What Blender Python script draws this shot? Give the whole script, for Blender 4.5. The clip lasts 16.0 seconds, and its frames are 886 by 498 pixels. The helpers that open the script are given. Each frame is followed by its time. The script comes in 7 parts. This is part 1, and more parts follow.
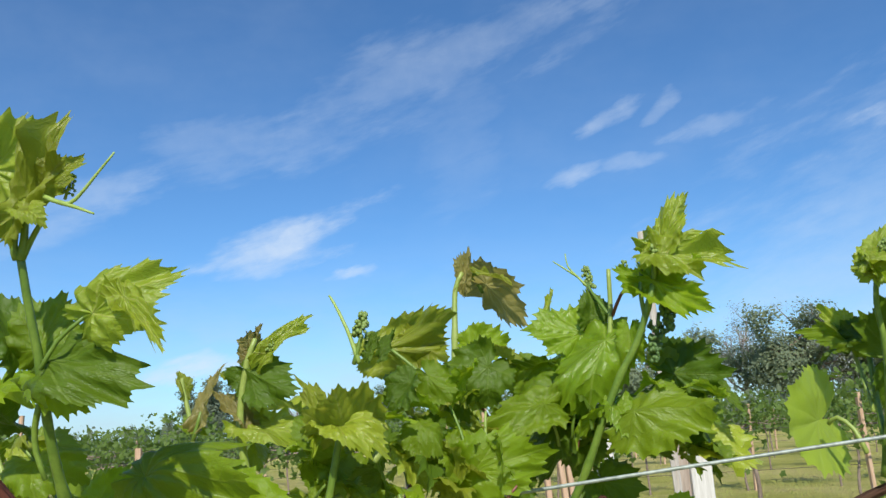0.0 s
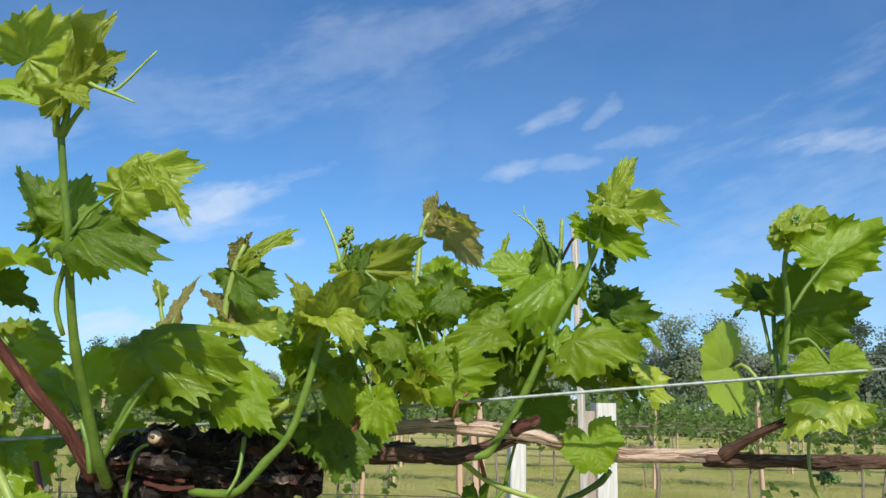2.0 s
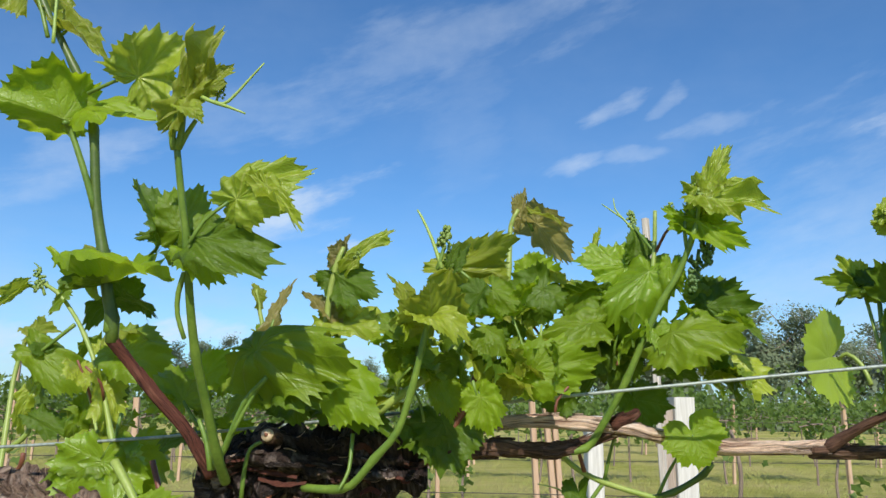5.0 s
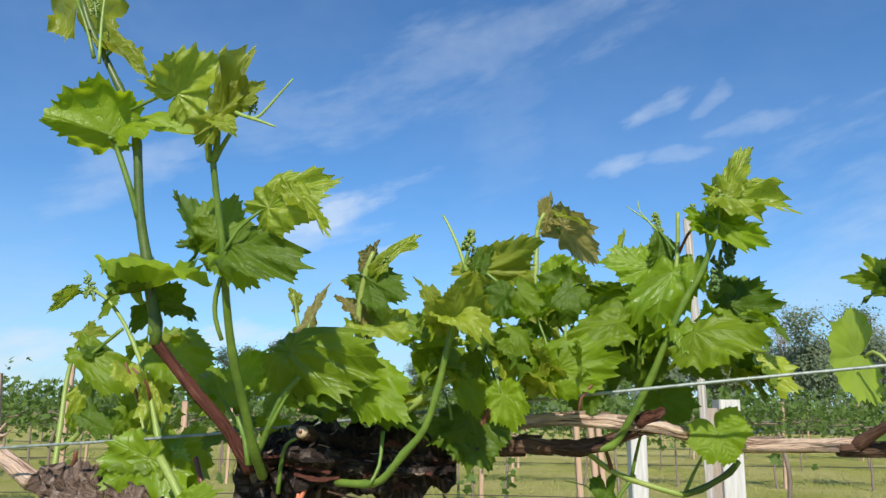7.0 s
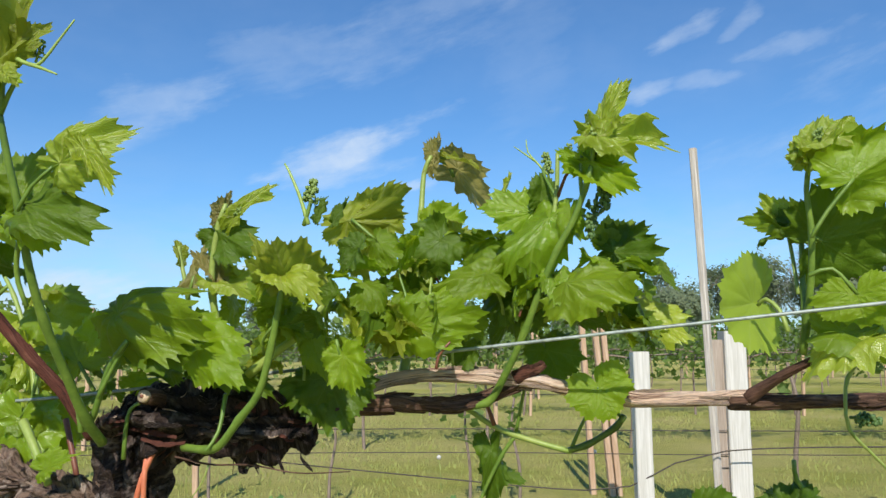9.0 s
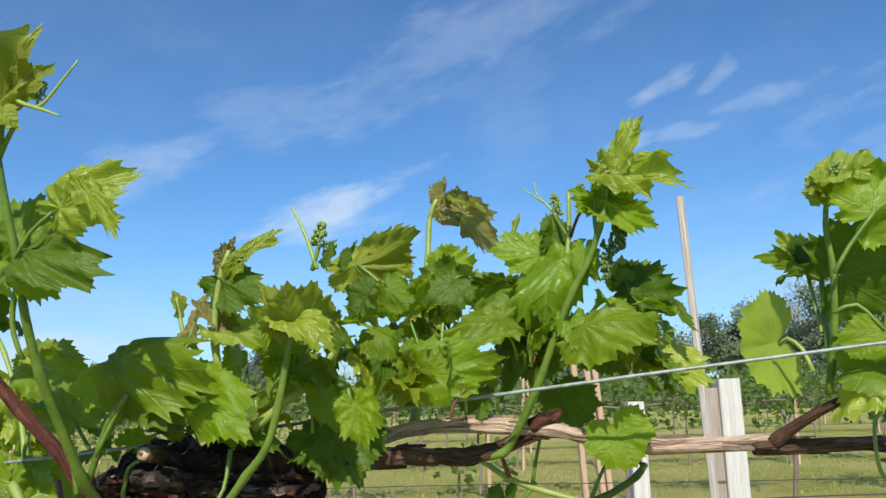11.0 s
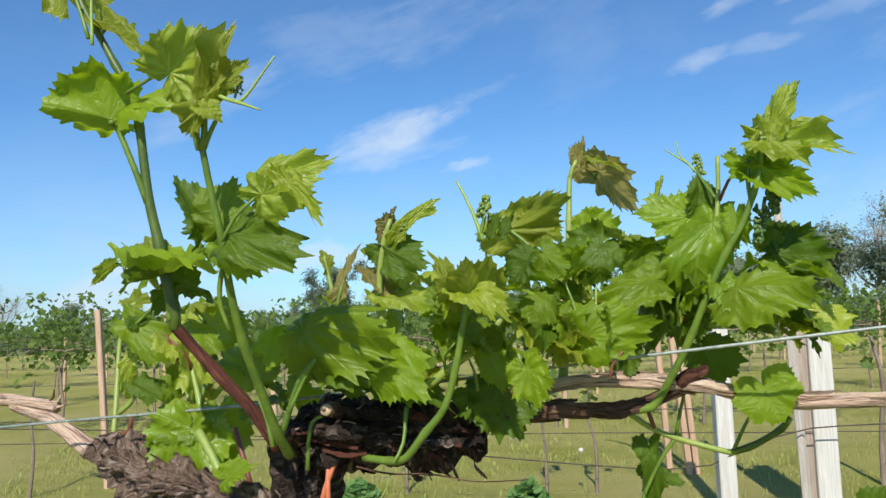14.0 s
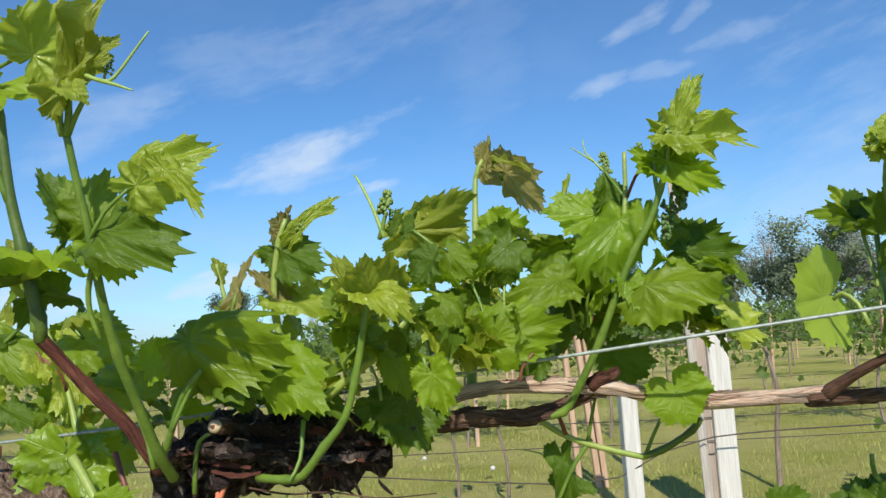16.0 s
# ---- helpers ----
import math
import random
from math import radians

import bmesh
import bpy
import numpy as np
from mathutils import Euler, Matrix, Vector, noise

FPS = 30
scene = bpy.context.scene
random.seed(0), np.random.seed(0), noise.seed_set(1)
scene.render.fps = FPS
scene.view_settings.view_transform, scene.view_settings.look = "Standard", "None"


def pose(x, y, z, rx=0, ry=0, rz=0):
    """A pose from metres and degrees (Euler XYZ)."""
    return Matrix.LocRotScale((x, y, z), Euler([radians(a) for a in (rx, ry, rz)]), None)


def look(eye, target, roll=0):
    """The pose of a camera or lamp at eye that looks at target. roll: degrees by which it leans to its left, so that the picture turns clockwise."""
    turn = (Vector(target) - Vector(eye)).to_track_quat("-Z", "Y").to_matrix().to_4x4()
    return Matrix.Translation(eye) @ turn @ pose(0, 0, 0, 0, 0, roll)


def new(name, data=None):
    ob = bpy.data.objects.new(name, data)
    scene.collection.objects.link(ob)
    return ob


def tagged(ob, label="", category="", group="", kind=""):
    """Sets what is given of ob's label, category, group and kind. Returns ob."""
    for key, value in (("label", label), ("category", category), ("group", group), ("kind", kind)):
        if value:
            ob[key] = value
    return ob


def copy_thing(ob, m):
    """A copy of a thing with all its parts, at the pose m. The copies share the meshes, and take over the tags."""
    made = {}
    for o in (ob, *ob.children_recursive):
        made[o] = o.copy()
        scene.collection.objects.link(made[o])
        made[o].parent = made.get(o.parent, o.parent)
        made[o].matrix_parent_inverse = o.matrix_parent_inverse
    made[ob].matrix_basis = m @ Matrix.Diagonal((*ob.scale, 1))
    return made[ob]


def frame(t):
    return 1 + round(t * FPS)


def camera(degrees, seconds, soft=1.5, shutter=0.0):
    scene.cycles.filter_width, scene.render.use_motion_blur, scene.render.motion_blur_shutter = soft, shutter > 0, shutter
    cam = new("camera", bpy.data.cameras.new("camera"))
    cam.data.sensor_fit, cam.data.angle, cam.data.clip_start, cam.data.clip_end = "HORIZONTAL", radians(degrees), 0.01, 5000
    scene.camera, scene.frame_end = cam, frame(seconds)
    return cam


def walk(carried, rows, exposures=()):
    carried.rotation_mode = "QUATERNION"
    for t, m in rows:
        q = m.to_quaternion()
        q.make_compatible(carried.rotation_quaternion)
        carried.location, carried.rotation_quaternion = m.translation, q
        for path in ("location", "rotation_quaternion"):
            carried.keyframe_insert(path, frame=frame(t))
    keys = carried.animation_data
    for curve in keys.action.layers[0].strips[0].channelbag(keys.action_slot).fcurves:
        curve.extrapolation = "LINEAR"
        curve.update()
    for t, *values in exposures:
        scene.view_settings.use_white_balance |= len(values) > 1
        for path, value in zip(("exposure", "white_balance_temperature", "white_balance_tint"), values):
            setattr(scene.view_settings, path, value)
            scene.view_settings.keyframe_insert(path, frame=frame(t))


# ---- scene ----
cam = camera(58.4, 16.0, 1.45)
PATH = [
    (0, (0.145, -0.019, 1.102), (-0.219, 1.897, 1.543), -3.1),
    (0.5, (0.124, -0.026, 1.078), (-0.159, 1.906, 1.509), -1.8),
    (1, (0.127, -0.045, 1.07), (-0.123, 1.902, 1.451), -0.1),
    (1.5, (0.127, -0.086, 1.062), (-0.102, 1.867, 1.425), 0.6),
    (2, (0.119, -0.09, 1.043), (-0.075, 1.86, 1.444), 1.7),
    (2.5, (0.111, -0.08, 1.054), (-0.029, 1.864, 1.503), 1.7),
    (3, (0.117, -0.082, 1.061), (-0.023, 1.853, 1.545), 0.6),
    (3.5, (0.112, -0.102, 1.046), (-0.17, 1.824, 1.503), 1.4),
    (4, (0.114, -0.1, 1.052), (-0.262, 1.823, 1.454), 0.9),
    (4.2, (0.098, -0.099, 1.047), (-0.254, 1.83, 1.438), 0.8),
    (6.3, (0.093, -0.132, 1.034), (-0.325, 1.78, 1.445), 0.7),
    (6.5, (0.096, -0.166, 1.028), (-0.369, 1.734, 1.445), 1.4),
    (7, (0.113, -0.121, 1.036), (-0.347, 1.784, 1.436), 0.7),
    (7.5, (0.146, -0.038, 1.049), (-0.168, 1.91, 1.375), -1.4),
    (8, (0.171, -0.037, 1.07), (-0.121, 1.921, 1.355), -2.7),
    (8.5, (0.188, -0.088, 1.05), (-0.235, 1.847, 1.322), -0.7),
    (9, (0.241, -0.042, 1.058), (-0.286, 1.873, 1.294), -0.3),
    (9.2, (0.25, -0.04, 1.048), (-0.283, 1.863, 1.357), -1.1),
    (11.5, (0.179, -0.025, 1.058), (-0.288, 1.884, 1.427), -1.4),
    (12, (0.121, -0.082, 1.09), (-0.323, 1.85, 1.355), -1.6),
    (12.5, (0.109, -0.091, 1.072), (-0.368, 1.835, 1.325), -0.7),
    (13, (0.121, -0.08, 1.083), (-0.378, 1.843, 1.318), -1.2),
    (13.5, (0.135, -0.078, 1.078), (-0.454, 1.822, 1.288), -1.5),
    (14, (0.156, -0.081, 1.086), (-0.505, 1.798, 1.271), -1.7),
    (14.5, (0.149, -0.074, 1.089), (-0.467, 1.816, 1.311), -2.1),
    (15, (0.146, -0.065, 1.068), (-0.395, 1.848, 1.286), -2.6),
    (15.5, (0.159, -0.051, 1.068), (-0.317, 1.877, 1.306), -3.8),
    (16, (0.15, -0.041, 1.072), (-0.29, 1.897, 1.302), -3.1),
]
walk(cam, [(t, look(eye, target, roll)) for t, eye, target, roll in PATH])

# ---- sky and sun ----
SUN_AZ, SUN_EL = 168.0, 40.0          # degrees clockwise from +y, and above the horizon
az, el = radians(SUN_AZ), radians(SUN_EL)
sun_from = Vector((math.sin(az) * math.cos(el), math.cos(az) * math.cos(el), math.sin(el)))
sun = new("sun", bpy.data.lights.new("sun", "SUN"))
sun.data.energy, sun.data.angle, sun.data.color = 5.0, radians(0.5), (1.0, 0.95, 0.87)
sun.matrix_world = look(sun_from * 50, (0, 0, 0))

world = bpy.data.worlds.new("sky")
world.use_nodes = True
scene.world = world


class Graph:
    """Short hand for building node trees."""

    def __init__(self, tree):
        self.tree = tree

    def node(self, kind, **values):
        n = self.tree.nodes.new(kind)
        for key, value in values.items():
            setattr(n, key, value)
        return n

    def put(self, socket, value):
        if hasattr(value, "links"):
            self.tree.links.new(value, socket)
        else:
            socket.default_value = value

    def math(self, op, a, b=0.0, clamp=False):
        n = self.node("ShaderNodeMath", operation=op, use_clamp=clamp)
        self.put(n.inputs[0], a)
        self.put(n.inputs[1], b)
        return n.outputs[0]

    def ramp(self, value, a, b, to0=0.0, to1=1.0, smooth=False):
        n = self.node("ShaderNodeMapRange", interpolation_type="SMOOTHSTEP" if smooth else "LINEAR")
        for i, v in enumerate((value, a, b, to0, to1)):
            self.put(n.inputs[i], v)
        return n.outputs[0]

    def mix(self, fac, a, b, blend="MIX"):
        n = self.node("ShaderNodeMix", data_type="RGBA", blend_type=blend)
        self.put(n.inputs[0], fac)
        self.put(n.inputs[6], a)
        self.put(n.inputs[7], b)
        return n.outputs[2]

    def noise(self, vec, scale, detail=3.0, rough=0.55, stretch=None):
        if stretch:
            m = self.node("ShaderNodeMapping")
            self.put(m.inputs[0], vec)
            m.inputs[3].default_value = stretch
            vec = m.outputs[0]
        n = self.node("ShaderNodeTexNoise")
        self.put(n.inputs["Vector"], vec)
        n.inputs["Scale"].default_value, n.inputs["Detail"].default_value, n.inputs["Roughness"].default_value = scale, detail, rough
        return n.outputs[0]

    def dot(self, vec, b):
        n = self.node("ShaderNodeVectorMath", operation="DOT_PRODUCT")
        self.put(n.inputs[0], vec)
        n.inputs[1].default_value = b
        return n.outputs["Value"]


g = Graph(world.node_tree)
g.tree.nodes.clear()
coord = g.node("ShaderNodeTexCoord").outputs["Generated"]
air = g.node("ShaderNodeTexSky", sky_type="NISHITA", sun_disc=False, sun_elevation=el, sun_rotation=az, air_density=1.0, dust_density=0.2, ozone_density=3.0)
# wisps of cirrus: soft stretched patches broken up by noise
warp = g.node("ShaderNodeTexNoise")
g.put(warp.inputs["Vector"], coord)
warp.inputs["Scale"].default_value, warp.inputs["Detail"].default_value = 9.0, 4.0
shift = g.node("ShaderNodeVectorMath", operation="MULTIPLY_ADD")
g.put(shift.inputs[0], warp.outputs["Color"])
shift.inputs[1].default_value, shift.inputs[2].default_value = (0.05, 0.05, 0.05), (-0.025, -0.025, -0.025)
bent = g.node("ShaderNodeVectorMath", operation="ADD")
g.put(bent.inputs[0], coord)
g.put(bent.inputs[1], shift.outputs[0])
bent = bent.outputs[0]
fluff = g.ramp(g.noise(coord, 26.0, 6.0, 0.6), 0.1, 0.72)
streak = g.ramp(g.noise(coord, 9.0, 5.0, 0.6, (1.0, 1.0, 2.6)), 0.2, 0.75)
veil = g.math("MULTIPLY", g.ramp(g.noise(coord, 2.6, 5.0, 0.6, (1.0, 1.0, 2.0)), 0.45, 0.8), 0.10)
silk = g.node("ShaderNodeCombineXYZ")
g.put(silk.inputs[0], g.dot(coord, (0.95, 0.0, 0.31)))
g.put(silk.inputs[1], g.math("MULTIPLY", g.dot(coord, (-0.31, 0.0, 0.95)), 3.6))
g.put(silk.inputs[2], g.dot(coord, (0.0, 1.0, 0.0)))
silk = silk.outputs[0]
ragged = g.math("ADD", g.ramp(g.noise(silk, 7.0, 6.0, 0.6), 0.3, 0.7, 1.0, -0.8), g.ramp(g.noise(silk, 30.0, 5.0, 0.6), 0.3, 0.7, 0.16, -0.16))
total = [veil]


def cloud(centre, along, half_length, half_width, strength):
    c, a = Vector(centre).normalized(), Vector(along).normalized()
    b = c.cross(a).normalized()
    u = g.math("DIVIDE", g.dot(bent, a), half_length)
    v = g.math("DIVIDE", g.dot(bent, b), half_width)
    u0, v0 = c.dot(a) / half_length, c.dot(b) / half_width
    q = g.math("ADD", g.math("POWER", g.math("SUBTRACT", u, u0), 2.0), g.math("POWER", g.math("SUBTRACT", v, v0), 2.0))
    q = g.math("ADD", q, ragged)
    m = g.math("MULTIPLY", g.ramp(q, 1.35, -0.2, 0.0, strength, True), g.math("GREATER_THAN", g.dot(coord, c), 0.5))
    total[0] = g.math("MAXIMUM", total[0], m)


cloud((-0.1737, 0.8874, 0.427), (0.9476, 0.0326, 0.3177), 0.280, 0.055, 0.20)
cloud((-0.103, 0.8916, 0.441), (0.9573, -0.0316, 0.2875), 0.107, 0.032, 0.18)
cloud((-0.4293, 0.8308, 0.3541), (0.9022, 0.3761, 0.2112), 0.107, 0.030, 0.16)
cloud((0.0289, 0.9319, 0.3617), (0.9302, -0.1575, 0.3315), 0.053, 0.015, 0.42)
cloud((0.0957, 0.9273, 0.3618), (0.8688, -0.2553, 0.4243), 0.029, 0.011, 0.30)
cloud((0.1478, 0.9325, 0.3296), (0.9872, -0.1594, 0.0082), 0.057, 0.015, 0.28)
cloud((-0.0186, 0.9539, 0.2996), (0.9906, -0.023, 0.1347), 0.053, 0.013, 0.34)
cloud((0.0609, 0.9497, 0.307), (0.9931, -0.0885, 0.0768), 0.050, 0.012, 0.25)
cloud((-0.3421, 0.9074, 0.244), (0.8868, 0.2258, 0.4033), 0.130, 0.020, 0.70)
cloud((-0.365, 0.900, 0.232), (0.90, 0.33, 0.26), 0.085, 0.030, 0.55)
cloud((-0.3739, 0.9025, 0.2137), (0.9246, 0.3445, 0.1626), 0.107, 0.021, 0.50)
cloud((-0.2977, 0.9356, 0.1899), (0.9433, 0.2577, 0.209), 0.033, 0.010, 0.70)
cloud((0.3629, 0.8795, 0.3078), (0.9123, -0.4026, 0.0746), 0.078, 0.020, 0.50)
cloud((-0.5599, 0.7812, 0.2761), (0.8015, 0.4261, 0.4196), 0.100, 0.032, 0.30)
cloud((-0.4173, 0.8423, 0.3413), (0.8986, 0.3264, 0.293), 0.107, 0.030, 0.18)
cloud((-0.462, 0.883, 0.0828), (0.8841, 0.4511, 0.1221), 0.078, 0.021, 0.80)
cloud((-0.6623, 0.7478, 0.0477), (0.7459, 0.6519, 0.1369), 0.086, 0.036, 0.80)
cloud((-0.1435, 0.9287, 0.3419), (0.969, 0.2021, -0.1423), 0.060, 0.157, 0.10)
cloud((0.43, 0.87, 0.19), (0.9, -0.43, 0.05), 0.34, 0.20, 0.20)
wisp = g.math("MULTIPLY", total[0], g.math("ADD", g.math("MULTIPLY", fluff, 0.6), g.math("MULTIPLY", streak, 0.7)), clamp=True)
SKY_STRENGTH = 0.1065
clear = g.mix(1.0, air.outputs[0], (0.65, 1.03, 1.34, 1.0), "MULTIPLY")
up = g.node("ShaderNodeSeparateXYZ")
g.put(up.inputs[0], coord)
low_haze = g.math("MULTIPLY", g.ramp(up.outputs[2], 0.27, 0.0, 0.0, 1.0, True), g.ramp(g.noise(coord, 5.0, 5.0, 0.6, (1.0, 1.0, 3.0)), 0.35, 0.62, 0.15, 0.62))
clear = g.mix(low_haze, clear, (5.0, 6.3, 8.0, 1.0))
sky_colour = g.mix(wisp, clear, (6.8, 7.8, 9.0, 1.0))
glow = g.node("ShaderNodeBackground")
g.put(glow.inputs["Color"], sky_colour)
glow.inputs["Strength"].default_value = SKY_STRENGTH
g.put(g.node("ShaderNodeOutputWorld").inputs[0], glow.outputs[0])

# ---- materials ----


def material(name):
    m = bpy.data.materials.new(name)
    m.use_nodes = True
    m.node_tree.nodes.clear()
    return m, Graph(m.node_tree)


def finish(m, gr, colour, rough, bump=None, bump_strength=0.3, bump_size=0.002, translucent=None, amount=0.0, spec=0.5, metal=0.0):
    p = gr.node("ShaderNodeBsdfPrincipled")
    gr.put(p.inputs["Base Color"], colour)
    gr.put(p.inputs["Roughness"], rough)
    p.inputs["Specular IOR Level"].default_value, p.inputs["Metallic"].default_value = spec, metal
    if bump is not None:
        b = gr.node("ShaderNodeBump")
        b.inputs["Strength"].default_value, b.inputs["Distance"].default_value = bump_strength, bump_size
        gr.put(b.inputs["Height"], bump)
        gr.put(p.inputs["Normal"], b.outputs[0])
    last = p.outputs[0]
    if translucent is not None:
        t = gr.node("ShaderNodeBsdfTranslucent")
        gr.put(t.inputs[0], translucent)
        mx = gr.node("ShaderNodeMixShader")
        mx.inputs[0].default_value = amount
        gr.put(mx.inputs[1], last)
        gr.put(mx.inputs[2], t.outputs[0])
        last = mx.outputs[0]
    gr.put(gr.node("ShaderNodeOutputMaterial").inputs[0], last)
    return m


def scaled(c, k):
    return (c[0] * k, c[1] * k, c[2] * k, 1.0)


def leaf_material(name, colour, second, through_colour, vein, rough=0.38, amount=0.45, bump=0.55, spec=0.45, ribs=0.26, blister=0.12, rib_tone=0.45):
    """A vine leaf: palmate veins drawn in the blade's own coordinates, mottled colour, light shining through."""
    m, gr = material(name)
    uv = gr.node("ShaderNodeUVMap", uv_map="blade").outputs[0]
    sep = gr.node("ShaderNodeSeparateXYZ")
    gr.put(sep.inputs[0], uv)
    x, y = gr.math("ABSOLUTE", sep.outputs[0]), sep.outputs[1]
    r = gr.math("SQRT", gr.math("ADD", gr.math("MULTIPLY", x, x), gr.math("MULTIPLY", y, y)))
    turn = gr.math("ARCTAN2", x, y)
    rib = gr.math("ADD", gr.math("MULTIPLY", gr.math("GREATER_THAN", turn, 0.47), 0.91), gr.math("MULTIPLY", gr.math("GREATER_THAN", turn, 1.40), 0.98))
    d = gr.math("SUBTRACT", turn, rib)
    wob = gr.math("MULTIPLY", gr.math("SUBTRACT", gr.noise(uv, 5.0, 2.0), 0.5), 0.05)
    u, v = gr.math("MULTIPLY", r, gr.math("COSINE", d)), gr.math("ABSOLUTE", gr.math("ADD", gr.math("MULTIPLY", r, gr.math("SINE", d)), wob))
    main = gr.ramp(v, 0.005, 0.019, 0.75, 0.0, True)
    sway = gr.math("MULTIPLY", gr.noise(uv, 3.5, 2.0), 1.6)
    f = gr.math("FRACT", gr.math("ADD", gr.math("SUBTRACT", gr.math("MULTIPLY", u, 6.0), gr.math("MULTIPLY", v, 4.6)), sway))
    f = gr.math("ABSOLUTE", gr.math("SUBTRACT", f, 0.5))
    quilt = gr.math("MULTIPLY", gr.math("MULTIPLY", f, f), -4.0)
    side = gr.math("MULTIPLY", gr.ramp(f, 0.465, 0.498, 0.0, rib_tone, True), gr.ramp(v, 0.32, 0.02, 0.15, 1.0))
    net = gr.node("ShaderNodeTexVoronoi", feature="DISTANCE_TO_EDGE")
    gr.put(net.inputs["Vector"], uv)
    net.inputs["Scale"].default_value = 24.0
    cells = gr.ramp(net.outputs[0], 0.0, 0.10, 0.05, 0.0)
    ribbing = gr.math("MAXIMUM", main, side)
    veins = gr.math("MAXIMUM", ribbing, cells)
    info = gr.node("ShaderNodeObjectInfo").outputs["Random"]
    blotch = gr.noise(uv, 3.0, 4.0, 0.6)
    tone = gr.math("ADD", gr.math("MULTIPLY", info, 0.8), gr.math("MULTIPLY", gr.math("SUBTRACT", blotch, 0.3), 0.7), clamp=True)
    base = gr.mix(tone, (*colour, 1.0), (*second, 1.0))
    fine = gr.noise(uv, 60.0, 3.0, 0.6)
    base = gr.mix(gr.ramp(fine, 0.35, 0.7, 0.0, 0.35), base, scaled(colour, 0.65))
    base = gr.mix(gr.math("MULTIPLY", veins, 0.8), base, (*vein, 1.0))
    glowing = gr.mix(gr.math("MULTIPLY", veins, 0.45), (*through_colour, 1.0), scaled(through_colour, 0.55))
    glowing = gr.mix(gr.math("MULTIPLY", tone, 0.5), glowing, scaled(second, 1.6))
    puff = gr.math("ADD", gr.math("ADD", gr.math("MULTIPLY", ribbing, -0.4), gr.math("ADD", gr.math("MULTIPLY", quilt, ribs), gr.math("MULTIPLY", gr.ramp(net.outputs[0], 0.0, 0.25), blister))), gr.math("ADD", gr.math("MULTIPLY", blotch, 1.4), gr.math("MULTIPLY", fine, 0.12)))
    return finish(m, gr, base, gr.ramp(blotch, 0.3, 0.7, rough - 0.07, rough + 0.12), puff, bump, 0.0022, glowing, amount, spec)


LEAF = leaf_material("leaf_green", (0.118, 0.197, 0.00806), (0.196, 0.282, 0.0111), (0.498, 0.625, 0.0121), (0.223, 0.302, 0.0378), amount=0.34)
LEAF_B = leaf_material("leaf_bright", (0.179, 0.289, 0.00906), (0.263, 0.374, 0.0131), (0.579, 0.749, 0.0131), (0.296, 0.396, 0.0528), amount=0.40)
# deep green copy of LEAF: shade of inner and underside leaves put into colour
LEAF_SHADE = leaf_material("leaf_deep_shaded", (0.0612, 0.118, 0.00784), (0.108, 0.174, 0.0112), (0.247, 0.392, 0.0101), (0.15, 0.22, 0.03), amount=0.25, spec=0.28)
LEAF_S = leaf_material("leaf_glossy", (0.145, 0.254, 0.0108), (0.231, 0.346, 0.0151), (0.486, 0.67, 0.0151), (0.294, 0.396, 0.063), rough=0.30, spec=0.6, amount=0.32, ribs=0.5, blister=0.14, rib_tone=0.55)
YOUNG = leaf_material("leaf_young", (0.238, 0.319, 0.0192), (0.369, 0.436, 0.0372), (0.63, 0.745, 0.0532), (0.504, 0.532, 0.152), rough=0.30, spec=0.6, amount=0.36, ribs=0.5, blister=0.14, rib_tone=0.6)
OLIVE = leaf_material("leaf_olive", (0.198, 0.243, 0.0162), (0.286, 0.335, 0.0302), (0.573, 0.594, 0.0486), (0.38, 0.39, 0.09), rough=0.34, spec=0.5, amount=0.38, ribs=0.4, blister=0.14, rib_tone=0.5)
BRONZE = leaf_material("leaf_bronze", (0.22, 0.182, 0.055), (0.297, 0.264, 0.066), (0.55, 0.484, 0.099), (0.46, 0.42, 0.16), rough=0.34, spec=0.5, amount=0.40, ribs=0.5, blister=0.14, rib_tone=0.7)
PALE = leaf_material("leaf_pale", (0.28, 0.39, 0.03), (0.34, 0.45, 0.045), (0.54, 0.69, 0.065), (0.39, 0.50, 0.10), amount=0.45, bump=0.2, ribs=0.08)


def stem_material(name, colour, second, rough=0.45, amount=0.0, bump=0.25):
    m, gr = material(name)
    c = gr.node("ShaderNodeTexCoord").outputs["Object"]
    n = gr.noise(c, 60.0, 4.0, 0.6)
    k = gr.noise(c, 420.0, 3.0, 0.6)
    col = gr.mix(gr.ramp(n, 0.35, 0.7), (*colour, 1.0), (*second, 1.0))
    col = gr.mix(gr.ramp(k, 0.4, 0.75, 0.0, 0.35), col, scaled(colour, 0.6))
    return finish(m, gr, col, rough, k, bump, 0.0006)


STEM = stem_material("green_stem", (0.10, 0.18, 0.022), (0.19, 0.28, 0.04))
# darker stem tone; on the side shoot it holds shade in its colour
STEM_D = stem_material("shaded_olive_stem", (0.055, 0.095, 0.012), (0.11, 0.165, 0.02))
STEM_Y = stem_material("yellow_green_stem", (0.24, 0.33, 0.06), (0.32, 0.38, 0.09))
TENDRIL = stem_material("tendril_green", (0.28, 0.40, 0.07), (0.34, 0.44, 0.12))
RED = stem_material("red_brown_wood", (0.16, 0.05, 0.03), (0.23, 0.085, 0.045), 0.5, bump=0.5)
BUD = stem_material("flower_buds", (0.17, 0.26, 0.05), (0.24, 0.32, 0.08), 0.55)
BUD_D = stem_material("dark_flower_buds", (0.07, 0.14, 0.035), (0.12, 0.2, 0.05), 0.55)


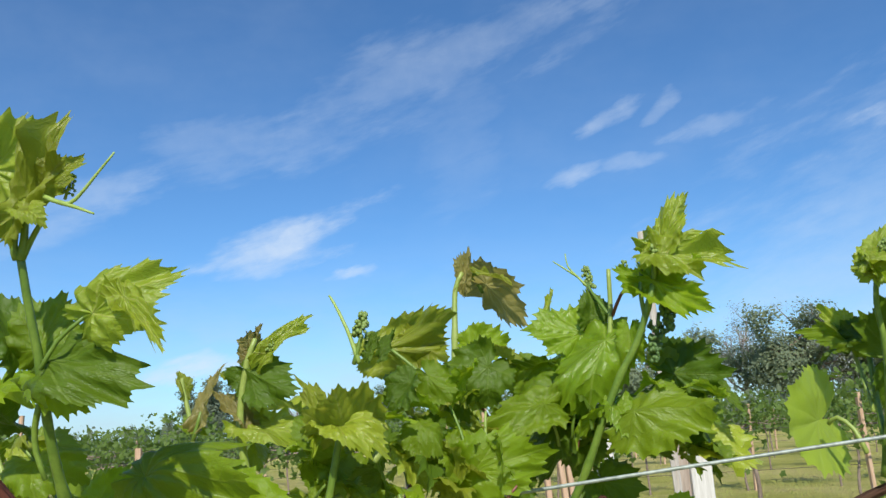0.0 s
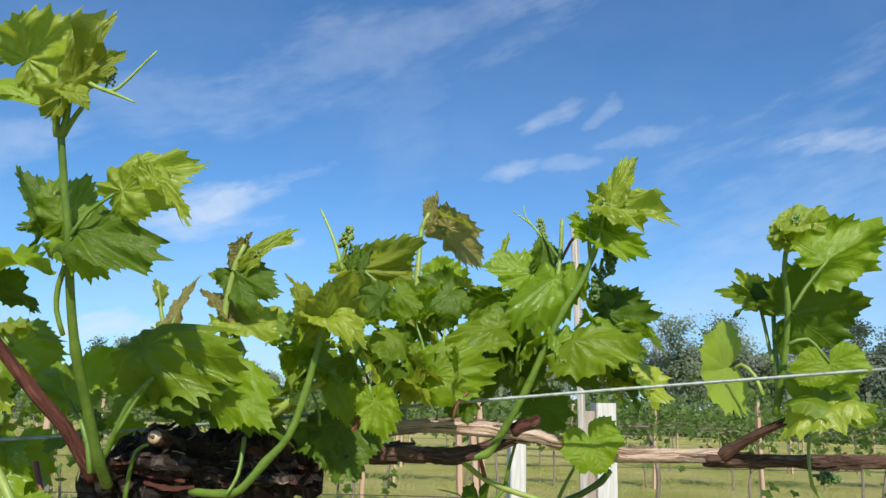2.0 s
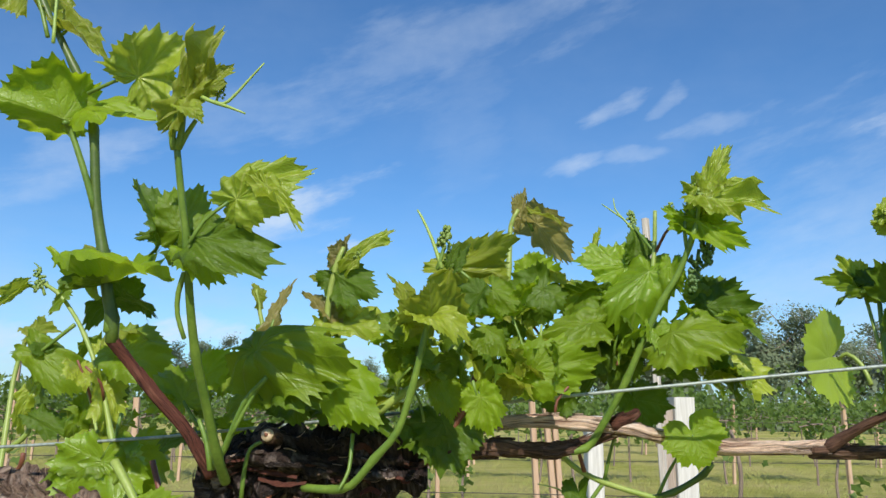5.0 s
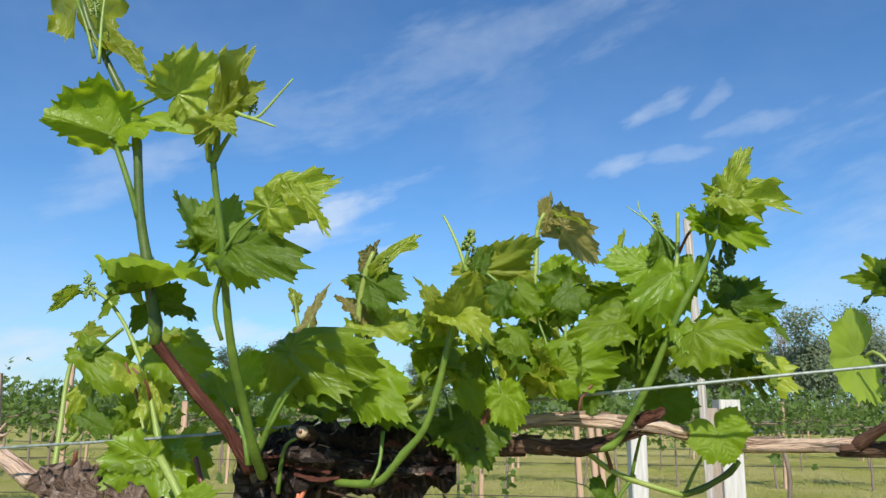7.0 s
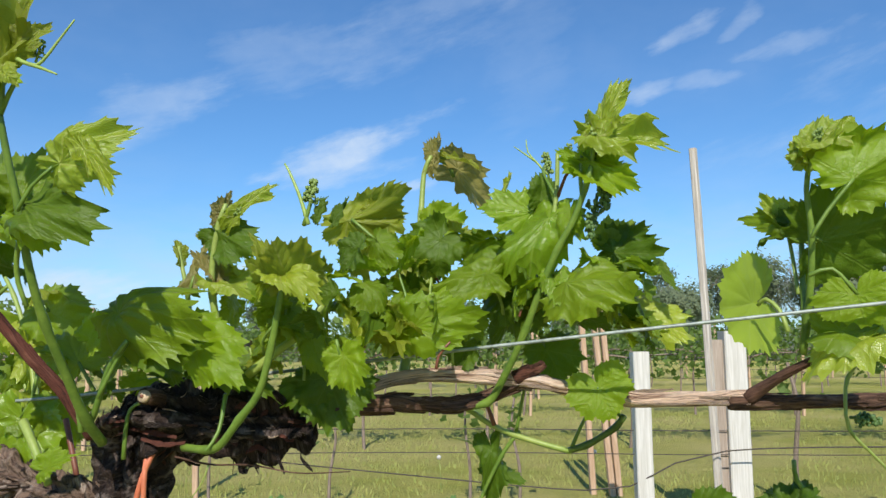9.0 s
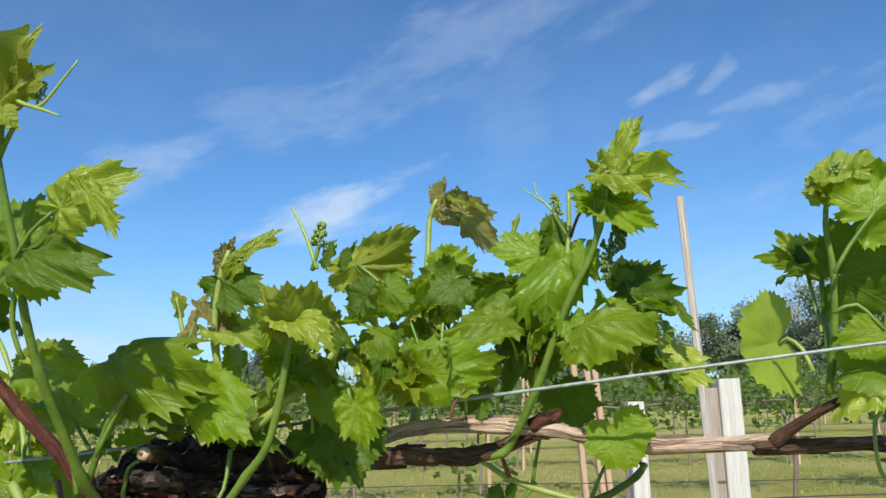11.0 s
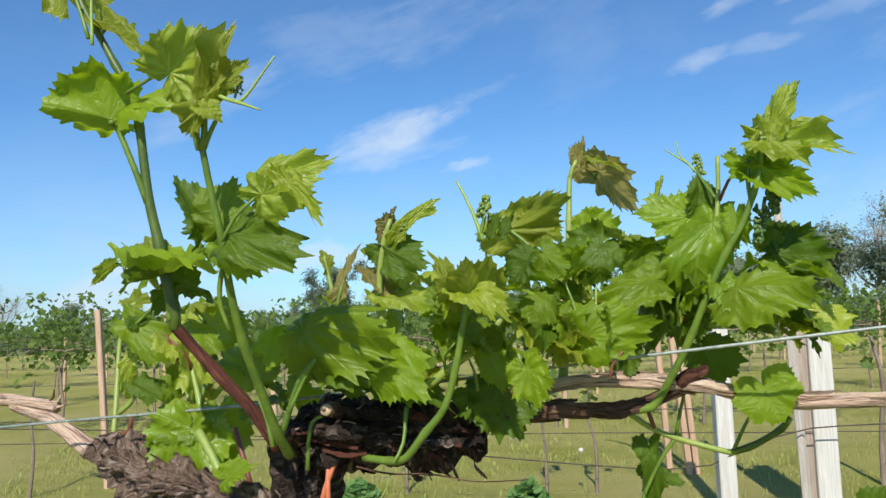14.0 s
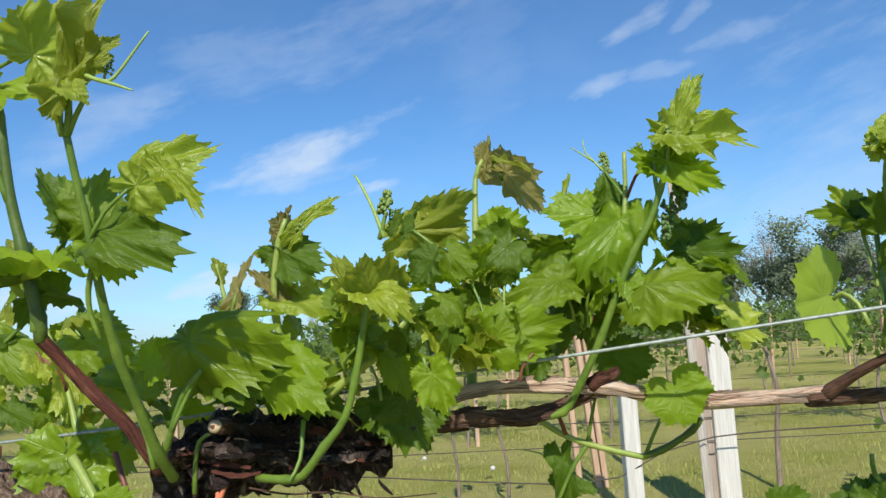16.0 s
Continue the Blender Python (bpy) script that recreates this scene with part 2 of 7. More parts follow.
def bark_material(name, dark, light, pale, scale, stretch, bump=0.9, height=0.004):
    """Stringy wood: long fibres along the uv's second axis, torn to paler strips."""
    m, gr = material(name)
    uv = gr.node("ShaderNodeUVMap", uv_map="wood").outputs[0]
    fibre = gr.noise(uv, scale, 6.0, 0.65, stretch)
    strip = gr.noise(uv, scale * 0.35, 4.0, 0.6, (stretch[0], stretch[1] * 2.0, 1.0))
    blot = gr.noise(uv, scale * 0.3, 4.0, 0.6)
    thread = gr.noise(uv, scale * 2.3, 5.0, 0.65, (stretch[0], stretch[1] * 0.8, 1.0))
    col = gr.mix(gr.ramp(fibre, 0.36, 0.50), (*dark, 1.0), (*light, 1.0))
    col = gr.mix(gr.ramp(thread, 0.38, 0.46, 0.85, 0.0), col, (*dark, 1.0))
    col = gr.mix(gr.math("MULTIPLY", gr.ramp(strip, 0.5, 0.62), gr.ramp(blot, 0.4, 0.6)), col, (*pale, 1.0))
    h = gr.math("ADD", gr.math("ADD", fibre, gr.math("MULTIPLY", thread, 0.5)), gr.math("MULTIPLY", strip, 0.8))
    return finish(m, gr, col, 0.85, h, bump, height, spec=0.25)


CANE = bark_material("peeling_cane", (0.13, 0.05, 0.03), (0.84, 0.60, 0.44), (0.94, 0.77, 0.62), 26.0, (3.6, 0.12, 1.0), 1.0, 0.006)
# brown wood, also the cane's copy with leaf shade put into its colour
CANE_SHADE_BROWN = bark_material("brown_shaded_cane", (0.035, 0.018, 0.011), (0.13, 0.07, 0.045), (0.34, 0.21, 0.14), 30.0, (3.4, 0.2, 1.0), 0.9, 0.003)
SPUR = bark_material("spur_wood", (0.04, 0.02, 0.013), (0.11, 0.055, 0.035), (0.16, 0.09, 0.06), 30.0, (5.0, 0.4, 1.0), 0.7, 0.002)
KNOT = bark_material("knot_wood", (0.03, 0.012, 0.008), (0.13, 0.05, 0.032), (0.30, 0.15, 0.10), 30.0, (3.0, 0.8, 1.0), 1.0, 0.004)
BARK = bark_material("old_bark", (0.009, 0.006, 0.005), (0.055, 0.034, 0.026), (0.32, 0.25, 0.21), 30.0, (1.9, 1.1, 1.0), 1.0, 0.014)
BARK_TAN = bark_material("tan_gnarled_bark", (0.065, 0.038, 0.027), (0.28, 0.185, 0.13), (0.58, 0.46, 0.37), 26.0, (2.0, 1.1, 1.0), 1.0, 0.014)
SPUR_RED = bark_material("red_spur_wood", (0.022, 0.008, 0.006), (0.10, 0.032, 0.02), (0.17, 0.07, 0.045), 34.0, (6.0, 0.3, 1.0), 0.5, 0.0015)


def plain_wood(name, dark, light, scale=14.0, stretch=(7.0, 7.0, 0.35), rough=0.8):
    m, gr = material(name)
    c = gr.node("ShaderNodeTexCoord").outputs["Object"]
    n = gr.noise(c, scale, 5.0, 0.6, stretch)
    b = gr.noise(c, 3.0, 4.0, 0.6)
    col = gr.mix(gr.ramp(n, 0.35, 0.68), (*dark, 1.0), (*light, 1.0))
    col = gr.mix(gr.ramp(b, 0.5, 0.75, 0.0, 0.4), col, (*dark, 1.0))
    return finish(m, gr, col, rough, n, 0.5, 0.003, spec=0.2)


POST = plain_wood("whitewashed_post", (0.50, 0.47, 0.41), (0.68, 0.65, 0.60))
POST_EDGE = plain_wood("weathered_board", (0.30, 0.24, 0.19), (0.48, 0.40, 0.33))
POLE = plain_wood("pale_pole", (0.40, 0.34, 0.28), (0.62, 0.57, 0.50))
STAKE = plain_wood("tan_stake", (0.42, 0.27, 0.17), (0.62, 0.44, 0.30))
TRUNK = plain_wood("thin_trunk", (0.15, 0.11, 0.08), (0.33, 0.26, 0.20), 30.0)
END_GRAIN = stem_material("pale_end_grain", (0.55, 0.36, 0.22), (0.72, 0.55, 0.38), 0.8)
TIE = stem_material("orange_tie", (0.55, 0.14, 0.06), (0.66, 0.22, 0.11), 0.5)

m, gr = material("galvanised_wire")
c = gr.node("ShaderNodeTexCoord").outputs["Object"]
n = gr.noise(c, 160.0, 3.0)
WIRE = finish(m, gr, gr.mix(gr.ramp(n, 0.35, 0.7), (0.19, 0.22, 0.19, 1), (0.38, 0.42, 0.37, 1)), gr.ramp(n, 0.3, 0.7, 0.35, 0.55), n, 0.2, 0.0005, metal=0.15)
m, gr = material("rusty_wire")
WIRE_FAR = finish(m, gr, gr.mix(gr.noise(gr.node("ShaderNodeTexCoord").outputs["Object"], 20.0), (0.045, 0.038, 0.03, 1), (0.12, 0.10, 0.08, 1)), 0.7, spec=0.2)

m, gr = material("meadow")
c = gr.node("ShaderNodeTexCoord").outputs["Object"]
big, mid, fine = gr.noise(c, 0.35, 4.0, 0.6), gr.noise(c, 2.2, 5.0, 0.65), gr.noise(c, 45.0, 4.0, 0.7)
col = gr.mix(gr.ramp(mid, 0.35, 0.65), (0.38, 0.385, 0.075, 1), (0.51, 0.47, 0.13, 1))
col = gr.mix(gr.ramp(big, 0.42, 0.62), col, (0.59, 0.51, 0.19, 1))
col = gr.mix(gr.ramp(fine, 0.3, 0.65, 0.3, 0.0), col, (0.17, 0.19, 0.04, 1))
MEADOW = finish(m, gr, col, 0.9, fine, 1.0, 0.05, spec=0.1)


def foliage(name, a, b, through_colour, amount=0.35):
    m, gr = material(name)
    info = gr.node("ShaderNodeNewGeometry").outputs["Random Per Island"]
    c = gr.node("ShaderNodeTexCoord").outputs["Object"]
    tone = gr.math("ADD", gr.math("MULTIPLY", info, 0.6), gr.math("MULTIPLY", gr.noise(c, 0.8, 3.0), 0.5), clamp=True)
    return finish(m, gr, gr.mix(tone, (*a, 1), (*b, 1)), 0.6, None, translucent=(*through_colour, 1), amount=amount, spec=0.25)


GRASS = foliage("grass_blades", (0.33, 0.38, 0.085), (0.48, 0.48, 0.15), (0.52, 0.54, 0.15))
WEED = foliage("weed_leaves", (0.10, 0.22, 0.06), (0.18, 0.32, 0.09), (0.25, 0.42, 0.08))
VINE_FAR = foliage("far_vine_leaves", (0.075, 0.125, 0.028), (0.15, 0.22, 0.05), (0.24, 0.36, 0.05))
# distance haze is mixed into the tree colours, most of all the grey
TREE_DARK = foliage("tree_leaves_dark", (0.15, 0.19, 0.125), (0.20, 0.245, 0.165), (0.24, 0.29, 0.17), 0.45)
TREE_GREEN = foliage("tree_leaves_green", (0.18, 0.225, 0.13), (0.25, 0.30, 0.175), (0.30, 0.35, 0.18), 0.45)
TREE_GREY_HAZE = foliage("tree_twigs_grey_haze", (0.40, 0.43, 0.41), (0.48, 0.51, 0.49), (0.50, 0.52, 0.49), 0.45)

# ---- builders ----
WORLD_OF = {}


def part(name, me, mat, parent=None, label="", m=None):
    """One mesh object, under a thing or a part, at the world pose m."""
    ob = new(name, me)
    for one in mat if isinstance(mat, (list, tuple)) else [mat]:
        if me.materials.find(one.name) < 0:
            me.materials.append(one)
    m = m or Matrix.Identity(4)
    if parent is not None:
        ob.parent = parent
        ob.matrix_parent_inverse = WORLD_OF[parent.name].inverted()
    ob.matrix_basis = m
    WORLD_OF[ob.name] = m.copy()
    if label:
        tagged(ob, label)
    return ob


def thing(name, place, label, category, group="", kind=""):
    e = new(name)
    e.empty_display_size = 0.05
    e.matrix_basis = Matrix.Translation(place)
    WORLD_OF[e.name] = e.matrix_basis.copy()
    return tagged(e, label, category, group, kind)


def mesh(name, verts, faces, uvs=None, uv_name="wood", smooth=True, slots=None):
    me = bpy.data.meshes.new(name)
    me.from_pydata([tuple(v) for v in verts], [], faces)
    if uvs is not None:
        layer = me.uv_layers.new(name=uv_name)
        idx = np.empty(len(me.loops), dtype=np.int32)
        me.loops.foreach_get("vertex_index", idx)
        layer.data.foreach_set("uv", np.asarray(uvs, dtype=np.float32)[idx].ravel())
    if smooth:
        me.polygons.foreach_set("use_smooth", [True] * len(me.polygons))
    if slots is not None:
        me.polygons.foreach_set("material_index", slots)
    me.update()
    return me


def spline(points, step):
    """Points of a smooth curve through the given ones, about a step apart."""
    p = [np.array(q, float) for q in points]
    p = [2 * p[0] - p[1]] + p + [2 * p[-1] - p[-2]]
    out = []
    for i in range(1, len(p) - 2):
        n = max(2, int(np.linalg.norm(p[i + 1] - p[i]) / step))
        for k in range(n):
            t = k / n
            out.append(0.5 * ((2 * p[i]) + (p[i + 1] - p[i - 1]) * t + (2 * p[i - 1] - 5 * p[i] + 4 * p[i + 1] - p[i + 2]) * t ** 2
                              + (3 * p[i] - p[i - 1] - 3 * p[i + 1] + p[i + 2]) * t ** 3))
    out.append(p[-2])
    return np.array(out)


def tube(curve, radii, sides, rough=0.0, ridges=0.0, seed=0, lump=0.0, knob=0.0):
    """A tube along a curve, closed at both ends, with lengthwise ridges and lumps. Returns vertices, faces, uvs."""
    n = len(curve)
    tang = np.gradient(curve, axis=0)
    tang /= np.linalg.norm(tang, axis=1)[:, None]
    ref = np.array((0.0, 0.0, 1.0)) if abs(tang[0][2]) < 0.8 else np.array((0.0, 1.0, 0.0))
    verts, uvs, run = [], [], 0.0
    side = np.cross(ref, tang[0])
    for i in range(n):
        side = side - tang[i] * (side @ tang[i])
        side /= np.linalg.norm(side)
        up = np.cross(tang[i], side)
        if i:
            run += np.linalg.norm(curve[i] - curve[i - 1])
        for j in range(sides):
            a = 2 * math.pi * j / sides
            w = side * math.cos(a) + up * math.sin(a)
            r = radii[i]
            if ridges or rough or lump:
                q = Vector((math.cos(a) * 3.1 + seed, math.sin(a) * 3.1, run * 14.0))
                r += ridges * noise.noise(Vector((math.cos(a) * 5 + seed, math.sin(a) * 5, run * 9.0))) + rough * noise.noise(q * 4.0)
                if knob:
                    r += knob * noise.noise(Vector((math.cos(a) * 2.3 + seed, math.sin(a) * 2.3, run * 75.0)))
                r += lump * noise.noise(Vector((math.cos(a) + seed * 2, math.sin(a), run * 22.0)))
            verts.append(curve[i] + w * r)
            uvs.append((j / sides * 2 * math.pi * radii[i] * 4.0, run * 4.0))
    faces = [(i * sides + j, i * sides + (j + 1) % sides, (i + 1) * sides + (j + 1) % sides, (i + 1) * sides + j) for i in range(n - 1) for j in range(sides)]
    for i, flip in ((0, True), (n - 1, False)):
        verts.append(curve[i] + tang[i] * radii[i] * (-0.4 if flip else 0.4))
        uvs.append((0.0, 0.0))
        c = len(verts) - 1
        for j in range(sides):
            t = (c, i * sides + (j + 1) % sides, i * sides + j) if flip else (c, i * sides + j, i * sides + (j + 1) % sides)
            faces.append(t)
    return verts, faces, uvs


def stem(name, parent, points, r0, r1, mat, label=""):
    """A stem, stalk, tendril or cane along a smooth line, thinner towards its end and a little swollen at its joints."""
    woody = mat in (CANE, CANE_SHADE_BROWN, SPUR, KNOT, SPUR_RED)
    span = sum(np.linalg.norm(np.array(points[i + 1]) - np.array(points[i])) for i in range(len(points) - 1))
    curve = spline(points, 0.005 if woody else max(0.008, span / 60))
    n = len(curve)
    t = np.linspace(0, 1, n)
    radii = r0 + (r1 - r0) * t
    seed = (points[0][0] * 37.0 + points[0][2] * 91.0) % 10
    if name in ("shoot", "side_shoot"):
        knots = np.array(points)[1:-1:2]
        for k in knots:
            near = np.linalg.norm(curve - k, axis=1)
            radii = radii * (1 + 0.22 * np.exp(-(near / 0.006) ** 2))
    if woody:
        for i in range(n):
            radii[i] *= 1 + 0.16 * noise.noise(Vector((seed, curve[i][0] * 40, curve[i][2] * 40)))
        v, f, uv = tube(curve, radii, 28, r0 * 0.10, r0 * 0.22, seed)
    else:
        v, f, uv = tube(curve, radii, 12 if span < 1.5 else 7, 0.0, r0 * 0.06, seed)
    origin = Vector(points[0])
    v = [np.array(q) - np.array(points[0]) for q in v]
    return part(name, mesh(name, v, f, uv), mat, parent, label, Matrix.Translation(origin))


ANGLES = (0, 13, 26, 38, 52, 66, 80, 94, 108, 128, 148, 166, 180)


def leaf(parent, base, tip, width, normal, seed, fold=20, droop=0.15, mat=None, cut=1.0, wave=1.0, spike=1.0, pleat=0.0):
    """A lobed vine leaf with sharp teeth. It runs from the stalk's joint to the tip of its middle lobe; fold: degrees by which
    the halves rise (below 0: fall like a roof); droop: how far the tip bends down; cut: depth of the bays; wave: unevenness;
    spike: length of the teeth; pleat: depth of the fan-like folds of a young leaf."""
    rng = random.Random(seed)
    base, tip, normal = Vector(base), Vector(tip), Vector(normal)
    size = (tip - base).length
    bay = 1 - 0.20 * cut
    k = [1.0, 0.88 - 0.03 * cut, bay, 0.83, 0.90, 0.80, bay * 0.90, 0.68, 0.68, 0.56, 0.45, 0.30, 0.05]
    if cut < 0.3:
        k = [1.0, 0.95, 0.92, 0.92, 0.95, 0.92, 0.90, 0.88, 0.86, 0.80, 0.70, 0.50, 0.08]
    left = [v * rng.uniform(0.90, 1.09) for v in k]
    right = [v * rng.uniform(0.90, 1.09) for v in k]
    left[0] = right[0] = 1.0
    left[-1] = right[-1] = 0.05
    # uneven teeth: their widths differ, the wide ones stand out further
    half = []
    for _ in range(2):
        cuts = [0.0]
        while cuts[-1] < 176:
            cuts.append(cuts[-1] + rng.choice((6.0, 8.0, 10.0, 13.0)) * rng.uniform(0.85, 1.2))
        half.append(cuts)
    shape = ((0.0, 0.0), (0.30, 0.35), (0.52, 1.0), (0.60, 0.95), (0.80, 0.35))
    slots = []
    for side, cuts in ((-1, half[0]), (1, half[1])):
        row = []
        for a0, a1 in zip(cuts, cuts[1:]):
            amp = 0.0105 * (a1 - a0) * rng.uniform(0.7, 1.25) * spike * (0.85 + 0.3 * cut)
            for u, h in shape:
                a = a0 + (a1 - a0) * (1 - u)
                if a < 178:
                    row.append((side * a, amp * h))
        row.sort(key=lambda q: q[0])
        slots += row
    rings = (0.0, 0.15, 0.3, 0.44, 0.57, 0.69, 0.80, 0.89, 0.955, 1.0)
    count = len(slots)
    sx = width / size / 1.38
    ph = [rng.uniform(0, 6.28) for _ in range(6)]
    cf, sf = math.cos(radians(fold)), math.sin(radians(fold))
    lean, cup, s0 = rng.uniform(-0.16, 0.16), rng.uniform(-0.20, 0.10), rng.uniform(0, 50)
    rim = []
    for a, tooth in slots:
        prof = np.interp(abs(a), ANGLES, right if a > 0 else left)
        edge = max(prof * (1 + tooth * (1.0 if abs(a) < 160 else 0.2)) - 0.02, 0.02)
        ribs = min(abs(abs(a) - q) for q in (0, 52, 108))
        q = radians(a)
        folds = math.cos(q * 11.0 + 0.6 * math.sin(3 * q + ph[1])) * (1.0 if abs(a) < 130 else 0.3)
        rim.append((q, prof * 0.985, edge, 0.018 * math.sin(min(ribs, 26) / 26 * math.pi) + pleat * 0.05 * folds,
                    noise.noise(Vector((math.sin(q) * 3.2, math.cos(q) * 3.2, s0)))))
    verts, uvs = [], []
    for rho in rings:
        out = max(0.0, rho - 0.45) / 0.55
        for q, inner, edge, puff, curl in rim:
            r = edge if rho == 1.0 else rho * inner
            x, y = r * math.sin(q), r * math.cos(q)
            uvs.append((x, y))
            d = x * sx
            zz = abs(d) * sf * (1 - 0.3 * abs(d)) - droop * y * abs(y) + cup * r * r
            zz += wave * (0.30 * noise.noise(Vector((x * 1.3 + s0, y * 1.3, s0))) + 0.06 * noise.noise(Vector((x * 4.2, y * 4.2 + s0, 3.0)))) * min(1.0, 2.0 * r)
            zz += wave * (0.17 * curl * out * out + 0.03 * math.sin(15 * q + ph[2]) * out ** 3 - 0.05 * out ** 3) + puff * rho ** 0.8
            verts.append(((d * cf + lean * y * y * 0.5) * size, y * size, zz * size))
    faces = []
    for q in range(len(rings) - 1):
        for i in range(count):
            j = (i + 1) % count
            if q == 0:
                faces.append((i, count + i, count + j))
            else:
                faces.append((q * count + i, (q + 1) * count + i, (q + 1) * count + j, q * count + j))
    me = mesh("leaf", verts, faces, uvs, "blade")
    yv = (tip - base).normalized()
    zv = (normal - yv * normal.dot(yv)).normalized()
    xv = yv.cross(zv)
    m = Matrix((xv, yv, zv)).transposed().to_4x4()
    m.translation = base
    return part("leaf", me, mat, parent, "", m)




def ball(r, sub=1):
    bm = bmesh.new()
    bmesh.ops.create_icosphere(bm, subdivisions=sub, radius=r)
    v = [np.array(q.co) for q in bm.verts]
    f = [tuple(q.index for q in p.verts) for p in bm.faces]
    bm.free()
    return v, f


def cluster(parent, a, b, radius, n, seed, mat):
    """A flower cluster: many small round buds in tight knots on a short stalk, wider at its base."""
    rng = random.Random(seed)
    a, b = np.array(a), np.array(b)
    axis = b - a
    verts, faces = [], []
    bv, bf = ball(1.0, 1)
    unit = axis / np.linalg.norm(axis)
    s = np.cross(unit, (0.3, 0.9, 0.2))
    s /= np.linalg.norm(s)
    q = np.cross(unit, s)
    n = int(n * 1.6)
    for i in range(n):
        t = (i + rng.random()) / n
        ang, rr = rng.uniform(0, 6.28), radius * (1.0 - 0.6 * t) * math.sqrt(rng.uniform(0.05, 1.0))
        c = a + axis * t + (s * math.cos(ang) + q * math.sin(ang)) * rr
        size = radius * rng.uniform(0.17, 0.27)
        k = len(verts)
        verts += [c + v * size * np.array((1, 1, rng.uniform(0.9, 1.4))) for v in bv]
        faces += [tuple(k + i for i in p) for p in bf]
    v, f, _ = tube(spline([a - axis * 0.25, a + axis * 0.5, b], 0.006), np.linspace(radius * 0.2, radius * 0.1, len(spline([a - axis * 0.25, a + axis * 0.5, b], 0.006))), 8)
    k = len(verts)
    verts += list(v)
    faces += [tuple(k + i for i in p) for p in f]
    return part("inflorescence", mesh("inflorescence", [x - a for x in verts], faces), mat, parent, "tight green flower buds", Matrix.Translation(a))


def bark(name, parent, points, radii, mat, seed, ridges=0.006, lump=0.006, label="", knob=0.006):
    """Old gnarled wood with deep lengthwise cracks."""
    curve = spline(points, 0.0035)
    at = np.linspace(0, len(radii) - 1, len(curve))
    r = np.interp(at, range(len(radii)), radii)
    v, f, uv = tube(curve, r, 64, 0.003, ridges, seed, lump, knob)
    o = np.array(points[0])
    return part(name, mesh(name, [q - o for q in v], f, uv), mat, parent, label, Matrix.Translation(points[0]))


def strip(parent, points, wide, mat, name="bark_strip", label=""):
    """A torn strip of bark: a thin curved ribbon with some thickness."""
    c = spline(points, 0.004)
    v, f, uv = [], [], []
    for i, q in enumerate(c):
        w = wide * (1 - 0.5 * abs(2 * i / (len(c) - 1) - 1)) * (1 + 0.25 * math.sin(i * 2.1))
        for dy, dz in ((-1, 0), (1, 0), (1, 0.25), (-1, 0.25)):
            v.append(q + np.array((0.1 * dy, 0.4 * dy, 0.9 * dy)) * w * 0.5 + np.array((0.0, -0.6, 0.3)) * dz * w)
            uv.append((dy * 0.1, i * 0.05))
    for i in range(len(c) - 1):
        for j in range(4):
            f.append((4 * i + j, 4 * i + (j + 1) % 4, 4 * i + 4 + (j + 1) % 4, 4 * i + 4 + j))
    f += [(0, 3, 2, 1), tuple(4 * (len(c) - 1) + j for j in range(4))]
    return part(name, mesh(name, [q - c[0] for q in v], f, uv, smooth=False), mat, parent, label, Matrix.Translation(c[0]))


def peel(wood, sides, count, seed, mat, length, lift, wide):
    """Loose fibres and flakes that stand a little off a woody part, along its grain."""
    rg = random.Random(seed)
    co = [np.array(q.co) for q in wood.data.vertices][:-2]
    rings = len(co) // sides
    at = np.array(WORLD_OF[wood.name].translation)
    for _ in range(count):
        k = rg.randint(0, max(0, rings - 3))
        n = max(1, int(length * rg.uniform(0.5, 1.3) / max(1e-4, np.linalg.norm(co[sides] - co[0]))))
        j = rg.randrange(sides)
        picks = [co[min(rings - 1, k + q) * sides + j] for q in (0, n, 2 * n)]
        mids = [np.mean(co[min(rings - 1, k + q) * sides: min(rings - 1, k + q) * sides + sides], axis=0) for q in (0, n, 2 * n)]
        pts = [at + m + (p - m) * (1.0 + lift * (0.1, 0.5, rg.uniform(0.6, 1.8))[i]) for i, (p, m) in enumerate(zip(picks, mids))]
        if np.linalg.norm(pts[2] - pts[1]) > 0.002 and np.linalg.norm(pts[1] - pts[0]) > 0.002:
            strip(wood, pts, wide * rg.uniform(0.5, 1.4), mat)


def board(name, parent, low, high, wide, deep, turn, mat, label="", bevel=0.006):
    """A sawn timber from low to high, its edges bevelled and slightly uneven along its length."""
    low, high = Vector(low), Vector(high)
    h = (high - low).length
    v, f = [], []
    rows = max(3, int(h / 0.12))
    for i in range(rows + 1):
        z = h * i / rows
        w, d = wide / 2 * (1 + 0.02 * noise.noise(Vector((z * 3, wide, low.x)))), deep / 2
        for x, y in ((-w + bevel, -d), (w - bevel, -d), (w, -d + bevel), (w, d - bevel), (w - bevel, d), (-w + bevel, d), (-w, d - bevel), (-w, -d + bevel)):
            v.append((x + 0.004 * noise.noise(Vector((z * 2, 5.0, low.x))), y, z))
    for i in range(rows):
        for j in range(8):
            f.append((8 * i + j, 8 * i + (j + 1) % 8, 8 * i + 8 + (j + 1) % 8, 8 * i + 8 + j))
    f += [tuple(range(7, -1, -1)), tuple(8 * rows + j for j in range(8))]
    m = Matrix.Translation(low) @ (high - low).to_track_quat("Z", "Y").to_matrix().to_4x4() @ Matrix.Rotation(radians(turn), 4, "Z")
    return part(name, mesh(name, v, f, smooth=False), mat, parent, label, m)


# ---- ground ----
U, V = Vector((0.97, 0.243, 0.0)), Vector((-0.243, 0.97, 0.0))     # along the rows, and across them


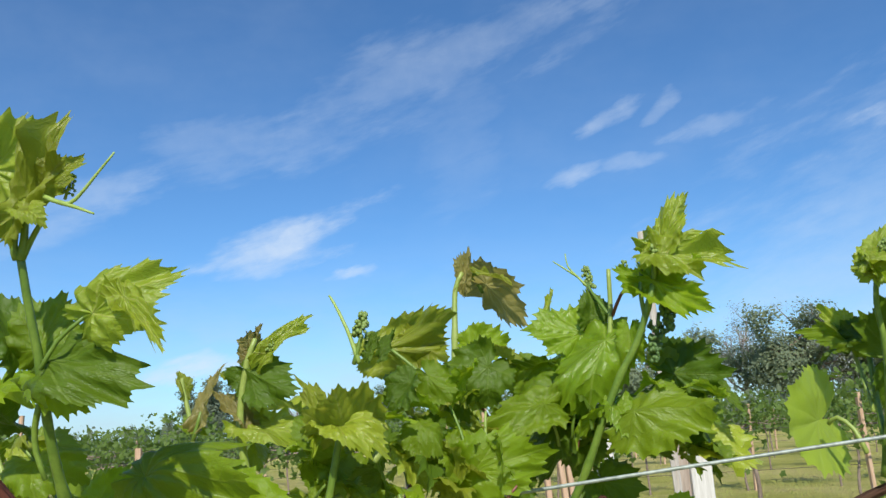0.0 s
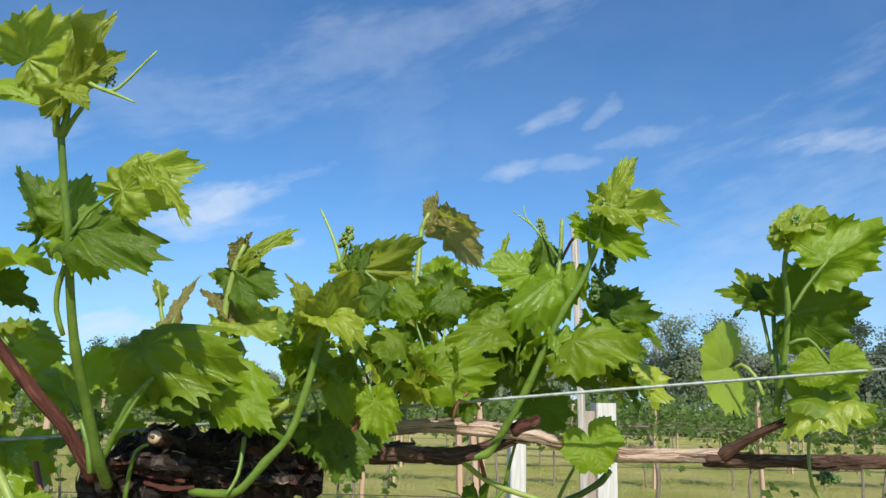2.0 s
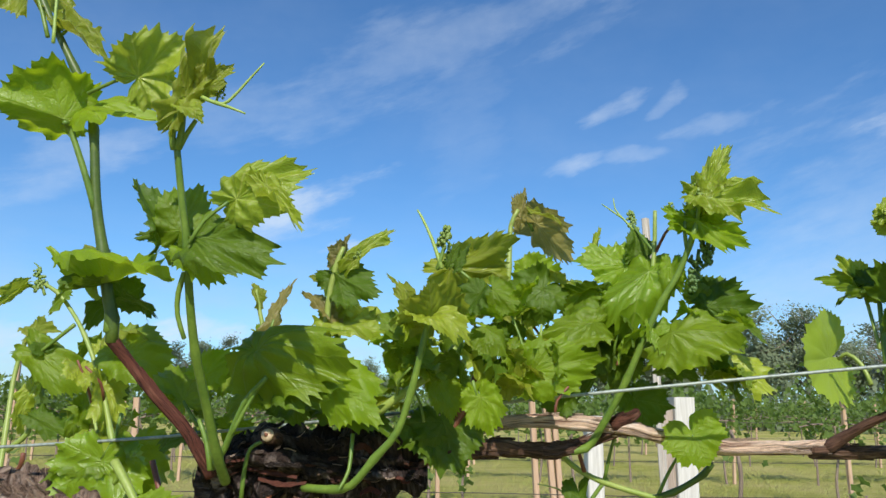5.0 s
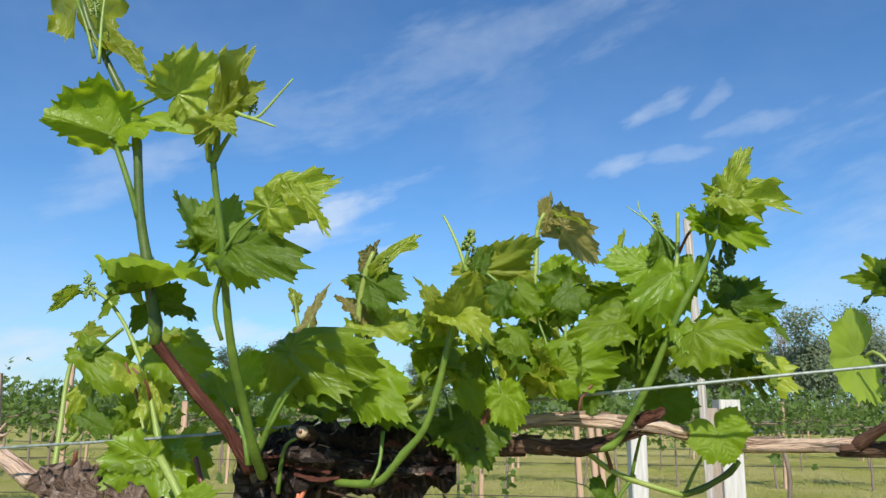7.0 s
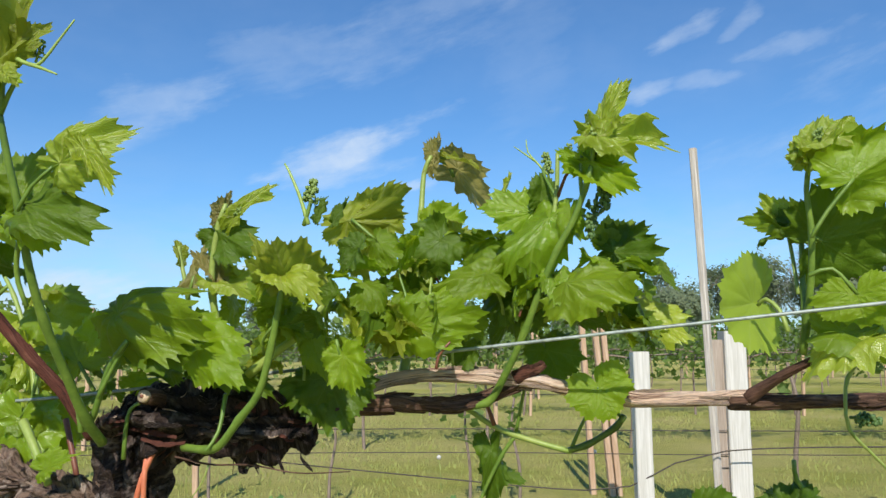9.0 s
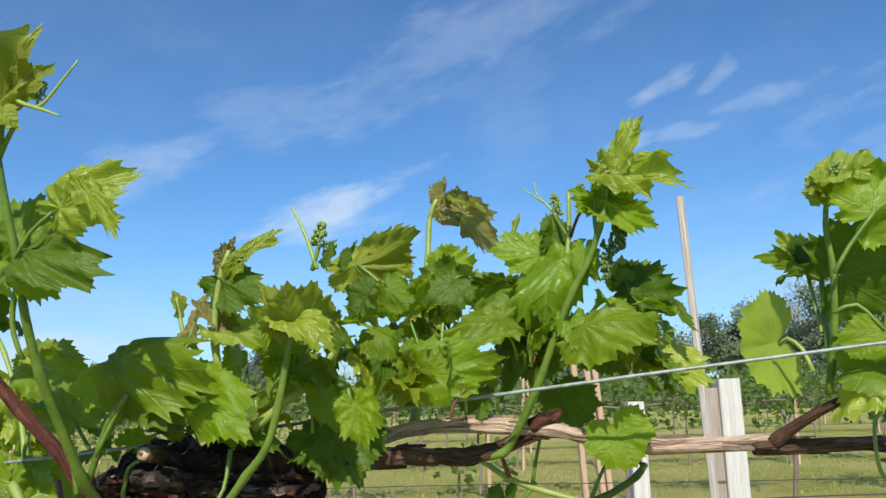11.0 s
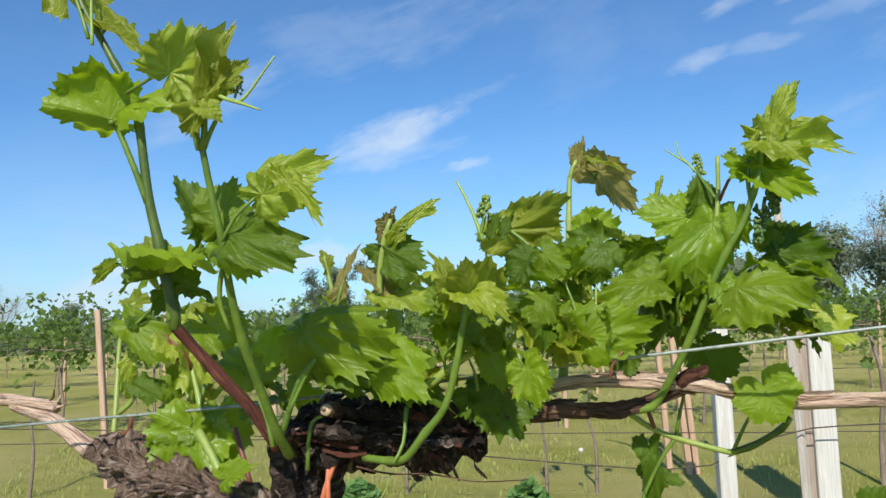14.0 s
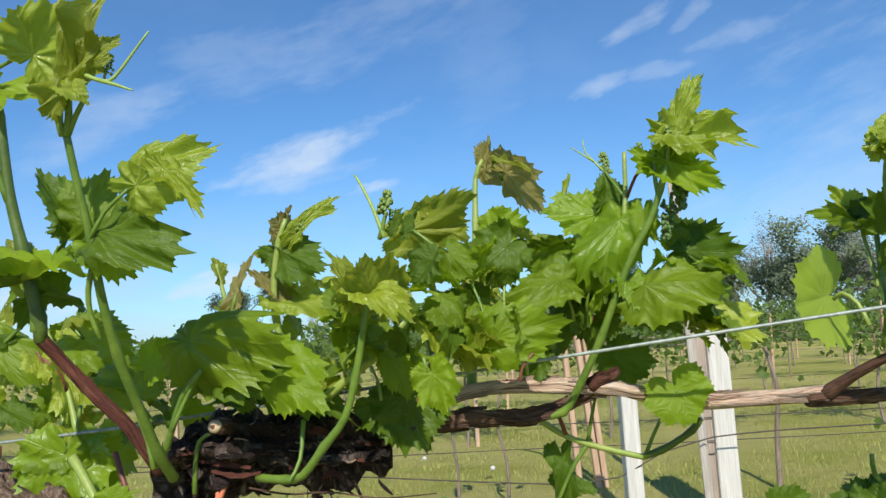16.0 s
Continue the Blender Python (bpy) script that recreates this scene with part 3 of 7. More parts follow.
def on_row(along, across, z=0.0):
    p = U * along + V * across
    return Vector((p.x, p.y, z))


def ground_height(x, y):
    return 0.05 * noise.noise(Vector((x * 0.15, y * 0.15, 0.0))) + 0.015 * noise.noise(Vector((x * 0.9, y * 0.9, 3.0)))


xs = np.concatenate((-np.geomspace(1500, 9, 22), np.linspace(-8, 8, 60), np.geomspace(9, 1500, 22)))
ys = np.concatenate((-np.geomspace(1500, 5, 14), np.linspace(-4, 24, 80), np.geomspace(26, 1500, 22)))
gv = [(x, y, ground_height(x, y) if abs(x) < 60 and abs(y) < 60 else 0.0) for y in ys for x in xs]
gf = [(j * len(xs) + i, j * len(xs) + i + 1, (j + 1) * len(xs) + i + 1, (j + 1) * len(xs) + i) for j in range(len(ys) - 1) for i in range(len(xs) - 1)]
tagged(part("ground", mesh("ground", gv, gf), MEADOW), "mown meadow grass between the vine rows, patchy yellow-green", "ground", kind="structure")


def grass(count, seed, near, far, half):
    """Upright blades over the ground, each a bent pointed strip."""
    rng = random.Random(seed)
    v, f = [], []
    for _ in range(count):
        y = near + (far - near) * rng.random() ** 1.4
        x = rng.uniform(-half - 0.65 * y, half + 0.35 * y)
        if noise.noise(Vector((x * 0.7, y * 0.7, 8.0))) < -0.25 or rng.random() > (y - near) / 1.2:
            continue
        h, w, a = rng.uniform(0.015, 0.05), rng.uniform(0.003, 0.006), rng.uniform(0, 6.28)
        z = ground_height(x, y)
        lx, ly = math.cos(a) * w, math.sin(a) * w
        bx, by = rng.uniform(-0.5, 0.5) * h, rng.uniform(-0.5, 0.5) * h
        k = len(v)
        v += [(x - lx, y - ly, z - 0.005), (x + lx, y + ly, z - 0.005), (x + lx * 0.7 + bx * 0.4, y + ly * 0.7 + by * 0.4, z + h * 0.6), (x - lx * 0.7 + bx * 0.4, y - ly * 0.7 + by * 0.4, z + h * 0.6), (x + bx, y + by, z + h)]
        f += [(k, k + 1, k + 2, k + 3), (k + 3, k + 2, k + 4)]
    return mesh("grass", v, f)


tagged(part("grass", grass(30000, 4, 1.6, 17.0, 2.0), GRASS), "short uneven meadow grass with yellowed blades", "grass", kind="stuff")

# ---- the vine in front ----
vine = thing("grapevine", (-0.21, 0.58, 0.0), "gnarled old grapevine trained on a wire, with fresh spring shoots", "grapevine")
trunk = bark("trunk", vine, [(-0.225, 0.60, -0.02), (-0.235, 0.59, 0.25), (-0.20, 0.58, 0.55), (-0.212, 0.578, 0.80), (-0.213, 0.575, 0.90), (-0.212, 0.57, 0.945), (-0.205, 0.565, 0.985), (-0.185, 0.563, 1.0)],
     [0.042, 0.036, 0.031, 0.030, 0.029, 0.029, 0.026, 0.020], BARK, 3.0, 0.014, 0.014, "dark cracked bark", 0.010)
arm_r = bark("arm", vine, [(-0.225, 0.565, 0.975), (-0.195, 0.562, 0.990), (-0.16, 0.562, 0.993), (-0.131, 0.565, 0.992), (-0.105, 0.57, 0.990), (-0.085, 0.575, 0.989), (-0.062, 0.58, 0.990), (-0.045, 0.584, 0.992)],
     [0.018, 0.027, 0.028, 0.029, 0.026, 0.025, 0.018, 0.006], BARK, 7.0, 0.016, 0.015, "dark cracked bark", 0.013)
arm_l = bark("arm", vine, [(-0.22, 0.572, 0.91), (-0.285, 0.58, 0.921), (-0.334, 0.595, 0.928), (-0.40, 0.61, 0.936), (-0.457, 0.625, 0.943), (-0.484, 0.628, 0.951), (-0.498, 0.63, 0.970)],
     [0.020, 0.016, 0.016, 0.019, 0.026, 0.026, 0.012], BARK_TAN, 11.0, 0.011, 0.016, "gnarled tan bark", 0.014)
spur_red = stem("spur", vine, [(-0.2036, 0.51, 0.9847), (-0.2094, 0.5012, 1.002), (-0.2213, 0.4924, 1.023), (-0.2422, 0.4836, 1.047), (-0.2631, 0.4748, 1.073), (-0.2733, 0.466, 1.089)], 0.0053, 0.0043, SPUR_RED, "red-brown woody spur")
cane = stem("cane", vine, [(-0.0381, 0.6, 1.008), (-0.0116, 0.625, 1.02), (0.017, 0.645, 1.028), (0.0628, 0.655, 1.029), (0.1284, 0.668, 1.024), (0.1586, 0.68, 1.017), (0.2084, 0.69, 1.008), (0.2539, 0.702, 1.008), (0.3109, 0.712, 1.009)], 0.0060, 0.0067, CANE, "peeling tan fruiting cane with stringy bark")
# same cane going on; its darker colour stands in for the leaves' shade
cane_b = stem("cane", vine, [(0.2947, 0.705, 1.005), (0.3211, 0.714, 1.005), (0.3633, 0.735, 1.005), (0.3984, 0.75, 1.005), (0.4331, 0.765, 1.005), (0.4912, 0.79, 1.005), (0.6134, 0.85, 1.006)], 0.0064, 0.0066, CANE_SHADE_BROWN, "brown end of the cane, leaf shade put into its colour")
stem("spur", vine, [(0.31, 0.708, 1.008), (0.3207, 0.705, 1.016), (0.3376, 0.69, 1.029), (0.352, 0.68, 1.038), (0.3645, 0.675, 1.045), (0.3690, 0.672, 1.053)], 0.0056, 0.0026, SPUR, "dark brown side spur on the cane")
# shade of the leaves above is coloured into this branch
old_branch = stem("branch", vine, [(-0.0451, 0.585, 1), (-0.0179, 0.6, 1.005), (0.0137, 0.625, 1.006), (0.0572, 0.648, 1.003), (0.0848, 0.66, 1.008), (0.1081, 0.667, 1.017), (0.1240, 0.670, 1.023)], 0.0088, 0.0046, CANE_SHADE_BROWN, "dark older branch along the wire, leaf shade put into its colour")
knot = stem("knot", vine, [(0.1134, 0.662, 1.027), (0.1226, 0.662, 1.032), (0.1318, 0.664, 1.035), (0.1372, 0.668, 1.04)], 0.0068, 0.0034, KNOT, "brown pruning knot")
cane_l = stem("cane", vine, [(-0.9508, 0.66, 1.03), (-0.7929, 0.65, 1.018), (-0.6689, 0.64, 1.012), (-0.6142, 0.638, 1.008), (-0.5673, 0.635, 1.003)], 0.0083, 0.0059, CANE, "sunlit peeling cane end")
stem("branch", vine, [(-0.64, 0.642, 1.005), (-0.5888, 0.6367, 0.9928), (-0.5527, 0.6313, 0.979), (-0.5114, 0.626, 0.9572)], 0.0074, 0.0107, CANE)
stem("bark_strip", vine, [(-0.5799, 0.636, 1.004), (-0.5664, 0.634, 1.009), (-0.558, 0.632, 1.02)], 0.0026, 0.0006, CANE)
stem("bark_strip", vine, [(-0.5772, 0.635, 1.003), (-0.5599, 0.6325, 1.004), (-0.5494, 0.63, 1.01)], 0.0023, 0.0006, CANE)
stem("bark_strip", vine, [(-0.5835, 0.637, 1.006), (-0.5746, 0.6355, 1.014), (-0.5716, 0.634, 1.023)], 0.0020, 0.0007, CANE_SHADE_BROWN)
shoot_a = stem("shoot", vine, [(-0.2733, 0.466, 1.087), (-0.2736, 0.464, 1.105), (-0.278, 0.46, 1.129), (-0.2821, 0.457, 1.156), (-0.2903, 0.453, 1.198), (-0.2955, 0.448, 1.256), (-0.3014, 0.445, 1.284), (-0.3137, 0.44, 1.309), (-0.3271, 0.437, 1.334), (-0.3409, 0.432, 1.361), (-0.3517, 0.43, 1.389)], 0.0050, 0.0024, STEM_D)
stem("petiole", shoot_a, [(-0.2904, 0.452, 1.192), (-0.2973, 0.4447, 1.22), (-0.3092, 0.4373, 1.255), (-0.3089, 0.43, 1.257)], 0.0027, 0.0023, STEM)
leaf(shoot_a, (-0.3122, 0.432, 1.261), (-0.3521, 0.4, 1.271), 0.0909, (-0.2239, 0.5461, 0.8073), 11, 40, 0.10, LEAF_B, 0.65, 1.00)
leaf(shoot_a, (-0.303, 0.447, 1.279), (-0.245, 0.435, 1.275), 0.0505, (0.2191, -0.7345, 0.6423), 12, 14, 0.10, LEAF_B, 0.50, 1.00, 1.00, 0.00)
leaf(shoot_a, (-0.242, 0.42, 1.287), (-0.206, 0.41, 1.31), 0.0547, (0.2033, -0.8237, -0.5293), 13, 26, 0.20, YOUNG, 0.55, 1.00, 1.20, 0.90)
stem("petiole", shoot_a, [(-0.2842, 0.42, 1.276), (-0.2643, 0.42, 1.284), (-0.2534, 0.42, 1.287)], 0.0015, 0.0012, STEM)
leaf(shoot_a, (-0.322, 0.437, 1.34), (-0.2841, 0.437, 1.326), 0.0327, (0.2634, -0.655, 0.7082), 14, 50, 0.15, OLIVE, 0.65, 1.00)
stem("petiole", shoot_a, [(-0.3283, 0.437, 1.335), (-0.322, 0.437, 1.34)], 0.0016, 0.0013, STEM)
leaf(shoot_a, (-0.2803, 0.455, 1.132), (-0.1979, 0.42, 1.136), 0.0589, (-0.2054, -0.3843, 0.9001), 15, 48, 0.00, LEAF_B, 0.65, 1.00)
leaf(shoot_a, (-0.2801, 0.457, 1.131), (-0.3103, 0.44, 1.126), 0.0454, (0.0195, -0.3037, 0.9526), 16, 40, 0.20, LEAF_SHADE, 0.65, 1.00)
leaf(shoot_a, (-0.2941, 0.47, 1.15), (-0.327, 0.47, 1.163), 0.0290, (0.2395, -0.7861, 0.5698), 17, 35, 0.15, OLIVE, 0.65, 1.00)
leaf(shoot_a, (-0.2777, 0.48, 1.125), (-0.2408, 0.48, 1.115), 0.0352, (0.1469, 0.8121, 0.5647), 18, 25, 0.15, LEAF_SHADE, 0.85, 1.00)
leaf(shoot_a, (-0.2951, 0.49, 1.122), (-0.3145, 0.49, 1.103), 0.0287, (-0.6902, 0.0301, 0.723), 19, 20, 0.15, LEAF_SHADE, 0.65, 1.00)
leaf(shoot_a, (-0.3772, 0.65, 1.093), (-0.3246, 0.65, 1.066), 0.0600, (0.1966, -0.9051, 0.3769), 20, 15, 0.15, LEAF, 0.65, 1.00)
stem("petiole", shoot_a, [(-0.3982, 0.65, 1.112), (-0.3772, 0.65, 1.093)], 0.0021, 0.0017, STEM)
stem("petiole", shoot_a, [(-0.275, 0.462, 1.095), (-0.2761, 0.463, 1.108), (-0.2752, 0.464, 1.12)], 0.0036, 0.0027, STEM)
leaf(shoot_a, (-0.3565, 0.43, 1.388), (-0.3682, 0.43, 1.476), 0.0692, (-0.3212, 0.946, -0.0431), 21, 35, 0.15, OLIVE, 0.65, 1.00)
stem("petiole", shoot_a, [(-0.3332, 0.43, 1.332), (-0.3437, 0.43, 1.361), (-0.3565, 0.43, 1.388)], 0.0018, 0.0015, STEM)
cluster(shoot_a, (-0.3357, 0.43, 1.374), (-0.3401, 0.43, 1.392), 0.0058, 20, 22, BUD)
stem("tendril", shoot_a, [(-0.3196, 0.42, 1.321), (-0.3211, 0.42, 1.365), (-0.319, 0.42, 1.399), (-0.3138, 0.42, 1.393)], 0.0015, 0.0006, TENDRIL)
shoot_b = stem("shoot", vine, [(-0.1865, 0.5, 0.9818), (-0.183, 0.475, 1.003), (-0.181, 0.45, 1.037), (-0.1802, 0.425, 1.075), (-0.1774, 0.405, 1.112), (-0.1758, 0.393, 1.147), (-0.1767, 0.382, 1.179), (-0.1777, 0.372, 1.213)], 0.0040, 0.0023, STEM)
stem("petiole", shoot_b, [(-0.1793, 0.372, 1.21), (-0.1796, 0.3685, 1.218), (-0.1753, 0.365, 1.232)], 0.0027, 0.0019, STEM)
stem("petiole", shoot_b, [(-0.1768, 0.372, 1.21), (-0.1741, 0.37, 1.22), (-0.1724, 0.368, 1.234)], 0.0027, 0.0019, STEM)
stem("petiole", shoot_b, [(-0.1759, 0.372, 1.21), (-0.1704, 0.371, 1.22), (-0.1641, 0.37, 1.229)], 0.0019, 0.0015, STEM)
leaf(shoot_b, (-0.172, 0.368, 1.239), (-0.148, 0.36, 1.29), 0.0300, (-0.02142, -0.9951, -0.09622), 23, 50, 0.10, OLIVE, 0.65, 1.00, 1.30, 0.60)
leaf(shoot_b, (-0.1642, 0.37, 1.252), (-0.1421, 0.37, 1.268), 0.0231, (0.132, -0.9735, -0.1865), 24, 30, 0.15, OLIVE, 0.65, 1.00)
leaf(shoot_b, (-0.1697, 0.362, 1.235), (-0.1549, 0.362, 1.228), 0.0228, (0.2597, -0.8031, 0.5363), 25, 40, 0.15, YOUNG, 0.65, 1.00)
stem("tendril", shoot_b, [(-0.1612, 0.365, 1.245), (-0.1464, 0.365, 1.238), (-0.1381, 0.365, 1.24), (-0.126, 0.365, 1.253), (-0.1151, 0.365, 1.265)], 0.0015, 0.0006, TENDRIL)
stem("tendril", shoot_b, [(-0.1485, 0.365, 1.239), (-0.138, 0.365, 1.235), (-0.1264, 0.365, 1.23)], 0.0015, 0.0006, TENDRIL)
cluster(shoot_b, (-0.152, 0.375, 1.247), (-0.1488, 0.375, 1.259), 0.0046, 24, 26, BUD)
leaf(shoot_b, (-0.138, 0.385, 1.177), (-0.095, 0.374, 1.195), 0.0390, (0.3209, -0.9233, 0.2113), 27, 14, 0.25, YOUNG, 0.40, 1.00, 1.40, 0.90)
stem("petiole", shoot_b, [(-0.1703, 0.385, 1.147), (-0.16, 0.385, 1.163), (-0.1441, 0.385, 1.175)], 0.0014, 0.0011, STEM)
leaf(shoot_b, (-0.114, 0.378, 1.183), (-0.081, 0.37, 1.153), 0.0174, (0.4887, -0.7378, 0.4656), 28, 30, 0.20, YOUNG, 0.65, 1.00, 1.30, 0.60)
leaf(shoot_b, (-0.172, 0.388, 1.153), (-0.114, 0.37, 1.143), 0.0441, (0.2211, -0.939, 0.2636), 29, -22, 0.20, LEAF_SHADE, 0.55, 1.00, 1.10, 0.50)
leaf(shoot_b, (-0.1758, 0.4, 1.144), (-0.148, 0.4, 1.126), 0.0378, (0.3512, -0.7619, 0.5442), 30, 30, 0.15, LEAF_B, 0.65, 1.00)
leaf(shoot_b, (-0.2105, 0.415, 1.163), (-0.2184, 0.415, 1.208), 0.0396, (0.9259, -0.3407, 0.163), 31, 20, 0.15, LEAF_SHADE, 0.65, 1.00)
stem("petiole", shoot_b, [(-0.1885, 0.415, 1.15), (-0.1969, 0.415, 1.157), (-0.2063, 0.415, 1.162)], 0.0014, 0.0012, STEM)
leaf(shoot_b, (-0.1918, 0.41, 1.162), (-0.179, 0.41, 1.197), 0.0430, (0.1899, -0.9794, -0.0686), 32, 25, 0.15, LEAF, 0.65, 1.00)
leaf(shoot_b, (-0.2313, 0.43, 1.164), (-0.2155, 0.43, 1.167), 0.0086, (-0.0121, -0.9973, 0.0725), 33, 20, 0.15, LEAF_SHADE, 0.65, 1.00)
stem("petiole", shoot_b, [(-0.1785, 0.397, 1.129), (-0.1843, 0.4013, 1.116), (-0.186, 0.4057, 1.101), (-0.1819, 0.41, 1.085)], 0.0020, 0.0016, STEM)
stem("petiole", shoot_b, [(-0.1934, 0.49, 0.9927), (-0.1815, 0.4833, 1.007), (-0.1643, 0.4767, 1.042), (-0.1449, 0.47, 1.061)], 0.0027, 0.0020, STEM)
stem("petiole", shoot_b, [(-0.1815, 0.52, 0.9665), (-0.1794, 0.5183, 0.9895), (-0.1748, 0.5167, 1.006), (-0.1645, 0.515, 1.012)], 0.0019, 0.0014, STEM)
stem("petiole", shoot_b, [(-0.1902, 0.48, 0.9918), (-0.1944, 0.48, 1.011), (-0.2021, 0.48, 1.029)], 0.0022, 0.0018, STEM)
leaf(shoot_b, (-0.2539, 0.55, 1.043), (-0.2727, 0.55, 1.075), 0.0505, (0.517, -0.8017, 0.3), 34, 20, 0.15, LEAF, 0.65, 1.00)
stem("petiole", shoot_b, [(-0.2368, 0.55, 1.019), (-0.2539, 0.55, 1.043)], 0.0018, 0.0014, STEM)
leaf(shoot_b, (-0.227, 0.53, 1.064), (-0.2017, 0.53, 1.082), 0.0303, (0.0686, -0.993, -0.0966), 35, 15, 0.15, LEAF_B, 0.65, 1.00)
leaf(shoot_b, (-0.2306, 0.58, 1.063), (-0.2024, 0.58, 1.078), 0.0314, (-0.0587, -0.9923, 0.1095), 36, 15, 0.15, LEAF, 0.65, 1.00)
leaf(shoot_b, (-0.1753, 0.5, 1.041), (-0.1901, 0.5, 1.027), 0.0274, (-0.4694, -0.7183, 0.5135), 37, 20, 0.15, LEAF, 0.65, 1.00)
shoot_c = stem("shoot", vine, [(-0.546, 0.7, 0.962), (-0.5597, 0.72, 1.012), (-0.5688, 0.735, 1.072), (-0.5628, 0.74, 1.113), (-0.5488, 0.74, 1.122)], 0.0033, 0.0024, STEM_Y)
leaf(shoot_c, (-0.5519, 0.74, 1.119), (-0.5219, 0.74, 1.127), 0.0361, (-0.1061, -0.8984, 0.4261), 38, 40, 0.15, OLIVE, 0.65, 1.00)
leaf(shoot_c, (-0.5535, 0.74, 1.119), (-0.5745, 0.74, 1.134), 0.0277, (0.5005, -0.4736, 0.7248), 39, 40, 0.15, OLIVE, 0.65, 1.00)
shoot_d = stem("shoot", vine, [(-0.3539, 0.62, 0.9746), (-0.3714, 0.63, 1.012), (-0.3986, 0.645, 1.064), (-0.4279, 0.655, 1.11), (-0.4518, 0.66, 1.139), (-0.4707, 0.66, 1.158), (-0.4916, 0.66, 1.169)], 0.0031, 0.0019, STEM_Y)
cluster(shoot_d, (-0.4868, 0.66, 1.16), (-0.4975, 0.66, 1.183), 0.0088, 26, 40, BUD)
leaf(shoot_d, (-0.5093, 0.655, 1.162), (-0.5438, 0.655, 1.14), 0.0215, (0.0773, -0.9894, -0.123), 41, 55, 0.15, YOUNG, 0.65, 1.00)
stem("petiole", shoot_d, [(-0.4924, 0.655, 1.162), (-0.5036, 0.655, 1.165), (-0.5093, 0.655, 1.162)], 0.0022, 0.0018, STEM)
leaf(shoot_d, (-0.4588, 0.66, 1.151), (-0.4812, 0.66, 1.135), 0.0288, (-0.317, -0.8498, 0.4212), 42, 30, 0.15, LEAF, 0.65, 1.00)
leaf(shoot_d, (-0.4913, 0.67, 1.092), (-0.4308, 0.67, 1.057), 0.0440, (0.3283, -0.7628, 0.5571), 43, 18, 0.15, LEAF, 0.65, 1.00)
stem("petiole", shoot_d, [(-0.4513, 0.67, 1.123), (-0.4913, 0.67, 1.092)], 0.0022, 0.0018, STEM)
leaf(shoot_d, (-0.4863, 0.67, 1.095), (-0.4978, 0.67, 1.106), 0.0253, (0.5036, -0.6826, 0.5295), 44, 18, 0.15, LEAF_SHADE, 0.65, 1.00)
leaf(shoot_d, (-0.3909, 0.64, 1.057), (-0.3797, 0.64, 1.006), 0.0521, (0.8336, -0.5216, 0.1817), 45, 45, 0.15, YOUNG, 0.85, 1.00)
leaf(shoot_d, (-0.5187, 0.7, 1.05), (-0.5329, 0.7, 1.002), 0.0314, (0.1129, -0.9931, -0.0329), 46, 50, 0.15, YOUNG, 0.65, 1.00)
stem("petiole", shoot_d, [(-0.5093, 0.7, 1.013), (-0.5187, 0.7, 1.05)], 0.0023, 0.0018, STEM)
leaf(shoot_d, (-0.4982, 0.69, 1.022), (-0.4517, 0.69, 1.011), 0.0333, (0.1774, -0.6028, 0.7779), 47, 25, 0.15, LEAF_SHADE, 0.65, 1.00)
leaf(shoot_d, (-0.4229, 0.66, 1.034), (-0.4459, 0.66, 1.001), 0.0304, (-0.0186, -0.9997, 0.013), 48, 25, 0.15, LEAF, 0.65, 1.00)
leaf(shoot_d, (-0.359, 0.602, 0.986), (-0.368, 0.6, 0.923), 0.0836, (0.2315, -0.9715, 0.05086), 49, 8, 0.08, LEAF_S, 0.59, 0.80, 1.10, 0.20)
stem("petiole", shoot_d, [(-0.3441, 0.602, 1.031), (-0.3495, 0.602, 1.006), (-0.3614, 0.602, 0.9885)], 0.0019, 0.0016, STEM)
leaf(shoot_d, (-0.3718, 0.61, 0.9848), (-0.4377, 0.61, 0.9785), 0.0421, (-0.0766, -0.6013, 0.7953), 50, 20, 0.15, LEAF, 0.65, 1.00)
leaf(shoot_d, (-0.3356, 0.62, 0.9968), (-0.3248, 0.62, 0.9478), 0.0507, (0.7695, -0.6158, 0.1694), 51, 15, 0.15, LEAF, 0.65, 1.00)
leaf(shoot_d, (-0.2736, 0.54, 0.9527), (-0.2477, 0.54, 0.9657), 0.0247, (-0.1823, -0.914, 0.3624), 52, 20, 0.15, LEAF_B, 0.65, 1.00)
stem("petiole", shoot_d, [(-0.3235, 0.565, 0.9893), (-0.3029, 0.5575, 0.9679), (-0.2792, 0.55, 0.9378)], 0.0042, 0.0035, STEM_Y)
stem("petiole", shoot_d, [(-0.3071, 0.6, 0.9883), (-0.2999, 0.5967, 0.974), (-0.2929, 0.5933, 0.9604), (-0.2833, 0.59, 0.938)], 0.0027, 0.0026, RED)
stem("petiole", shoot_d, [(-0.4932, 0.66, 1.172), (-0.4953, 0.66, 1.185), (-0.5015, 0.66, 1.19)], 0.0013, 0.0006, STEM)
stem("petiole", shoot_d, [(-0.5397, 0.7, 0.9876), (-0.5165, 0.7, 1.007), (-0.514, 0.7, 1.032)], 0.0033, 0.0026, STEM_Y)
stem("petiole", shoot_d, [(-0.5406, 0.7, 0.9621), (-0.5182, 0.695, 0.9693), (-0.5113, 0.69, 0.9856)], 0.0032, 0.0026, RED)
shoot_e = stem("shoot", vine, [(-0.1334, 0.53, 0.976), (-0.1037, 0.515, 0.9769), (-0.0863, 0.505, 0.9813), (-0.0672, 0.5, 1.002), (-0.0489, 0.495, 1.022), (-0.0379, 0.49, 1.051), (-0.03, 0.485, 1.079), (-0.0239, 0.483, 1.104)], 0.0033, 0.0023, STEM)
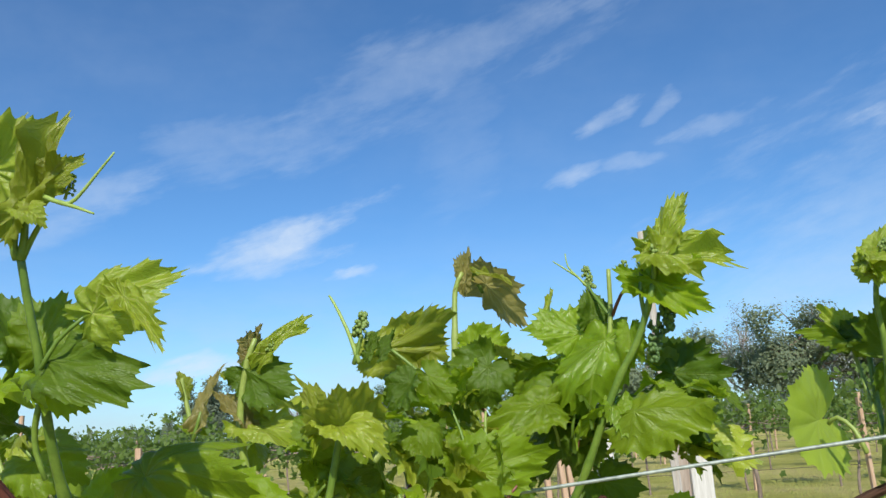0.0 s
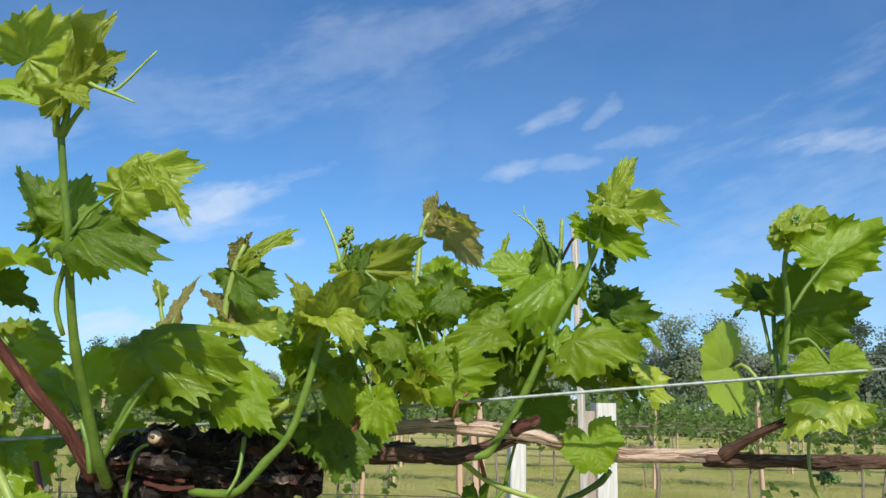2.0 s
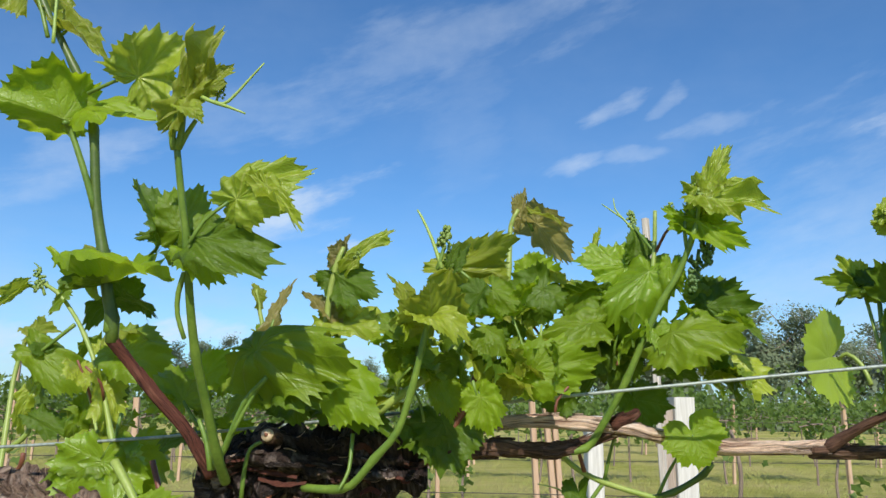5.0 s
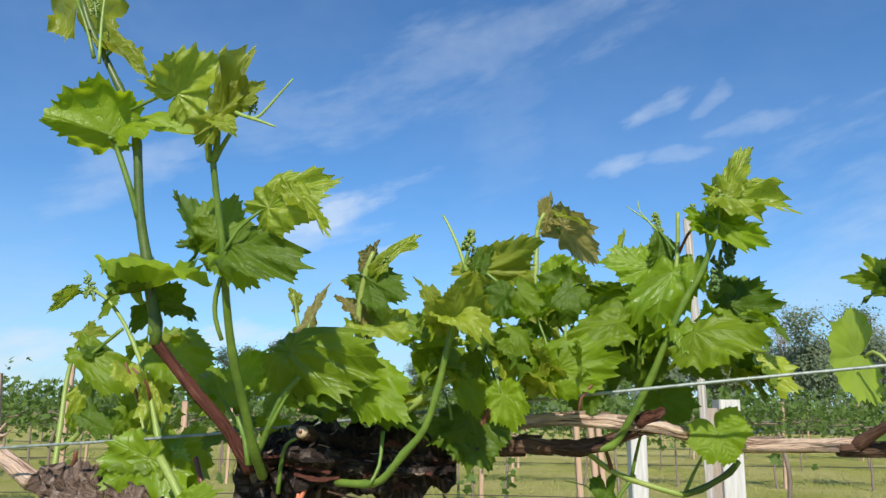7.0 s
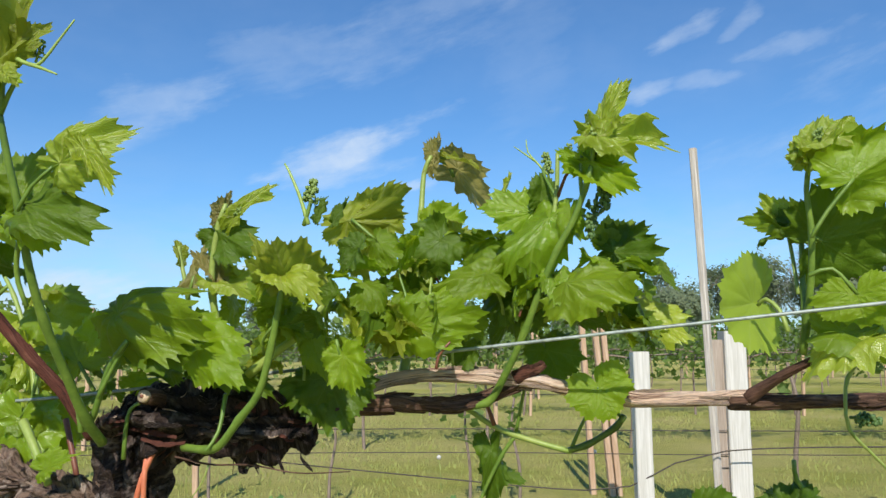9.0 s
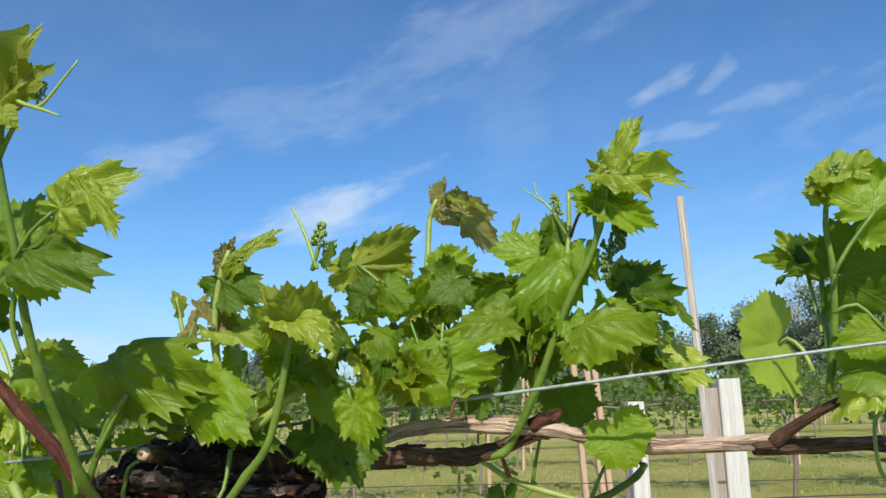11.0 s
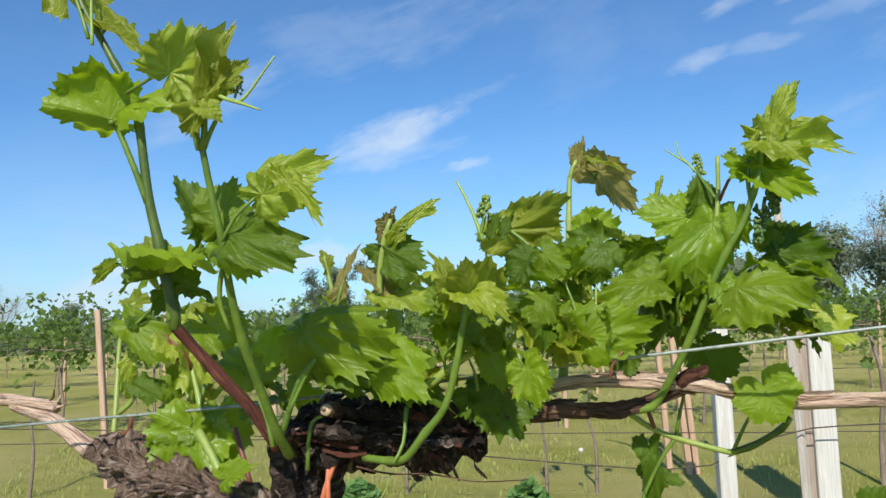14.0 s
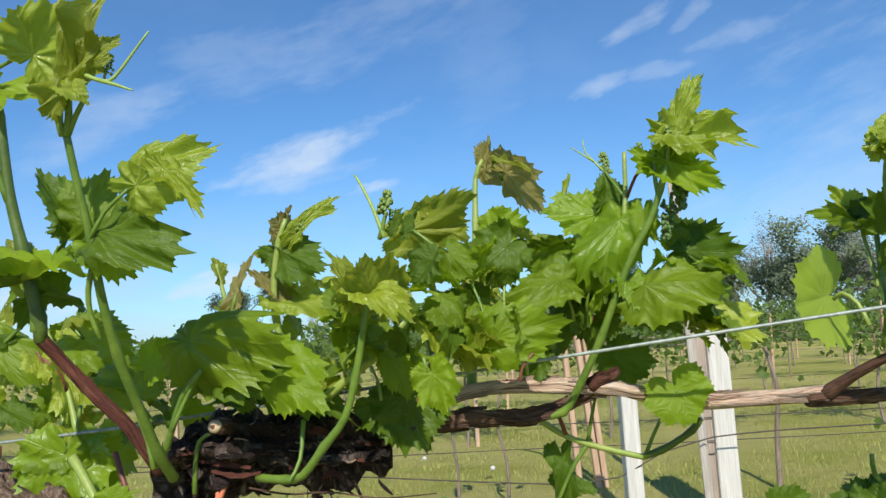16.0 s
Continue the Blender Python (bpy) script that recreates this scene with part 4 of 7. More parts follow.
leaf(shoot_e, (-0.157, 0.475, 1.081), (-0.084, 0.455, 1.087), 0.0631, (0.2019, -0.8683, 0.4531), 53, -26, 0.14, LEAF, 0.95, 1.30, 1.25, 0.60)
stem("petiole", shoot_e, [(-0.1727, 0.475, 1.018), (-0.1588, 0.475, 1.044), (-0.1466, 0.475, 1.061)], 0.0015, 0.0012, STEM)
# added dark blade that stands for the shaded lower half of the leaf above
leaf(shoot_e, (-0.148, 0.488, 1.07), (-0.087, 0.478, 1.052), 0.0507, (0.313, -0.8928, 0.3239), 54, -14, 0.15, LEAF_SHADE, 0.80, 1.00, 1.00, 0.30)
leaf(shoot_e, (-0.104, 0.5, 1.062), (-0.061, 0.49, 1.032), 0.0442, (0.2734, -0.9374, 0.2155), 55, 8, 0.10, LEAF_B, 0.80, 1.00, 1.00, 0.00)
leaf(shoot_e, (-0.155, 0.53, 1.048), (-0.105, 0.52, 1.042), 0.0344, (-0.1099, 0.9316, -0.3465), 56, 10, 0.15, LEAF_SHADE, 0.80, 1.00, 1.00, 0.00)
leaf(shoot_e, (-0.1121, 0.54, 1.034), (-0.056, 0.54, 1.024), 0.0474, (0.1488, -0.5508, 0.8213), 57, 15, 0.15, LEAF_SHADE, 0.65, 1.00)
leaf(shoot_e, (-0.02, 0.485, 1.102), (-0.019, 0.455, 1.131), 0.0488, (-0.1805, 0.7209, 0.6691), 58, 14, 0.10, OLIVE, 0.50, 1.00, 1.00, 0.40)
leaf(shoot_e, (-0.038, 0.49, 1.112), (-0.056, 0.49, 1.145), 0.0164, (0.6845, -0.7283, 0.03175), 59, 48, 0.10, OLIVE, 0.65, 1.00, 1.20, 0.50)
leaf(shoot_e, (-0.024, 0.478, 1.108), (0.01, 0.47, 1.088), 0.0326, (0.4983, -0.7989, 0.3369), 60, 20, 0.25, YOUNG, 0.65, 1.00, 1.10, 0.90)
leaf(shoot_e, (-0.0497, 0.52, 1.098), (-0.0684, 0.52, 1.117), 0.0364, (0.5312, -0.6629, 0.5276), 61, 25, 0.15, LEAF, 0.65, 1.00)
leaf(shoot_e, (-0.0384, 0.52, 1.079), (-0.0158, 0.52, 1.061), 0.0406, (0.4635, -0.6726, 0.5769), 62, 25, 0.15, LEAF, 0.65, 1.00)
leaf(shoot_e, (-0.0577, 0.54, 1.071), (-0.0695, 0.54, 1.099), 0.0327, (0.7417, -0.5953, 0.3089), 63, 25, 0.15, LEAF, 0.65, 1.00)
stem("petiole", shoot_e, [(-0.077, 0.53, 1.034), (-0.0498, 0.5267, 1.053), (-0.0254, 0.5233, 1.069), (-0.0097, 0.52, 1.088)], 0.0037, 0.0027, STEM_Y)
stem("tendril", shoot_e, [(-0.0202, 0.515, 1.15), (-0.0285, 0.515, 1.174), (-0.0375, 0.515, 1.193), (-0.0412, 0.515, 1.199)], 0.0018, 0.0007, TENDRIL)
stem("petiole", shoot_e, [(-0.0239, 0.515, 1.149), (-0.0199, 0.515, 1.162), (-0.0179, 0.515, 1.169)], 0.0018, 0.0014, STEM)
cluster(shoot_e, (-0.0189, 0.515, 1.167), (-0.0166, 0.515, 1.185), 0.0068, 46, 64, BUD)
leaf(shoot_e, (-0.0137, 0.52, 1.156), (-0.0077, 0.52, 1.173), 0.0136, (-0.4275, -0.8918, 0.148), 65, 40, 0.15, LEAF_SHADE, 0.65, 1.00)
leaf(shoot_e, (-0.0124, 0.55, 1.159), (-0.0046, 0.55, 1.179), 0.0123, (-0.428, -0.8883, 0.1668), 66, 40, 0.15, LEAF_SHADE, 0.65, 1.00)
leaf(shoot_e, (0.012, 0.51, 1.049), (0.021, 0.508, 1.021), 0.0291, (0.2811, -0.9597, 0.00258), 67, 12, 0.15, LEAF_B, 0.70, 1.00, 1.20, 0.20)
stem("petiole", shoot_e, [(0.0062, 0.51, 1.061), (0.009, 0.51, 1.05)], 0.0015, 0.0012, STEM)
leaf(shoot_e, (-0.0255, 0.54, 1.059), (-0.0149, 0.54, 1.03), 0.0267, (0.4177, -0.8953, 0.1547), 68, 12, 0.15, LEAF, 0.65, 1.00)
leaf(shoot_e, (-0.0295, 0.58, 1.029), (-0.0089, 0.58, 0.9867), 0.0632, (0.5391, -0.8008, 0.261), 69, 15, 0.15, LEAF_SHADE, 0.65, 1.00)
leaf(shoot_e, (-0.0512, 0.57, 1.025), (-0.0271, 0.57, 1.004), 0.0435, (0.3931, -0.802, 0.4498), 70, 15, 0.15, LEAF_SHADE, 0.65, 1.00)
stem("petiole", shoot_e, [(-0.0543, 0.58, 0.9837), (-0.0302, 0.5867, 1.014), (-0.0133, 0.5933, 1.041), (-0.0021, 0.6, 1.072)], 0.0044, 0.0035, RED)
stem("petiole", shoot_e, [(-0.0908, 0.52, 1.019), (-0.0902, 0.51, 0.9918), (-0.0948, 0.5, 0.978)], 0.0018, 0.0013, STEM)
shoot_f = stem("shoot", vine, [(-0.1214, 0.56, 1.062), (-0.128, 0.557, 1.101), (-0.1272, 0.555, 1.131), (-0.1212, 0.553, 1.16), (-0.1149, 0.553, 1.177)], 0.0034, 0.0020, STEM_Y)
leaf(shoot_f, (-0.12, 0.55, 1.153), (-0.083, 0.55, 1.13), 0.0406, (0.08038, 0.9728, -0.2174), 71, 22, 0.15, LEAF_SHADE, 0.80, 1.00, 1.10, 0.00)
leaf(shoot_f, (-0.1193, 0.555, 1.164), (-0.1123, 0.555, 1.189), 0.0239, (-0.8387, 0.4917, 0.2342), 72, 45, 0.15, BRONZE, 0.65, 1.00)
leaf(shoot_f, (-0.1035, 0.55, 1.165), (-0.0761, 0.55, 1.197), 0.0206, (-0.3921, -0.8574, 0.3335), 73, 58, 0.15, YOUNG, 0.65, 1.00)
cluster(shoot_f, (-0.1036, 0.55, 1.164), (-0.0983, 0.55, 1.174), 0.0049, 12, 74, BUD)
leaf(shoot_f, (-0.1291, 0.56, 1.115), (-0.1514, 0.56, 1.143), 0.0239, (0.6268, -0.5964, 0.5013), 75, 45, 0.15, BRONZE, 0.65, 1.00)
leaf(shoot_f, (-0.1212, 0.56, 1.109), (-0.0735, 0.56, 1.106), 0.0387, (0.0437, -0.6724, 0.7389), 76, 25, 0.15, YOUNG, 0.65, 1.00)
leaf(shoot_f, (-0.1327, 0.57, 1.122), (-0.1195, 0.57, 1.097), 0.0303, (0.217, 0.9697, 0.1121), 77, 25, 0.15, OLIVE, 0.65, 1.00)
leaf(shoot_f, (-0.137, 0.56, 1.147), (-0.1477, 0.56, 1.155), 0.0151, (0.4432, -0.6765, 0.5881), 78, 45, 0.15, OLIVE, 0.65, 1.00)
shoot_g = stem("shoot", vine, [(-0.241, 0.7, 1.085), (-0.2478, 0.7, 1.119), (-0.2568, 0.7, 1.153), (-0.2582, 0.7, 1.163)], 0.0030, 0.0019, STEM_Y)
leaf(shoot_g, (-0.2567, 0.7, 1.149), (-0.261, 0.7, 1.172), 0.0210, (0.8803, -0.4478, 0.1568), 79, 50, 0.15, OLIVE, 0.65, 1.00)
leaf(shoot_g, (-0.2323, 0.69, 1.129), (-0.217, 0.69, 1.175), 0.0339, (-0.2705, -0.9586, 0.0886), 80, 42, 0.15, BRONZE, 0.65, 1.00)
stem("petiole", shoot_g, [(-0.24, 0.69, 1.103), (-0.2323, 0.69, 1.129)], 0.0021, 0.0017, STEM)
leaf(shoot_g, (-0.2511, 0.7, 1.116), (-0.2313, 0.7, 1.11), 0.0246, (0.2247, -0.7074, 0.6702), 81, 42, 0.15, LEAF, 0.65, 1.00)
shoot_h = stem("shoot", vine, [(0.0105, 0.655, 1.027), (0.0117, 0.68, 1.08), (0.0139, 0.69, 1.137), (0.0159, 0.695, 1.183), (0.0178, 0.7, 1.227), (0.0253, 0.7, 1.243)], 0.0048, 0.0023, STEM_Y)
leaf(shoot_h, (0.028, 0.7, 1.234), (0.031, 0.7, 1.268), 0.0207, (-0.2898, -0.9538, -0.07869), 82, 45, 0.05, BRONZE, 0.80, 1.00, 1.10, 0.80)
leaf(shoot_h, (0.042, 0.74, 1.237), (0.087, 0.73, 1.197), 0.0550, (-0.3526, 0.5601, 0.7496), 83, 30, 0.12, BRONZE, 0.60, 1.00, 1.10, 0.60)
stem("petiole", shoot_h, [(0.0186, 0.74, 1.249), (0.0305, 0.74, 1.243), (0.0378, 0.74, 1.229)], 0.0021, 0.0017, STEM)
leaf(shoot_h, (0.0384, 0.72, 1.244), (0.0774, 0.72, 1.234), 0.0154, (0.1848, -0.6497, 0.7374), 84, 50, 0.15, OLIVE, 0.65, 1.00)
stem("petiole", shoot_h, [(0.0232, 0.72, 1.247), (0.0384, 0.72, 1.244)], 0.0021, 0.0017, STEM)
leaf(shoot_h, (-0.031, 0.62, 1.169), (0.033, 0.62, 1.193), 0.0435, (-0.3238, 0.9328, -0.1583), 85, 22, 0.10, OLIVE, 0.59, 1.00, 1.10, 0.60)
stem("petiole", shoot_h, [(0.013, 0.62, 1.131), (-0.0073, 0.62, 1.153), (-0.027, 0.62, 1.17)], 0.0018, 0.0015, STEM)
leaf(shoot_h, (-0.009, 0.63, 1.175), (0.022, 0.63, 1.155), 0.0362, (-0.007263, 0.9405, -0.3396), 86, 26, 0.15, OLIVE, 0.59, 1.00, 1.00, 0.00)
leaf(shoot_h, (0.037, 0.66, 1.168), (0.069, 0.66, 1.176), 0.0351, (0.2207, -0.9378, 0.268), 87, 12, 0.15, LEAF_B, 0.59, 1.00, 1.10, 0.50)
leaf(shoot_h, (0.054, 0.63, 1.15), (0.022, 0.63, 1.122), 0.0499, (-0.4107, 0.8442, -0.3445), 88, 14, 0.15, LEAF_SHADE, 0.80, 1.00, 1.00, 0.00)
leaf(shoot_h, (0.024, 0.66, 1.14), (0.029, 0.66, 1.1), 0.0406, (0.4983, -0.7989, 0.3369), 89, 18, 0.15, LEAF_SHADE, 0.80, 1.00, 1.00, 0.00)
leaf(shoot_h, (0.098, 0.615, 1.117), (0.051, 0.6, 1.107), 0.0450, (0.1783, -0.7773, 0.6034), 90, -34, 0.12, LEAF, 0.70, 1.00, 1.10, 0.30)
leaf(shoot_h, (0.0046, 0.56, 1.136), (-0.0128, 0.56, 1.117), 0.0334, (-0.3594, -0.8701, 0.3374), 91, 25, 0.15, LEAF_SHADE, 0.65, 1.00)
leaf(shoot_h, (0.014, 0.58, 1.142), (0.033, 0.575, 1.119), 0.0304, (0.09117, 0.9397, -0.3296), 92, 25, 0.15, LEAF, 0.59, 1.00, 1.00, 0.00)
leaf(shoot_h, (0.011, 0.56, 1.106), (0.03, 0.555, 1.088), 0.0304, (0.3657, -0.6859, 0.6291), 93, -20, 0.15, LEAF, 0.80, 1.00, 1.00, 0.00)
leaf(shoot_h, (-0.0056, 0.57, 1.089), (0.0129, 0.57, 1.06), 0.0433, (0.6182, -0.6784, 0.397), 94, 30, 0.15, YOUNG, 0.65, 1.00)
leaf(shoot_h, (0.0267, 0.58, 1.084), (0.045, 0.58, 1.06), 0.0410, (0.5607, -0.7101, 0.426), 95, 30, 0.15, LEAF, 0.65, 1.00)
leaf(shoot_h, (-0.0096, 0.54, 1.097), (-0.0242, 0.54, 1.075), 0.0370, (-0.538, -0.7682, 0.347), 96, 30, 0.15, LEAF_SHADE, 0.65, 1.00)
leaf(shoot_h, (0.037, 0.62, 1.099), (0.064, 0.62, 1.086), 0.0319, (0.3657, -0.6859, 0.6291), 97, -20, 0.15, LEAF, 0.80, 1.00, 1.00, 0.00)
leaf(shoot_h, (0.016, 0.62, 1.059), (0.0369, 0.62, 1.079), 0.0356, (-0.3991, -0.8144, 0.4213), 98, 30, 0.15, LEAF_SHADE, 0.65, 1.00)
leaf(shoot_h, (0.048, 0.572, 1.071), (0.102, 0.566, 1.083), 0.0454, (0.2306, -0.9696, 0.08234), 99, 10, 0.10, LEAF_B, 0.45, 1.00, 1.00, 0.00)
stem("petiole", shoot_h, [(0.0208, 0.62, 1.052), (0.0412, 0.62, 1.059)], 0.0018, 0.0014, STEM)
shoot_k = stem("shoot", vine, [(0.0669, 0.655, 1.003), (0.0899, 0.655, 1.006), (0.1086, 0.645, 1.033), (0.1273, 0.635, 1.068), (0.1431, 0.625, 1.104), (0.1586, 0.618, 1.135), (0.1734, 0.612, 1.159), (0.1837, 0.608, 1.184), (0.1899, 0.605, 1.202)], 0.0036, 0.0024, STEM)
stem_k2 = stem("side_shoot", vine, [(0.1406, 0.63, 1.097), (0.149, 0.635, 1.142), (0.1557, 0.64, 1.183), (0.1579, 0.64, 1.223)], 0.0027, 0.0018, STEM_Y)
stem("petiole", stem_k2, [(0.1562, 0.64, 1.183), (0.1469, 0.6533, 1.2), (0.1409, 0.6667, 1.213), (0.1396, 0.68, 1.22)], 0.0015, 0.0011, STEM)
cluster(stem_k2, (0.1412, 0.7, 1.218), (0.139, 0.7, 1.238), 0.0067, 36, 100, BUD)
stem("tendril", stem_k2, [(0.1418, 0.69, 1.215), (0.1312, 0.69, 1.228), (0.1237, 0.69, 1.238), (0.1221, 0.69, 1.25)], 0.0012, 0.0005, TENDRIL)
stem("tendril", stem_k2, [(0.1312, 0.69, 1.228), (0.1183, 0.69, 1.238), (0.1105, 0.69, 1.244)], 0.0010, 0.0004, TENDRIL)
stem("petiole", stem_k2, [(0.1573, 0.64, 1.184), (0.1652, 0.63, 1.199), (0.1755, 0.62, 1.21)], 0.0015, 0.0012, RED)
leaf(stem_k2, (0.1388, 0.66, 1.185), (0.1427, 0.66, 1.212), 0.0316, (0.4804, -0.8742, -0.0703), 101, 35, 0.15, LEAF_SHADE, 0.65, 1.00)
leaf(stem_k2, (0.1, 0.68, 1.188), (0.1067, 0.68, 1.218), 0.0164, (-0.4504, -0.8872, 0.0998), 102, 45, 0.15, YOUNG, 0.65, 1.00)
leaf(shoot_k, (0.197, 0.6, 1.228), (0.222, 0.6, 1.272), 0.0281, (-0.07146, -0.9958, 0.05739), 103, 36, 0.05, YOUNG, 0.59, 1.00, 1.30, 0.70)
leaf(shoot_k, (0.197, 0.596, 1.223), (0.247, 0.585, 1.22), 0.0381, (0.205, -0.8803, 0.4278), 104, 34, 0.20, YOUNG, 0.65, 1.00, 1.50, 0.80)
leaf(shoot_k, (0.2, 0.606, 1.215), (0.228, 0.6, 1.215), 0.0247, (-0.1168, 0.9397, -0.3215), 105, 25, 0.15, LEAF_B, 0.65, 1.00, 1.00, 0.00)
leaf(shoot_k, (0.19, 0.6, 1.204), (0.229, 0.59, 1.175), 0.0316, (0.02613, 0.9932, -0.1131), 106, 26, 0.10, LEAF_B, 0.65, 1.00, 1.40, 0.50)
leaf(shoot_k, (0.187, 0.61, 1.205), (0.159, 0.61, 1.214), 0.0258, (-0.4135, 0.8852, -0.2132), 107, 28, 0.10, LEAF_B, 0.65, 1.00, 1.20, 0.50)
stem("petiole", shoot_k, [(0.1899, 0.605, 1.202), (0.1916, 0.6015, 1.214), (0.1932, 0.598, 1.224)], 0.0022, 0.0017, STEM)
cluster(shoot_k, (0.1886, 0.6, 1.227), (0.1954, 0.6, 1.241), 0.0072, 40, 108, BUD)
cluster(shoot_k, (0.1679, 0.62, 1.216), (0.1707, 0.62, 1.225), 0.0050, 20, 109, BUD)
stem("petiole", shoot_k, [(0.1811, 0.608, 1.18), (0.1799, 0.609, 1.197), (0.1826, 0.61, 1.217)], 0.0019, 0.0015, STEM)
stem("petiole", shoot_k, [(0.1871, 0.606, 1.191), (0.1914, 0.608, 1.199), (0.1985, 0.61, 1.199)], 0.0014, 0.0015, STEM)
cluster(shoot_k, (0.1991, 0.615, 1.2), (0.1995, 0.615, 1.167), 0.0083, 70, 110, BUD_D)
cluster(shoot_k, (0.1912, 0.62, 1.174), (0.1848, 0.62, 1.144), 0.0078, 60, 111, BUD_D)
leaf(shoot_k, (0.15, 0.63, 1.164), (0.087, 0.612, 1.132), 0.0663, (0.2288, -0.7729, 0.5919), 112, -26, 0.30, LEAF_S, 0.62, 1.00, 1.00, 0.50)
leaf(shoot_k, (0.131, 0.66, 1.174), (0.088, 0.65, 1.186), 0.0473, (0.1673, -0.933, 0.3185), 113, 14, 0.20, LEAF_S, 0.59, 1.00, 1.10, 0.90)
leaf(shoot_k, (0.166, 0.615, 1.107), (0.224, 0.6, 1.113), 0.0672, (0.1803, -0.7855, 0.592), 114, -36, 0.10, LEAF, 0.70, 1.00, 1.00, 0.30)
leaf(shoot_k, (0.169, 0.625, 1.167), (0.166, 0.62, 1.138), 0.0215, (-0.07464, -0.991, 0.1109), 115, 26, 0.10, LEAF_B, 0.80, 1.00, 1.00, 0.00)
leaf(shoot_k, (0.174, 0.665, 1.103), (0.227, 0.655, 1.093), 0.0427, (-0.205, 0.8803, -0.4278), 116, -12, 0.10, LEAF_SHADE, 0.80, 1.00, 1.00, 0.00)
leaf(shoot_k, (0.202, 0.66, 1.136), (0.246, 0.65, 1.128), 0.0518, (-0.128, 0.9789, -0.1594), 117, 16, 0.12, LEAF_SHADE, 0.59, 1.00, 1.25, 0.40)
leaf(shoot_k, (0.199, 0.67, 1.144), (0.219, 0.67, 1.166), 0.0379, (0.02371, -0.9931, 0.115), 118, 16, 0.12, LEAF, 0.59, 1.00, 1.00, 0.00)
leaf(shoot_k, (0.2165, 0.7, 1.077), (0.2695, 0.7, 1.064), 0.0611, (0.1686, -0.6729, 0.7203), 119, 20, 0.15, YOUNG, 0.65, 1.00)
leaf(shoot_k, (0.2105, 0.69, 1.082), (0.2378, 0.69, 1.05), 0.0473, (0.7544, 0.067, 0.653), 120, 20, 0.15, LEAF_SHADE, 0.65, 1.00)
leaf(shoot_k, (0.1068, 0.66, 1.102), (0.0814, 0.66, 1.084), 0.0499, (-0.1757, -0.9517, 0.2517), 121, 20, 0.15, LEAF_SHADE, 0.65, 1.00)
leaf(shoot_k, (0.122, 0.665, 1.099), (0.1149, 0.665, 1.058), 0.0525, (-0.3465, -0.9362, 0.059), 122, 20, 0.15, LEAF_SHADE, 0.65, 1.00)
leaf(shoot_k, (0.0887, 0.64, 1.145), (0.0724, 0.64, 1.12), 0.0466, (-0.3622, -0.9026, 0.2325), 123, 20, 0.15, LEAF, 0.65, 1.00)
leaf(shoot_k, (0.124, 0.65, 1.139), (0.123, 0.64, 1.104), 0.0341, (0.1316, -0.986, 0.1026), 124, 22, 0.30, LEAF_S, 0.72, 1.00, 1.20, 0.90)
leaf(shoot_k, (0.1359, 0.7, 1.051), (0.1522, 0.7, 1.017), 0.0516, (0.2916, -0.9467, 0.1371), 125, 20, 0.15, LEAF_SHADE, 0.65, 1.00)
leaf(shoot_k, (0.0689, 0.66, 1.058), (0.0523, 0.66, 1.032), 0.0422, (-0.394, -0.8838, 0.2524), 126, 20, 0.15, LEAF_SHADE, 0.65, 1.00)
leaf(shoot_k, (0.185, 0.664, 1.02), (0.197, 0.664, 0.993), 0.0439, (0.2503, -0.9531, -0.1702), 127, 4, 0.10, LEAF_B, 0.12, 0.50, 1.00, 0.00)
stem("petiole", shoot_k, [(0.2028, 0.7, 0.9908), (0.1915, 0.682, 1.006), (0.1846, 0.664, 1.019)], 0.0018, 0.0014, STEM)
shoot_m = stem("shoot", vine, [(0.0513, 0.66, 1.007), (0.0657, 0.675, 0.9988), (0.0829, 0.69, 0.9839), (0.1049, 0.7, 0.973), (0.1368, 0.705, 0.9634), (0.1562, 0.708, 0.9586)], 0.0026, 0.0027, STEM_Y)
# shade on this end is given by the darker stem colour
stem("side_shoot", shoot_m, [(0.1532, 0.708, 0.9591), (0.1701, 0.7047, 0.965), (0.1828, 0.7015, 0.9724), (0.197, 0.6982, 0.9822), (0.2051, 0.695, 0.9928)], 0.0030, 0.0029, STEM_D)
stem("petiole", shoot_m, [(0.1059, 0.7, 0.973), (0.1111, 0.695, 0.9958), (0.1174, 0.69, 1.019)], 0.0019, 0.0013, STEM)
stem("petiole", shoot_m, [(0.1553, 0.708, 0.9596), (0.1659, 0.704, 0.9822), (0.1785, 0.7, 1.004)], 0.0019, 0.0013, STEM)
stem("petiole", shoot_m, [(0.0876, 0.69, 0.9829), (0.0841, 0.685, 0.9965), (0.0805, 0.68, 1.007)], 0.0022, 0.0016, RED)
stem("petiole", shoot_m, [(0.1092, 0.7, 0.9768), (0.095, 0.7, 0.9582), (0.0803, 0.7, 0.9315), (0.0682, 0.7, 0.9048)], 0.0021, 0.0016, STEM)
stem("tendril", shoot_m, [(0.074, 0.7, 0.9579), (0.0612, 0.7, 0.9657), (0.0424, 0.7, 0.9693)], 0.0011, 0.0004, TENDRIL)
leaf(shoot_m, (0.0819, 0.7, 0.958), (0.0892, 0.7, 0.9056), 0.0300, (0.588, -0.8048, 0.0811), 128, 20, 0.15, LEAF_SHADE, 0.65, 1.00)
leaf(shoot_m, (0.0791, 0.72, 0.9386), (0.1104, 0.72, 0.9286), 0.0260, (0.2369, -0.6281, 0.7412), 129, 20, 0.15, LEAF_SHADE, 0.65, 1.00)
